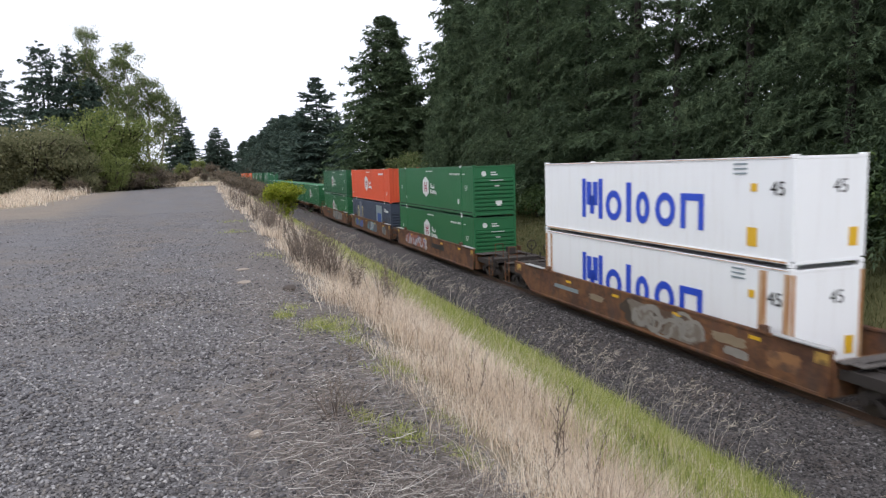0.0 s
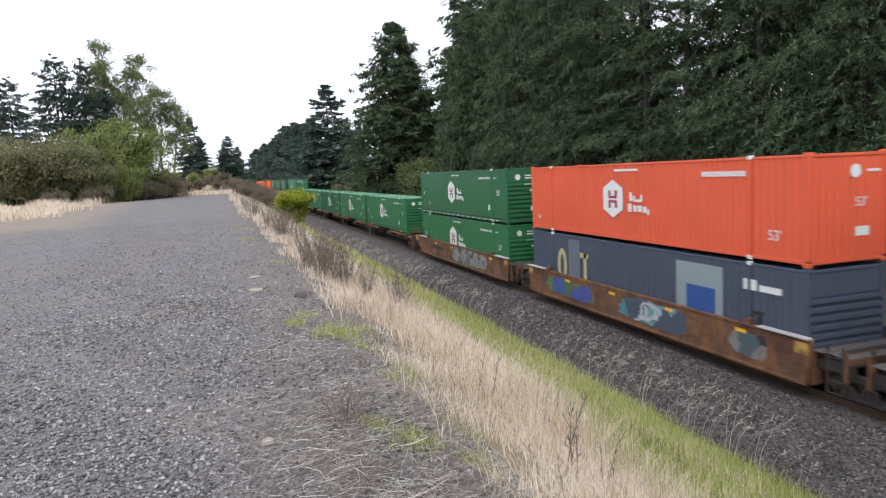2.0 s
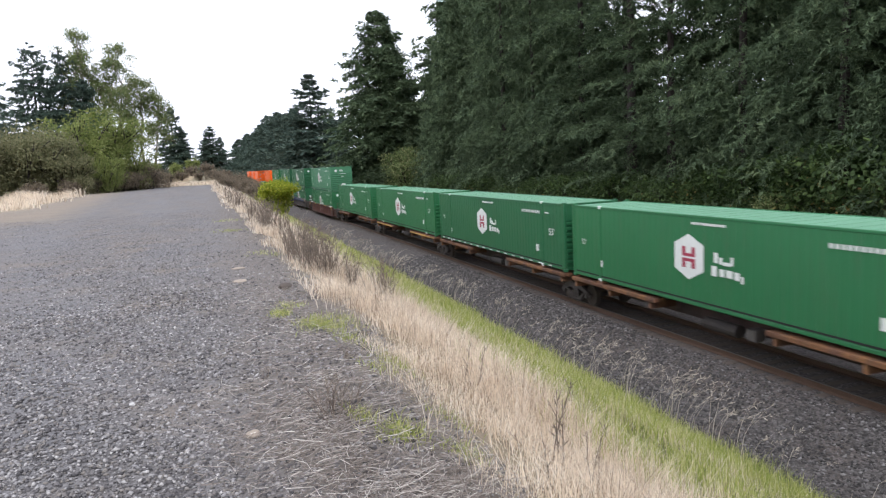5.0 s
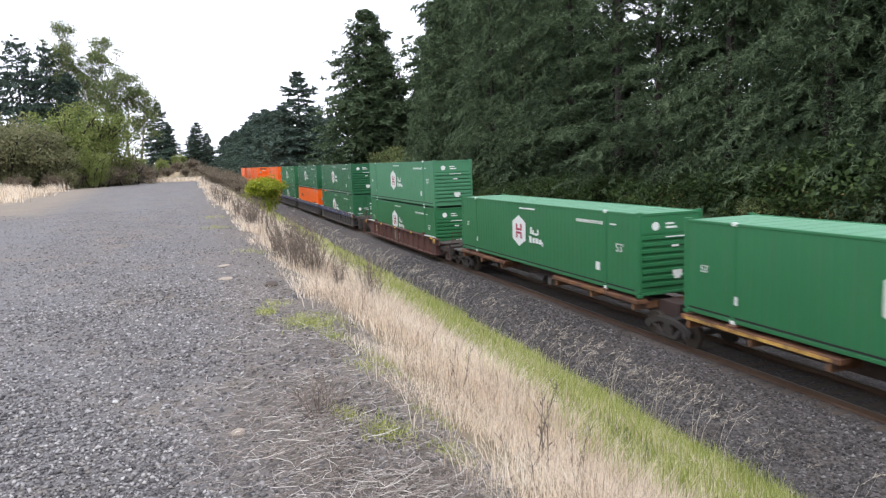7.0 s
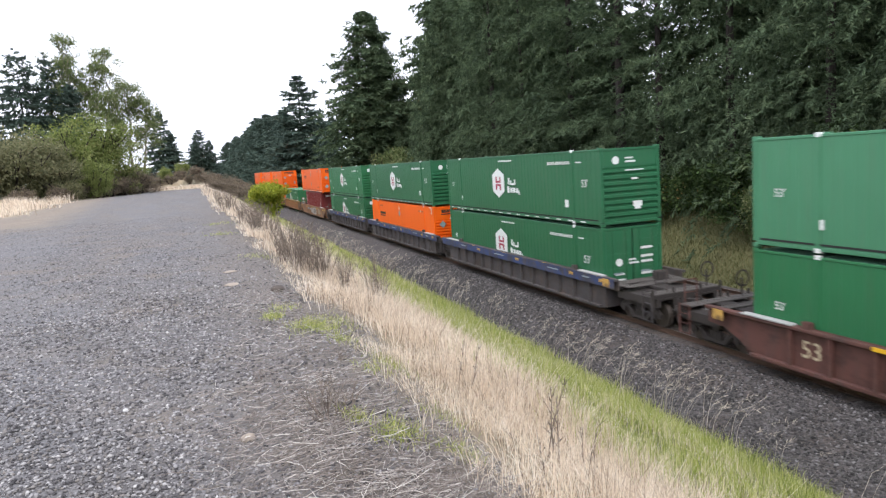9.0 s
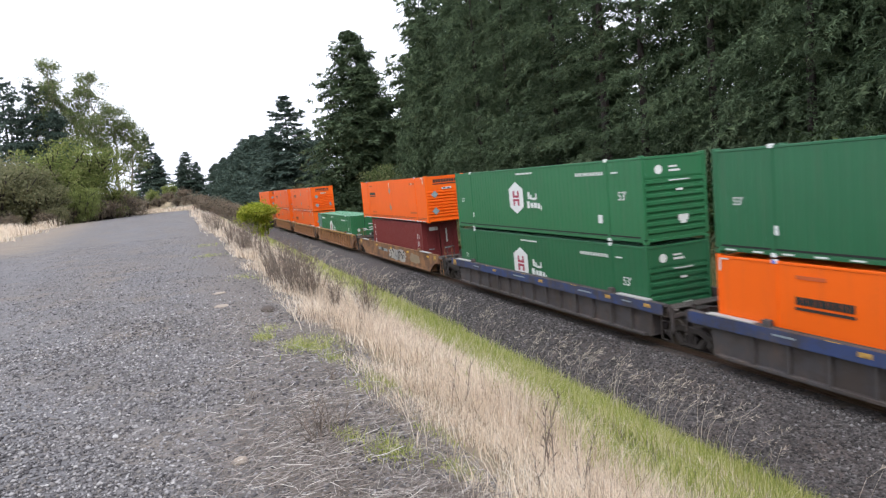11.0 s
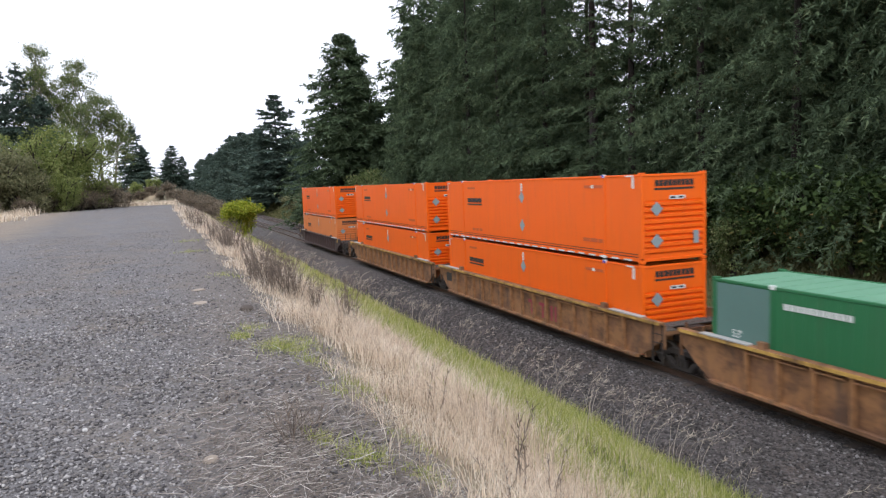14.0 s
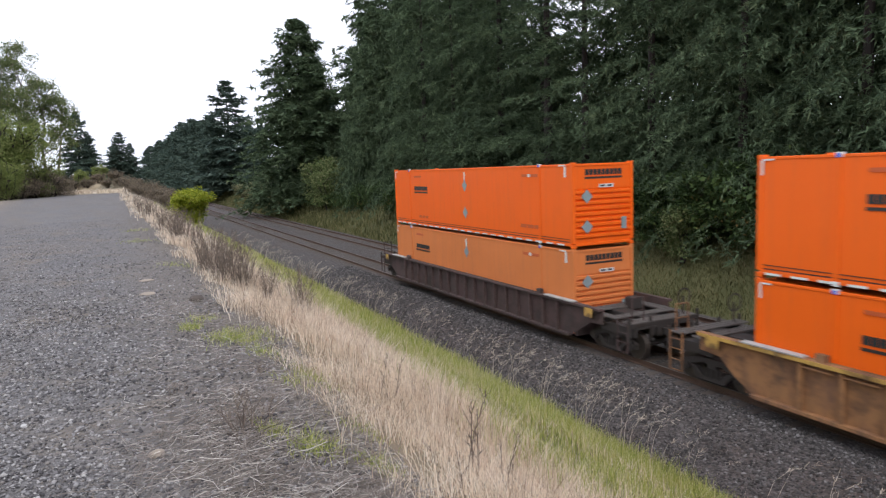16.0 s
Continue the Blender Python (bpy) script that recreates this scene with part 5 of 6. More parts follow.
# three-unit yellow car
yk = [290.5 + HALF, 309.68 + HALF, 329.08 + HALF]
for i, y in enumerate(yk):
    near = 10.6 if i == 0 else J - 0.1
    far = 11.2 if i == 2 else J - 0.1
    car = set_off(well_car(M["car_yellow"], "weathered yellow ribbed articulated well car", near, far, top=1.62, ribs=15, ends=(i == 0, i == 2), trucks=(True, i == 2), chord="chord_yellow", marks=False), y, 0)
    if i == 1:
        mark_sill(car, 8.0, 1.06, 0.7, 0.45, M["mark_black"])
        part("stencil", rects([(0.55, 0.12, -0.9, 0.25), (0.12, 0.6, -0.9, 0), (0.55, 0.12, 0, 0.25), (0.12, 0.6, 0, 0), (0.12, 0.6, 0.7, 0), (0.12, 0.6, 1.0, 0)]), M["mark_red"], car, "dull red lettering strokes", on_side(-1.394, -1.9, 0.8))
    ledge_me = Shape().box(-1.5, -1.395, 0, 0.84, 1.38, 1.42).mesh("ledge")
    for a in np.arange(-7.1, 6.8, 1.0):
        part("ledge", ledge_me, M["car_yellow"], car, "", pose(0, a, 0))
box = hub(M["green"], "doors", "green shipping container with one grey bay and doors showing")
part("grey_bay", flat(rect(1.85, 2.6), 0.002), M["grey_blue"], box, "unpainted grey-green bay", on_side(-W53 / 2 - 0.001, HALF - 1.1, 1.47))
part("stencil", rects([(0.13, 0.15, -0.85 + 0.17 * i, 0) for i in range(11)]), M["mark"], box, "white stencil line", on_side(-W53 / 2 - 0.004, HALF - 3.3, 2.42))
set_off(box, yk[0], LOW)
for y in yk[1:]:
    place(orange_box, y, UP)
    place(orange_box, y, LOW)

# last car
y = 352.56 + HALF
set_off(well_car(M["car_dark"], "dark brown ribbed well car at the end of the train", 11.3, 10.9, top=1.5, ribs=17, marks=False), y, 0)
place(orange_box, y, UP)
set_off(schneider(M["orange_faded"], "faded pale orange container with grey diamond placards"), y, LOW)


# ---- trees and shrubs ----
def unit(v):
    return v / np.maximum(np.linalg.norm(v, axis=-1, keepdims=True), 1e-9)


def kites(base, direction, length, width, fold, rng):
    """Small folded leaves or sprays, four points each: base, two sides, tip."""
    n = len(base)
    d = unit(direction)
    side = unit(np.cross(d, unit(rng.normal(size=(n, 3)) * 0.5 + np.array([0, 0, 1.0]))))
    up = np.cross(side, d)
    midp = base + d * (length * 0.45)[:, None] - up * (fold * length)[:, None]
    v = np.stack([base, midp + side * (width / 2)[:, None], base + d * length[:, None], midp - side * (width / 2)[:, None]], 1).reshape(-1, 3)
    f = np.arange(4 * n).reshape(n, 4)
    return v, f


def needles(base, direction, length, width, rng):
    """Tapered needle sprays, one triangle each."""
    n = len(base)
    d = unit(direction)
    side = unit(np.cross(d, unit(rng.normal(size=(n, 3)) * 0.6 + np.array([0, 0, 1.0])))) * (width / 2)[:, None]
    v = np.stack([base - side, base + side, base + d * length[:, None]], 1).reshape(-1, 3)
    return v, np.arange(3 * n).reshape(n, 3)


def conifer(seed, h, crown0, width, nb, nl, ns, spray, material, power=0.75, hang=0.4, name="conifer", wide=1.0, ragged=0.75):
    """Boughs round a trunk, drooping branchlets on each bough, needle sprays on each branchlet."""
    rng = np.random.default_rng(seed)
    u = np.sort(rng.random(nb)) ** 1.05
    z = h * (crown0 + (1 - crown0) * u)
    ln = width * (1 - u) ** power * (1.25 - ragged + ragged * rng.random(nb) ** 1.2) + 0.15
    az = np.arange(nb) * 2.39996 + rng.normal(0, 0.4, nb)
    rise = np.where(u > 0.8, 0.5, rng.uniform(0.0, 0.3, nb))
    drop = rng.uniform(0.3, 1.0, nb) * hang * np.where(u > 0.8, 0.5, 1.5 - 0.7 * u)
    out = np.stack([np.cos(az), np.sin(az), np.zeros(nb)], 1)
    lat = np.stack([-np.sin(az), np.cos(az), np.zeros(nb)], 1)
    # branchlets
    b = np.repeat(np.arange(nb), nl)
    m = nb * nl
    s = np.tile(np.linspace(0.1, 1.0, nl), nb) + rng.normal(0, 0.03, m)
    sg = np.where(np.tile(np.arange(nl), nb) % 2 == 0, 1.0, -1.0)
    L = ln[b]
    lb = (0.12 + 0.42 * np.clip(1.08 - s, 0, 1) ** 0.8) * L * rng.uniform(0.6, 1.25, m) + 0.12
    root = out[b] * (s * L)[:, None]
    root[:, 2] = z[b] + L * (rise[b] * s - drop[b] * s * s + 0.06 * s ** 4)
    turn = rng.uniform(0.5, 1.15, m) * np.where(s > 0.95, 0.2, 1.0)
    d1 = out[b] * np.cos(turn)[:, None] + lat[b] * (sg * np.sin(turn))[:, None]
    fall = hang * rng.uniform(0.2, 1.7, m)
    # sprays
    c = np.repeat(np.arange(m), ns)
    n = m * ns
    t = rng.random(n) ** 0.8
    base = root[c] + d1[c] * (lb[c] * t)[:, None]
    base[:, 2] -= lb[c] * fall[c] * t * t
    base += rng.normal(0, 0.035, (n, 3))
    across = np.cross(d1, np.array([0, 0, 1.0]))[c]
    d = d1[c] * rng.uniform(0.0, 0.9, n)[:, None] + across * rng.normal(0, 0.75, n)[:, None] - np.array([0, 0, 1.0]) * (fall[c] * t * 0.6 + rng.normal(0.05, 0.4, n))[:, None]
    lengths = spray * rng.uniform(0.5, 1.25, n) * np.clip(0.35 + 1.2 * L[c] / width, 0.4, 1.1)
    v, f = needles(base, d, lengths, lengths * wide * rng.uniform(0.2, 0.36, n), rng)
    crown = fast_mesh("crown", v, f, material)
    t = new(name)
    tr = Shape()
    rr = 0.0085 * h + 0.05
    pts = [(-0.03, 1.3), (0.03, 1.0), (0.3, 0.78), (0.65, 0.42), (0.97, 0.05)]
    n = 9
    vs = [(rr * k * math.cos(6.2832 * i / n), rr * k * math.sin(6.2832 * i / n), a * h) for a, k in pts for i in range(n)]
    tr.add(vs, [(r * n + i, r * n + (i + 1) % n, (r + 1) * n + (i + 1) % n, (r + 1) * n + i) for r in range(len(pts) - 1) for i in range(n)])
    part("trunk", tr, M["bark"], t, "grey-brown tapered trunk")
    part("crown", crown, material, t, "dark drooping needle boughs")
    return t


def place_matrix(proto, x, y, turn, wide, tall, sink):
    """A pose for copy_thing, which keeps the proto's own scale: this one sets the copy's."""
    s = proto.scale
    return Matrix.Translation((x, y, float(height(x, y)) - sink)) @ Matrix.Rotation(turn, 4, "Z") @ Matrix.Diagonal((wide / s.x, wide / s.y, tall / s.z, 1))


firs = [tagged(conifer(11 + i, 28.0, c0, w, nb, nl, ns, sp, M["fir"], pw, hg, wide=wd), lab, "conifer tree", "conifers beyond the tracks")
        for i, (c0, w, nb, nl, ns, sp, pw, hg, wd, lab) in enumerate((
            (0.03, 5.3, 210, 12, 38, 0.3, 0.52, 0.6, 0.9, "tall dark green fir with drooping boughs to the ground"),
            (0.04, 4.8, 210, 12, 38, 0.3, 0.6, 0.75, 0.9, "tall dark green fir with drooping feathery boughs"),
            (0.06, 5.8, 210, 10, 12, 0.62, 0.45, 0.45, 1.3, "tall dark fir standing deeper in the wood"),
            (0.04, 5.7, 98, 12, 46, 0.3, 0.48, 0.45, 0.95, "tall dark fir with open boughs and sky between them")))]
# distant firs carry the haze in their needle colour
far_firs = [tagged(conifer(31 + i, 24.0, 0.03, w, nb, 8, ns, sp, M["fir_haze"], pw, hg, wide=1.5, ragged=rg), lab, "conifer tree", "conifers in the distance")
            for i, (w, nb, ns, sp, pw, hg, rg, lab) in enumerate(((5.4, 190, 11, 0.9, 0.55, 0.35, 0.75, "distant full dark green fir"), (5.2, 150, 13, 0.8, 0.75, 0.3, 0.6, "distant dark fir with a pointed crown"), (5.6, 115, 24, 0.6, 0.62, 0.36, 0.5, "distant haze-tinted fir with layered boughs and gaps")))]
lone_fir = tagged(conifer(47, 28.0, 0.02, 7.4, 340, 12, 17, 0.58, M["fir"], 0.66, 0.5, wide=1.3, ragged=0.6), "tall full dark green fir standing clear of the wood", "conifer tree", "conifers beyond the tracks")
rt = random.Random(5)
first_use = set()


def plant(proto, h0, x, y, h, wide=1.0):
    """The built tree stands at its first place, copies at the others."""
    turn = rt.uniform(0, 6.28)
    if proto.name in first_use:
        return copy_thing(proto, place_matrix(proto, x, y, turn, h / h0 * wide, h / h0, 0.2))
    first_use.add(proto.name)
    k = h / h0
    proto.matrix_basis = Matrix.Translation((x, y, float(height(x, y)) - 0.2)) @ Matrix.Rotation(turn, 4, "Z") @ Matrix.Diagonal((k * wide, k * wide, k, 1))
    return proto


pending = []
y = 6.0
while y < 76:
    pending.append((3 if 34 < y < 50 else 0 if rt.random() < 0.6 else 1, 31.3 + rt.uniform(-2.0, 2.2), y, rt.uniform(25, 31), rt.uniform(0.9, 1.25)))
    y += rt.uniform(4.4, 7.6)
y = 9.0
while y < 100:
    low = 40 < y < 62
    pending.append((2, 37.5 + rt.uniform(-1.5, 1.5), y, rt.uniform(12, 14.5) if low else rt.uniform(26, 33), 1.5 if low else 1.05))
    y += rt.uniform(5.5, 7.5)
y = 14.0
while y < 125:
    low = 48 < y < 76
    pending.append((2, 45.0 + rt.uniform(-2, 2), y, rt.uniform(12, 15) if low else rt.uniform(25, 33), 1.5 if low else 1.05))
    y += rt.uniform(7.0, 10.0)
for i, x, y, h, w in pending:
    plant(firs[i], 28.0, x, y, h, w)
# the stepped edge of the wood and the tall single fir
for i, x, y, h, w in ((9, 29.6, 80, 23.5, 0.72), (9, 29.6, 87, 19.5, 0.7), (9, 31.5, 92, 16, 0.8), (9, 26.9, 107.0, 28.2, 1.35), (9, 29.2, 109.5, 24.0, 0.9), (1, 28.5, 98, 9.0, 0.8), (0, 34.0, 103, 16.0, 0.9)):
    plant(lone_fir if i == 9 else firs[i], 28.0, x, y, h, w)
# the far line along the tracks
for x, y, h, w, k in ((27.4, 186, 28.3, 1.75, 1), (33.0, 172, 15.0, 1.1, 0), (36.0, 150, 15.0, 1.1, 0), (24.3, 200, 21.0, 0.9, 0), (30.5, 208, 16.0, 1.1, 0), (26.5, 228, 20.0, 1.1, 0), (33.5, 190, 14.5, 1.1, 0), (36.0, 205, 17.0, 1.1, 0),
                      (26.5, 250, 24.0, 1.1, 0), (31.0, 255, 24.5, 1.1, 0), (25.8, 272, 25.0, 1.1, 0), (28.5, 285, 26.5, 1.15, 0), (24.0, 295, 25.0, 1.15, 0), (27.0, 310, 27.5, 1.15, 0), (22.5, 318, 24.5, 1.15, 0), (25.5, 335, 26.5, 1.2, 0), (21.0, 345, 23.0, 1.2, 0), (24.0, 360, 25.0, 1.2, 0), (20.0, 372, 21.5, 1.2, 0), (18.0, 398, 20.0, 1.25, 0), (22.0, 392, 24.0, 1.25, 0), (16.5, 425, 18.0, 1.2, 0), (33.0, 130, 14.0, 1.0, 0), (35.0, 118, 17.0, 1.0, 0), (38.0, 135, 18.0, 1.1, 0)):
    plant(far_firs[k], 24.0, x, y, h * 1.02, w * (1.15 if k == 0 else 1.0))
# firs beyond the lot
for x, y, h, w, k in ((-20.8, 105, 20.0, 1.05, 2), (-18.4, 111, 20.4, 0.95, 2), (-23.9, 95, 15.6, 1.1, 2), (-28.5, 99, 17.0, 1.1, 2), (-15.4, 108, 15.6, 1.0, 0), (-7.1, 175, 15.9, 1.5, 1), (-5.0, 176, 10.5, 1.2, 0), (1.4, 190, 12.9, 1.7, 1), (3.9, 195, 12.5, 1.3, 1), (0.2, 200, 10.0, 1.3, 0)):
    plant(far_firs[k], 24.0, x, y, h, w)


def cloud(rng, centres, radii, per, size, material, droop=0.3):
    """Leaves in clumps about given centres."""
    n = len(centres) * per
    c = np.repeat(np.asarray(centres, float), per, 0)
    r = np.repeat(np.asarray(radii, float), per)
    p = unit(rng.normal(size=(n, 3))) * (rng.random(n) ** 0.45)[:, None]
    p[:, 2] *= 0.8
    base = c + p * r[:, None]
    d = unit(p + rng.normal(0, 0.6, (n, 3)) - np.array([0, 0, droop]))
    ln = size * rng.uniform(0.6, 1.4, n)
    v, f = kites(base, d, ln, ln * rng.uniform(0.45, 0.75, n), np.full(n, 0.12), rng)
    return fast_mesh("crown", v, f, material)


def branching(s, p, d, length, r, depth, rnd_, spread, tips, n=5):
    q = p + d * length
    s.tube(p, q, r, r * 0.6, n)
    if depth == 0:
        tips.append(q)
        return
    tips.append(q)
    for _ in range(rnd_.choice((2, 3))):
        nd = (d + Vector((rnd_.gauss(0, spread), rnd_.gauss(0, spread), rnd_.gauss(0.1, spread * 0.6)))).normalized()
        branching(s, q, nd, length * rnd_.uniform(0.55, 0.85), r * 0.6, depth - 1, rnd_, spread, tips, n)


def leafy_tree(name, seed, h, material, bark, clump, per, size, label, spread=0.45, trunk_r=0.22, up=(0.5, 1.3)):
    r_ = random.Random(seed)
    t = tagged(new(name), label, "tree")
    s, tips = Shape(), []
    s.tube((0, 0, -0.6), (0, 0, h * 0.3), trunk_r * 1.2, trunk_r, 9)
    lead = Vector((0, 0, h * 0.3))
    for i in range(5):
        nxt = lead + Vector((r_.uniform(-0.5, 0.5), r_.uniform(-0.5, 0.5), h * 0.125))
        s.tube(lead, nxt, trunk_r * (1 - 0.17 * i), trunk_r * (0.85 - 0.17 * i), 8)
        for _ in range(3):
            a = r_.uniform(0, 6.28)
            d = Vector((math.cos(a), math.sin(a), r_.uniform(*up))).normalized()
            branching(s, nxt, d, h * 0.11 * (1.1 - 0.12 * i), trunk_r * 0.35, 2, r_, spread, tips)
        lead = nxt
    tips.append(lead)
    part("trunk", s, bark, t, "pale forked trunk and limbs")
    rng = np.random.default_rng(seed)
    keep = [p + Vector((r_.gauss(0, 0.5), r_.gauss(0, 0.5), r_.gauss(0.1, 0.5))) for p in tips for _ in range(2) if r_.random() < 0.55]
    part("crown", cloud(rng, keep, [clump * r_.uniform(0.6, 1.3) for _ in keep], per, size, material), None, t, "sparse leafy crown")
    return t


def shrub(name, seed, w, h, material, label, clumps=26, per=110, size=0.13, stems=7):
    r_ = random.Random(seed)
    t = tagged(new(name), label, "shrub")
    s, tips = Shape(), []
    for _ in range(stems):
        a = r_.uniform(0, 6.28)
        d = Vector((math.cos(a) * 0.5 * w / h, math.sin(a) * 0.5 * w / h, 1.0)).normalized()
        branching(s, Vector((r_.uniform(-0.15, 0.15) * w, r_.uniform(-0.15, 0.15) * w, -0.15)), d, h * 0.34, 0.02 * h + 0.008, 2, r_, 0.4, tips, 4)
    part("branchwork", s, M["bark"], t, "thin brown stems")
    pts = [p for p in tips if r_.random() < 0.75][: clumps * 2]
    for _ in range(clumps):
        a, q = r_.uniform(0, 6.28), r_.random() ** 0.5
        pts.append(Vector((math.cos(a) * q * w / 2, math.sin(a) * q * w / 2, h * r_.uniform(0.08, 0.55 + 0.4 * (1 - q)))))
    rng = np.random.default_rng(seed)
    part("foliage", cloud(rng, pts, [0.14 * (w + h) / 2 * r_.uniform(0.6, 1.4) for _ in pts], per, size, material), None, t, "loose leafy clumps")
    return t


def set_at(ob, x, y, turn=0.0, k=1.0, sink=0.05):
    ob.matrix_basis = Matrix.Translation((x, y, float(height(x, y)) - sink)) @ Matrix.Rotation(turn, 4, "Z") @ Matrix.Diagonal((k, k, k, 1))
    return ob


def copies(proto, rows):
    for i, (x, y, k) in enumerate(rows):
        turn = rt.uniform(0, 6.28)
        if i == 0:
            set_at(proto, x, y, turn, k)
        else:
            copy_thing(proto, place_matrix(proto, x, y, turn, k, k, 0.05))


pop = tagged(leafy_tree("poplar", 3, 21.0, M["poplar"], M["bark_pale"], 0.75, 40, 0.24, "tall thin-crowned poplar with yellowing leaves", 0.34, 0.2, (1.1, 2.4)), group="poplars beyond the lot")
copies(pop, [(-15.5, 112, 0.98), (-12.3, 114, 0.94), (-14.3, 116, 0.85), (-16.9, 113, 0.88)])
broad = tagged(leafy_tree("broad_poplar", 8, 15.0, M["poplar"], M["bark_pale"], 0.85, 44, 0.24, "broad poplar with upswept limbs and olive leaves", 0.42, 0.2, (0.5, 1.4)), group="poplars beyond the lot")
copies(broad, [(-8.9, 112, 1.0), (-7.3, 113, 0.86), (-10.6, 110, 0.9)])
brush_green = tagged(shrub("willow_shrub", 21, 5.2, 7.6, M["shrub"], "large olive-green willow shrub beyond the lot", 60, 130, 0.17), group="shrubs beyond the lot")
copies(brush_green, [(-12.0, 92, 1.5), (-14.4, 95, 1.3), (-10.0, 94, 1.15), (-11.0, 86, 0.65), (-16.5, 93, 1.15), (-17.2, 99, 0.95), (-7.9, 108, 0.62), (-5.4, 134, 0.45), (-2.6, 150, 0.5)])
brush_dry = tagged(shrub("dry_brush", 22, 4.6, 4.6, M["shrub_brown"], "tangled brown and olive brush at the lot's edge", 40, 80, 0.15), group="shrubs beyond the lot")
copies(brush_dry, [(-17.9, 84, 2.0), (-20.6, 82, 1.7), (-16.0, 87, 1.75), (-14.6, 84, 1.2), (-23.6, 80, 1.9), (-13.0, 82, 0.6), (-22.2, 86, 2.0)])
weed_brush = tagged(shrub("brown_weed_brush", 27, 4.2, 3.4, M["shrub_tan"], "brown leafless weeds and brush beyond the lot", 30, 70, 0.16, 14), group="shrubs beyond the lot")
copies(weed_brush, [(-10.0, 90, 0.8), (-12.2, 86, 0.6), (-8.9, 92, 0.9), (-13.8, 81, 0.6), (-16.6, 79, 0.6), (-7.4, 97, 1.1), (-8.7, 99, 1.2), (-7.3, 104, 1.0), (-9.6, 104, 1.3), (-6.4, 122, 0.7), (-4.6, 131, 0.6), (-1.2, 129, 0.6), (0.6, 134, 0.6), (-8.4, 134, 0.6), (1.9, 126, 0.8), (2.6, 112, 0.8), (4.6, 104, 0.9), (3.4, 92, 0.75), (2.2, 84, 0.6), (6.0, 112, 1.0), (7.0, 118, 1.1), (8.5, 130, 1.3), (3.0, 145, 1.0), (9.5, 150, 1.4), (5.5, 160, 1.3), (10.5, 170, 1.5), (8.0, 190, 1.7), (11.0, 210, 1.8), (10.0, 235, 2.0), (-3.0, 140, 0.7), (-6.0, 142, 0.7), (0.0, 148, 0.8), (5.2, 88, 0.8), (5.8, 78, 0.7)])
bush = set_at(shrub("yellow_green_bush", 23, 1.9, 2.8, M["bush"], "bright yellow-green bush on the grassy bank", 40, 120, 0.13, 14), 4.3, 49.0, 0.0, 1.05, -0.2)
bramble = tagged(shrub("bramble_thicket", 24, 4.6, 3.0, M["bramble"], "dense green bramble thicket under the firs", 46, 60, 0.17), group="thicket under the firs")
rows = []
y = 8.0
while y < 118:
    rows.append((27.6 + rt.uniform(-0.8, 0.9), y, rt.uniform(0.75, 1.15)))
    y += rt.uniform(2.6, 4.0)
rows += [(28.6, 15.0, 1.5), (28.9, 18.5, 1.6), (28.4, 22.0, 1.7), (28.8, 25.5, 1.55), (28.6, 29.0, 1.35), (29.0, 33.0, 1.2)]
copies(bramble, rows)
vine = tagged(shrub("vine_maple", 25, 3.6, 5.5, M["poplar"], "yellow-green vine maple at the edge of the wood", 36, 90, 0.2), group="small trees at the wood's edge")
copies(vine, [(26.4, 91, 1.25), (26.9, 95, 1.5), (27.4, 99, 0.8), (26.0, 26, 0.62), (26.8, 20, 0.7), (27.0, 122, 0.8), (26.0, 14.5, 0.75)])
scrub = tagged(shrub("bare_brown_scrub", 26, 5.0, 4.6, M["shrub_brown"], "brown leafless scrub beside the far track", 26, 70, 0.22), group="scrub by the far track")
copies(scrub, [(26.5, 140, 1.0), (28.5, 147, 1.15), (26.0, 158, 0.9)])


# ---- grass, weeds, stones ----
def blades(name, x, y, h, w, lean, material, rng, label, category="grass", sink=0.03, z=None):
    """Many bent blades in one mesh."""
    n = len(x)
    z = height(x, y) - sink if z is None else z
    a, b = rng.uniform(0, 6.283, n), rng.uniform(0, 6.283, n)
    base = np.stack([x, y, z], 1)
    side = np.stack([np.cos(a), np.sin(a), np.zeros(n)], 1) * (w / 2)[:, None]
    tilt = np.stack([np.cos(b), np.sin(b), np.zeros(n)], 1) * (h * lean * rng.random(n))[:, None]
    midp = base + tilt * 0.35 + np.array([0, 0, 1.0]) * (h * 0.55)[:, None]
    tip = base + tilt * 1.15 + np.array([0, 0, 1.0]) * (h * rng.uniform(0.85, 1.0, n))[:, None]
    v = np.stack([base - side, base + side, midp - side * 0.75, midp + side * 0.75, tip], 1).reshape(-1, 3)
    i = np.arange(n)[:, None] * 5
    f = np.concatenate([i + np.array([[0, 1, 3]]), i + np.array([[0, 3, 2]]), i + np.array([[2, 3, 4]])], 1).reshape(-1, 3)
    me = fast_mesh(name, v, f, material)
    return tagged(new(name, me), label, category, kind="stuff")


def scatter(rng, x0, x1, y0, y1, n):
    return rng.uniform(x0, x1, n), rng.uniform(y0, y1, n)


def patchy(x, y, rng, cut=0.0):
    return (0.5 + 0.5 * np.sin(x * 2.3 + 1.3 * np.sin(y * 0.9)) * np.sin(y * 1.7 + x)) + rng.normal(0, 0.25, len(x)) > cut


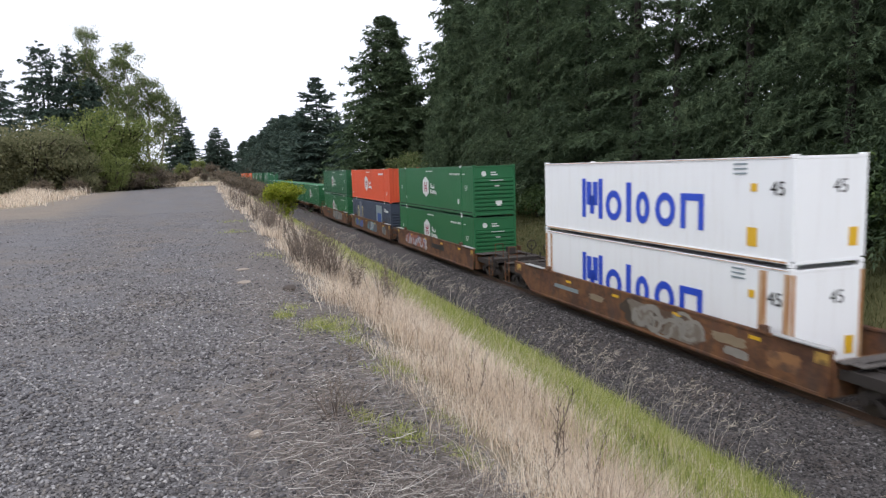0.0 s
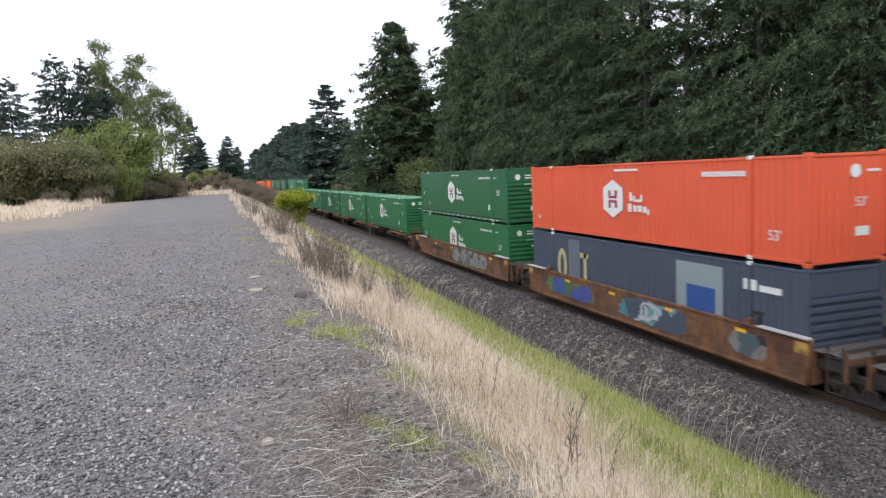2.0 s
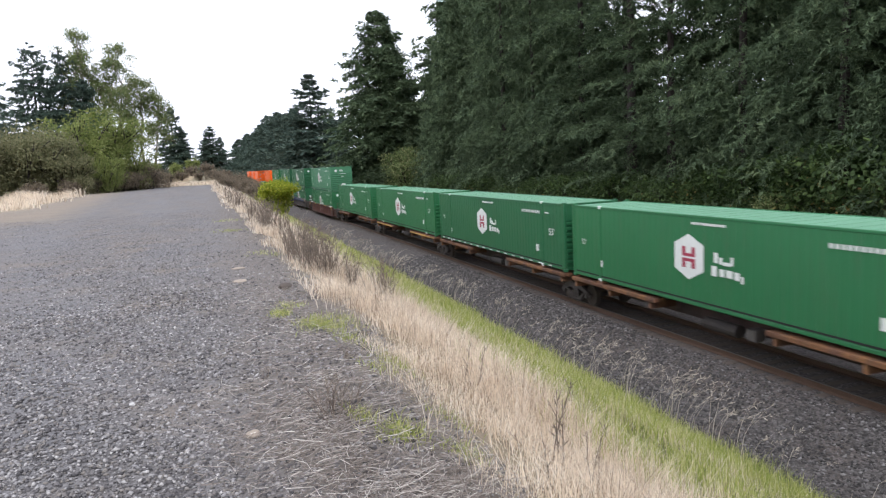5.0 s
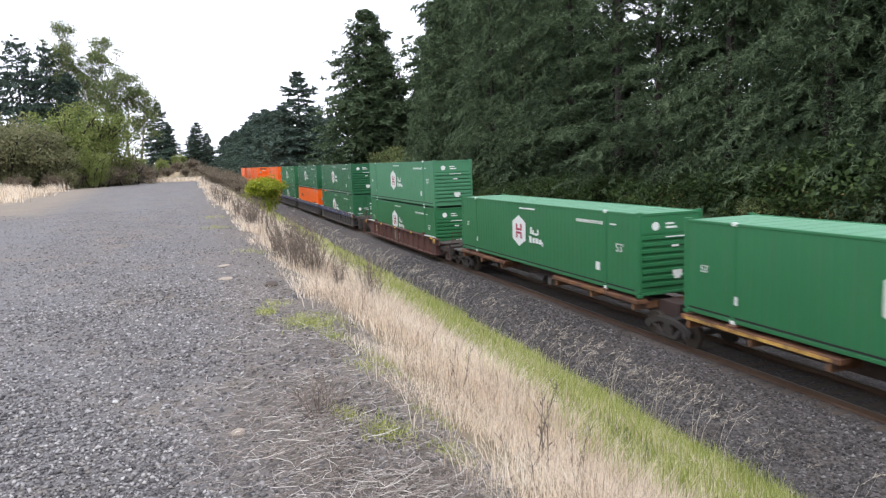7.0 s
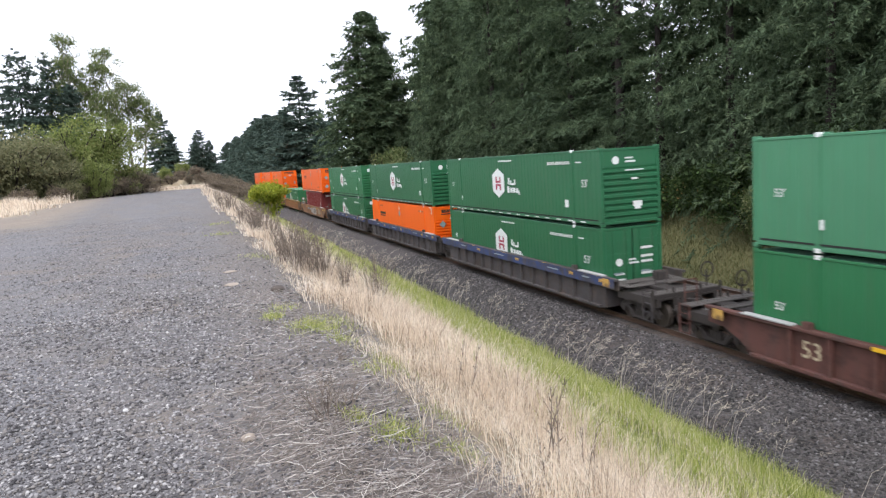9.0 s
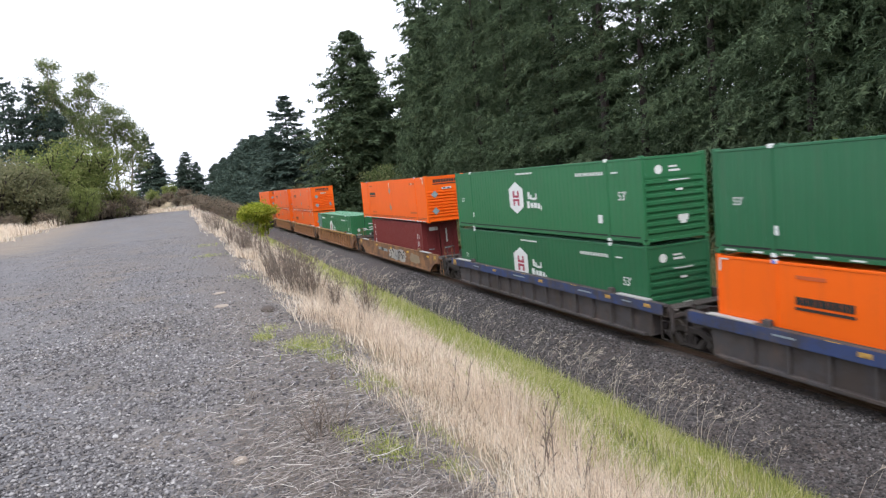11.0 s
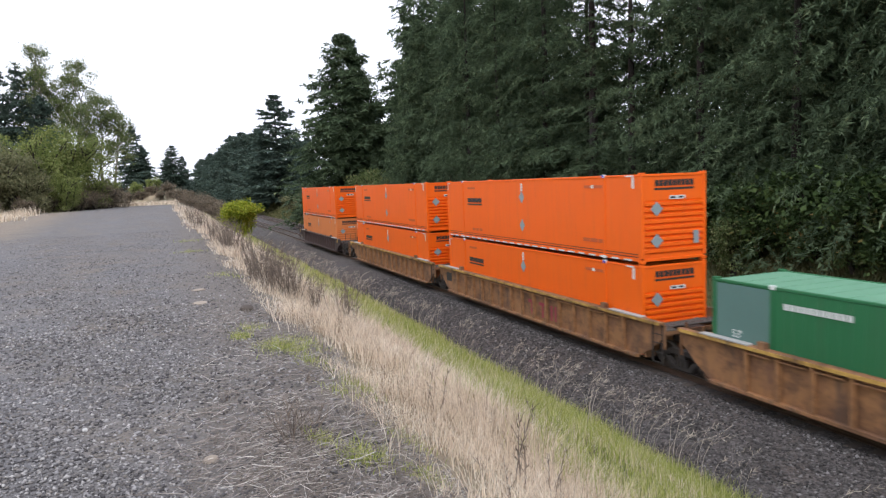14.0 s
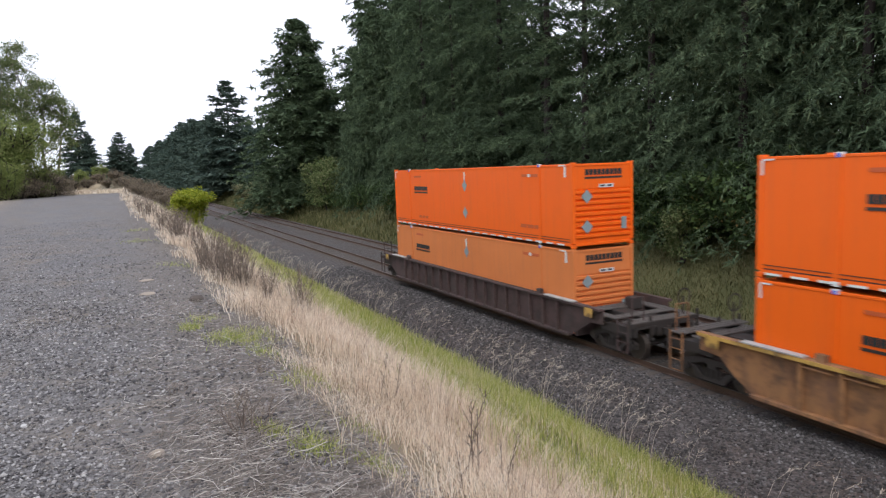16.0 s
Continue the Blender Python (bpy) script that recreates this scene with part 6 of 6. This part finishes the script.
def dry_grass():
    rng = np.random.default_rng(41)
    X, Y, H, W = [], [], [], []
    for x0, x1, y0, y1, n, h, w in ((1.15, 6.5, 1.5, 7, 52000, 0.5, 0.0055), (1.1, 6.5, 7, 14, 42000, 0.5, 0.008), (0.95, 6.0, 14, 30, 38000, 0.52, 0.013), (0.5, 5.2, 30, 62, 19000, 0.55, 0.025), (0.2, 5.2, 62, 125, 13000, 0.6, 0.05)):
        x, y = scatter(rng, x0, x1, y0, y1, n)
        edge = x0 + 0.35 + 0.3 * np.sin(y * 1.9) + 0.2 * np.sin(y * 4.7 + 1)
        k = patchy(x, y, rng, 0.12) & (rng.random(n) < smooth(-0.35, 0.5, x - edge) + 0.04) & (rng.random(n) < smooth(4.2, 2.6, x + 0.4 * np.sin(y * 1.1) + 0.3 * np.sin(y * 2.7)) + 0.12 + 0.16 * (np.sin(y * 0.83 + x * 1.4) > 0.1))
        x, y = x[k], y[k]
        X.append(x), Y.append(y)
        near = smooth(-0.2, 1.3, x - edge[k])
        H.append(h * rng.uniform(0.45, 1.25, len(x)) * (0.45 + 0.55 * near) * (0.8 + 0.3 * np.sin(x * 1.9 + y * 1.3)) * (0.42 + 0.58 * smooth(4.2, 2.6, x)))
        W.append(np.full(len(x), w) * rng.uniform(0.6, 1.4, len(x)))
    x, y = scatter(rng, 1.3, 4.2, -3.0, 1.5, 16000)
    k = patchy(x, y, rng, 0.12) & (rng.random(len(x)) < smooth(1.3, 2.1, x) * smooth(4.4, 3.0, x))
    x, y = x[k], y[k]
    X.append(x), Y.append(y), H.append(0.5 * rng.uniform(0.4, 1.2, len(x))), W.append(0.0055 * rng.uniform(0.6, 1.4, len(x)))
    x, y, h, w = (np.concatenate(q) for q in (X, Y, H, W))
    blades("dry_grass", x, y, h, w, 0.85, M["dry"], rng, "tall bleached dry grass covering the upper bank")


def green_grass():
    rng = np.random.default_rng(42)
    X, Y, H, W = [], [], [], []
    for y0, y1, n, h, w in ((3, 13, 42000, 0.36, 0.009), (13, 30, 34000, 0.4, 0.014), (30, 62, 22000, 0.42, 0.028), (62, 130, 16000, 0.45, 0.06)):
        x, y = scatter(rng, 2.4, 10.5, y0, y1, n)
        sway = 0.4 * np.sin(y * 1.1) + 0.3 * np.sin(y * 2.7) + 0.35 * np.sin(y * 0.47 + 1)
        k = (rng.random(n) < smooth(2.4, 3.9, x + sway) - 0.35 * (np.sin(x * 1.6 + y * 0.9) * np.sin(y * 0.7 - x * 0.8) > 0.35)) & (rng.random(n) < smooth(10.45, 9.8, x + 0.2 * np.sin(y * 2.3))) & patchy(x, y, rng, 0.02)
        x, y = x[k], y[k]
        X.append(x), Y.append(y)
        H.append(h * rng.uniform(0.35, 1.3, len(x)) * (0.8 + 0.45 * np.sin(x * 2.1 + y * 1.3) * np.sin(y * 0.8 - x)))
        W.append(np.full(len(x), w) * rng.uniform(0.6, 1.4, len(x)))
    x, y, h, w = (np.concatenate(q) for q in (X, Y, H, W))
    blades("green_grass", x, y, h, w, 0.6, M["green_grass"], rng, "fresh green grass along the foot of the bank")


def other_grass():
    rng = np.random.default_rng(43)
    x, y = scatter(rng, 22.6, 28.5, 12, 60, 42000)
    blades("slope_grass", x, y, rng.uniform(0.12, 0.4, len(x)), rng.uniform(0.015, 0.04, len(x)), 1.3, M["slope_grass"], rng, "rough olive and tan grass on the far slope")
    x, y = scatter(rng, 22.4, 29, 60, 200, 26000)
    blades("slope_grass", x, y, rng.uniform(0.3, 0.8, len(x)), rng.uniform(0.05, 0.12, len(x)), 0.6, M["slope_grass"], rng, "rough pale grass further along the far slope")
    x, y = scatter(rng, -32, -8.5, 42, 88, 30000)
    k = (x + 0.07 * (y - 50) + 0.8 * np.sin(y * 0.5) + rng.normal(0, 0.5, len(x)) < -10.9) & (y + 1.5 * np.sin(x * 0.9) + rng.normal(0, 1.0, len(x)) > 47)
    x, y = x[k], y[k]
    blades("lot_side_grass", x, y, rng.uniform(0.3, 1.15, len(x)) * (0.75 + 0.35 * np.sin(x * 1.3 + y * 0.4)), rng.uniform(0.02, 0.05, len(x)), 0.6, M["dry"], rng, "pale dry grass beside the gravel lot")
    x, y = scatter(rng, -22, 1.5, 104, 124, 4500)
    blades("lot_end_grass", x, y, rng.uniform(0.2, 0.7, len(x)), rng.uniform(0.05, 0.1, len(x)), 0.5, M["dry"], rng, "bleached grass strip at the end of the lot")
    # brown weeds along the lot's edge, further off
    x, y = scatter(rng, 0.7, 5.0, 24, 100, 3000)
    k = patchy(x * 0.8, y * 0.35, rng, 0.8) & (rng.random(len(x)) < smooth(5.2, 1.5, x))
    x, y = x[k], y[k]
    blades("edge_weeds", x, y, rng.uniform(0.3, 0.9, len(x)), 0.010 + 0.0005 * y, 0.35, M["weed"], rng, "brown dead weeds along the top of the bank")
    # sprigs of green among the stones
    X, Y = [], []
    for cx, cy, r, n in ((0.62, 7.63, 0.10, 320), (0.98, 6.95, 0.24, 900), (1.3, 7.4, 0.2, 300), (1.45, 5.8, 0.2, 260), (1.5, 4.6, 0.16, 220), (1.15, 6.4, 0.14, 150), (0.80, 8.1, 0.16, 160), (0.78, 4.25, 0.07, 160), (0.98, 3.98, 0.15, 480), (1.32, 3.75, 0.12, 260), (0.9, 13.5, 0.3, 200), (0.45, 19.5, 0.4, 260), (0.55, 24.0, 0.5, 260), (1.2, 5.4, 0.12, 90)):
        X.append(rng.normal(cx, r * 0.55, n)), Y.append(rng.normal(cy, r * 0.75, n))
    x, y = np.concatenate(X), np.concatenate(Y)
    blades("grass_tufts", x, y, rng.uniform(0.04, 0.13, len(x)), rng.uniform(0.004, 0.008, len(x)), 0.9, M["green_grass"], rng, "small green grass tufts in the gravel")


dry_grass()
green_grass()
other_grass()


def stones(name, x, y, r, material, rng, label, z=None, lift=0.25):
    n = len(x)
    octa = np.array([[1, 0, 0], [-1, 0, 0], [0, 1, 0], [0, -1, 0], [0, 0, 1], [0, 0, -1]], float)
    tri = np.array([[0, 2, 4], [2, 1, 4], [1, 3, 4], [3, 0, 4], [2, 0, 5], [1, 2, 5], [3, 1, 5], [0, 3, 5]])
    v = octa[None] + rng.normal(0, 0.22, (n, 6, 3))
    v *= np.stack([rng.uniform(0.75, 1.3, n), rng.uniform(0.75, 1.3, n), rng.uniform(0.5, 0.85, n)], 1)[:, None] * r[:, None, None]
    a = rng.uniform(0, 6.283, n)
    ca, sa = np.cos(a)[:, None], np.sin(a)[:, None]
    v = np.stack([v[..., 0] * ca - v[..., 1] * sa, v[..., 0] * sa + v[..., 1] * ca, v[..., 2]], -1)
    zz = (height(x, y) if z is None else z) + r * lift
    v += np.stack([x, y, zz], 1)[:, None]
    f = (np.arange(n)[:, None, None] * 6 + tri[None]).reshape(-1, 3)
    return tagged(new(name, fast_mesh(name, v.reshape(-1, 3), f, material)), label, "gravel", kind="stuff")


def gravel():
    rng = np.random.default_rng(44)
    X, Y, R = [], [], []
    for y0, y1, n, r0, r1 in ((1.8, 4.5, 26000, 0.005, 0.018), (4.5, 8.5, 20000, 0.007, 0.02), (8.5, 32.0, 34000, 0.008, 0.021)):
        y = y0 + (y1 - y0) * rng.random(n) ** (1.0 if y1 < 20 else 2.0)
        x = rng.uniform(0, 1, n) * (1.7 + 0.36 * y) - 0.34 * y - 0.15
        x = np.minimum(x, 2.2)
        k = (x < 1.5 + 0.3 * np.sin(y * 2)) & (rng.random(n) < 1 - 0.5 * smooth(-0.3, 0.5, x + 0.3 * np.sin(y * 1.7))) & (rng.random(n) < 1 - 0.5 * smooth(-0.7, -2.4, x + 0.12 * (y - 4)) * smooth(4.5, 10.0, y))
        X.append(x[k]), Y.append(y[k]), R.append(r0 + (r1 - r0) * rng.random(k.sum()) ** 2.2)
    x, y = scatter(rng, -4.5, 1.3, -3.0, 5.0, 16000)
    k = (y < 1.8) | (x < -0.34 * y - 0.15)
    X.append(x[k]), Y.append(y[k]), R.append(0.005 + 0.013 * rng.random(k.sum()) ** 2.2)
    x, y, r = (np.concatenate(q) for q in (X, Y, R))
    stones("gravel", x, y, r, M["pebble"], rng, "loose grey crushed gravel of the lot")
    n = 32000
    y = rng.uniform(0, 1, n) ** 1.4 * 38 + 6
    x = rng.uniform(9.9, 13.9, n)
    z = np.interp(x, [9.7, 10.1, 11.6, 12.8, 13.3, 14], [-5.3, -4.97, -4.93, -4.74, -4.69, -4.69])
    stones("ballast_stones", x, y, rng.uniform(0.018, 0.042, n) * (1 + y / 60), M["ballast_stone"], rng, "dark angular ballast stones beside the rail", z, 0.3)


gravel()


def litter():
    """Fallen stalks and twigs on the lot's edge."""
    rng = np.random.default_rng(45)
    P = []
    for x0, x1, y0, y1, n in ((-0.25, 1.5, 2.2, 5.2, 4400), (0.0, 1.5, 5.2, 9.5, 2600), (0.35, 1.3, 2.4, 3.4, 2100), (-0.1, 0.7, 3.4, 4.6, 1000), (0.1, 1.2, 9.5, 18, 260)):
        x, y = scatter(rng, x0, x1, y0, y1, n)
        k = rng.random(n) < smooth(x0 - 0.2, x0 + 0.9, x)
        P.append(np.stack([x[k], y[k]], 1))
    p = np.concatenate(P)
    n = len(p)
    a = rng.normal(-0.4, 1.5, n)
    ln = rng.uniform(0.04, 0.24, n) * rng.uniform(0.4, 1, n)
    wd = rng.uniform(0.0006, 0.002, n)
    d = np.stack([np.cos(a), np.sin(a)], 1)
    s = np.stack([-d[:, 1], d[:, 0]], 1) * wd[:, None]
    z = height(p[:, 0], p[:, 1]) + rng.uniform(0.006, 0.03, n)
    rise = ln * rng.uniform(-0.02, 0.35, n)
    bend = rng.normal(0, 0.24, n) * ln
    q0, q2 = p, p + d * ln[:, None]
    q1 = (q0 + q2) / 2 + s / wd[:, None] * bend[:, None]
    rows = []
    for q, zz in ((q0, z), (q1, z + rise * 0.4), (q2, z + rise)):
        rows += [np.column_stack([q - s, zz]), np.column_stack([q + s, zz]), np.column_stack([q, zz + wd * 1.6])]
    v = np.stack(rows, 1).reshape(-1, 3)
    quad = []
    for k in (0, 3):
        quad += [[k, k + 1, k + 4, k + 3], [k + 1, k + 2, k + 5, k + 4], [k + 2, k, k + 3, k + 5]]
    f = (np.arange(n)[:, None, None] * 9 + np.array(quad)[None]).reshape(-1, 4)
    tagged(new("straw_litter", fast_mesh("straw_litter", v, f, M["straw"])), "bleached fallen stalks and twigs on the gravel", "plant litter", kind="stuff")


litter()


def plumes():
    """Arching stalks with pale seed heads at the foot of the bank."""
    rng = np.random.default_rng(46)
    n = 820
    y = 4 + rng.random(n) ** 1.5 * 55
    x = rng.normal(9.0, 1.0, n)
    k = np.sin(y * 1.3) + np.sin(y * 0.41 + 2) + rng.normal(0, 0.6, n) > 0.0
    x, y = np.clip(x[k], 6.5, 10.5), y[k]
    n = len(x)
    h = rng.uniform(0.6, 1.2, n)
    a = rng.normal(-0.2, 0.6, n)
    z = height(x, y) - 0.03
    base = np.stack([x, y, z], 1)
    d = np.stack([np.cos(a), np.sin(a), np.zeros(n)], 1)
    seg = [base]
    for t, l in ((0.55, 0.14), (0.9, 0.42), (1.0, 0.8)):
        seg.append(base + d * (h * l * rng.uniform(0.7, 1.2, n))[:, None] + np.array([0, 0, 1.0]) * (h * t)[:, None])
    wd = (0.005 + 0.0004 * y)
    s = np.stack([-np.sin(a), np.cos(a), np.zeros(n)], 1)
    v, f = [], []
    st = np.stack([q + sg * s * wd[:, None] * (1 - 0.25 * i) for i, q in enumerate(seg) for sg in (-0.5, 0.5)], 1).reshape(-1, 3)
    ff = (np.arange(n)[:, None, None] * 8 + np.array([[0, 1, 3, 2], [2, 3, 5, 4], [4, 5, 7, 6]])[None]).reshape(-1, 4)
    per = 9
    t = rng.random((n, per, 1))
    pb = (seg[2][:, None] * (1 - t) + seg[3][:, None] * t).reshape(-1, 3)
    dirs = np.repeat(d, per, 0) * 0.8 + rng.normal(0, 0.45, (n * per, 3)) + np.array([0, 0, 0.25])
    ln = np.repeat(0.10 + 0.001 * y, per) * rng.uniform(0.6, 1.4, n * per)
    kv, kf = kites(pb, dirs, ln, ln * 0.1, np.full(n * per, 0.05), rng)
    me = fast_mesh("plume_grass", np.concatenate([st, kv]), np.concatenate([ff, kf + len(st)]), M["plume"])
    tagged(new("plume_grass", me), "arching grass stalks with pale seed heads", "grass", kind="stuff")


plumes()


def dead_weed(seed, h, stems, label, leafy=10):
    r_ = random.Random(seed)
    t = tagged(new("dead_weed"), label, "dead weed", "dead weeds on the bank")
    s, pts, dirs = Shape(), [], []
    for _ in range(stems):
        p = Vector((r_.gauss(0, 0.09), r_.gauss(0, 0.09), -0.05))
        d = Vector((r_.gauss(0, 0.16), r_.gauss(0, 0.16), 1)).normalized()
        hh = h * r_.uniform(0.6, 1.05)
        steps = 5
        for i in range(steps):
            q = p + d * (hh / steps)
            s.tube(p, q, 0.007 * (1.1 - i / steps), 0.007 * (1.1 - (i + 1) / steps) + 0.0008, 4)
            if i >= 1:
                for _ in range(2):
                    e = (d + Vector((r_.gauss(0, 0.45), r_.gauss(0, 0.45), 0.3))).normalized()
                    q2 = q + e * r_.uniform(0.08, 0.22) * h
                    s.tube(q, q2, 0.003, 0.0015, 3)
                    if leafy:
                        for _ in range(leafy):
                            k = r_.random()
                            pts.append(q * (1 - k) + q2 * k)
                            dirs.append(e + Vector((r_.gauss(0, 0.5), r_.gauss(0, 0.5), r_.gauss(0, 0.5))))
            p, d = q, (d + Vector((r_.gauss(0, 0.07), r_.gauss(0, 0.07), 0))).normalized()
    part("stalk_tangle", s, M["weed"], t, "brittle brown stalks")
    if leafy:
        rng = np.random.default_rng(seed)
        n = len(pts)
        v, f = kites(np.array([tuple(p) for p in pts]), np.array([tuple(p) for p in dirs]), np.full(n, 0.042) * rng.uniform(0.5, 1.4, n), np.full(n, 0.009), np.full(n, 0.1), rng)
        part("seed_head", fast_mesh("seed_head", v, f, M["weed"]), None, t, "dark dry seed heads")
    return t


w1 = dead_weed(51, 1.0, 20, "dark brown dead weed stalks at the top of the bank", 7)
copies(w1, [(1.45, 12.0, 0.75), (1.62, 12.5, 0.85), (1.8, 11.8, 0.75), (1.5, 13.2, 0.85), (1.75, 13.6, 0.9), (1.55, 14.4, 0.85), (1.95, 12.4, 0.8), (1.9, 13.2, 0.85), (1.4, 12.7, 0.7), (2.1, 11.3, 0.65), (2.75, 11.4, 0.8), (2.95, 12.2, 0.85), (2.6, 13.0, 0.7), (1.4, 20.4, 0.9), (1.6, 21.3, 1.0), (1.5, 22.4, 0.95), (1.75, 23.4, 1.0), (1.35, 24.6, 0.9), (2.0, 21.8, 0.9), (1.1, 33.0, 0.9), (1.4, 35.0, 1.1), (1.0, 38.0, 1.0), (1.9, 29.0, 0.9)])
w2 = dead_weed(52, 0.62, 3, "thin dead weed with a feathery brown top in the dry grass", 2)
copies(w2, [(2.32, 4.5, 1.12), (2.5, 4.25, 0.85), (2.15, 5.9, 0.8), (1.75, 3.5, 0.7)])


def twig_bush(seed, h):
    r_ = random.Random(seed)
    t = tagged(new("bare_twig_bush"), "small leafless grey-brown twig bush in the gravel", "dead shrub", "twig bushes in the gravel")
    s, tips = Shape(), []
    for _ in range(9):
        d = Vector((r_.gauss(0, 0.45), r_.gauss(0, 0.45), 1)).normalized()
        branching(s, Vector((0, 0, -0.03)), d, h * 0.42, 0.007, 3, r_, 0.42, tips, 3)
    part("twig_tangle", s, M["weed"], t)
    return t


tb = twig_bush(61, 0.4)
copies(tb, [(0.62, 4.2, 0.85), (0.7, 4.4, 0.45), (0.3, 5.3, 0.35), (0.95, 5.6, 0.4)])


def loose_stone(x, y, r, seed, mat, label):
    bm = bmesh.new()
    bmesh.ops.create_icosphere(bm, subdivisions=2, radius=r)
    r_ = random.Random(seed)
    for v in bm.verts:
        v.co *= 1 + 0.22 * noise.noise(v.co / r * 1.3 + Vector((seed, 0, 0)))
        v.co.z *= 0.55 if r < 0.1 else 0.16
        v.co.x *= 1.25
    me = bpy.data.meshes.new("stone")
    bm.to_mesh(me)
    bm.free()
    me.materials.append(mat)
    ob = tagged(new("stone", me), label, "stone", "loose stones on the lot")
    ob.matrix_basis = pose(x, y, float(height(x, y)) + r * (0.3 if r < 0.1 else 0.06), 0, 0, r_.uniform(0, 360))


# the two broad discs stand in for irregular pale smears on the gravel
for i, (x, y, r, m, lab) in enumerate(((0.12, 4.19, 0.042, M["tan_stone"], "flat tan stone lying on grey gravel"), (-0.72, 3.45, 0.04, M["tan_stone"], "small reddish-tan stone on grey gravel"), (-0.65, 5.16, 0.025, M["plume_stone"], "pale whitish stone on grey gravel"), (0.31, 10.41, 0.11, M["tan_stone"], "broad flat disc standing in for a pale smear on the gravel"), (0.35, 11.9, 0.105, M["tan_stone"], "broad flat disc standing in for a pale smear on the gravel"), (0.86, 9.35, 0.09, M["tie"], "dark rough clod at the lot's edge"))):
    loose_stone(x, y, r, i + 1, m, lab)


def motions():
    for ob, y, x, z in MOVING:
        walk(ob, [(0.0, pose(TRACK_X + x, y, RAIL_Z + z)), (16.0, pose(TRACK_X + x, y - SPEED * 16.0, RAIL_Z + z))])


motions()
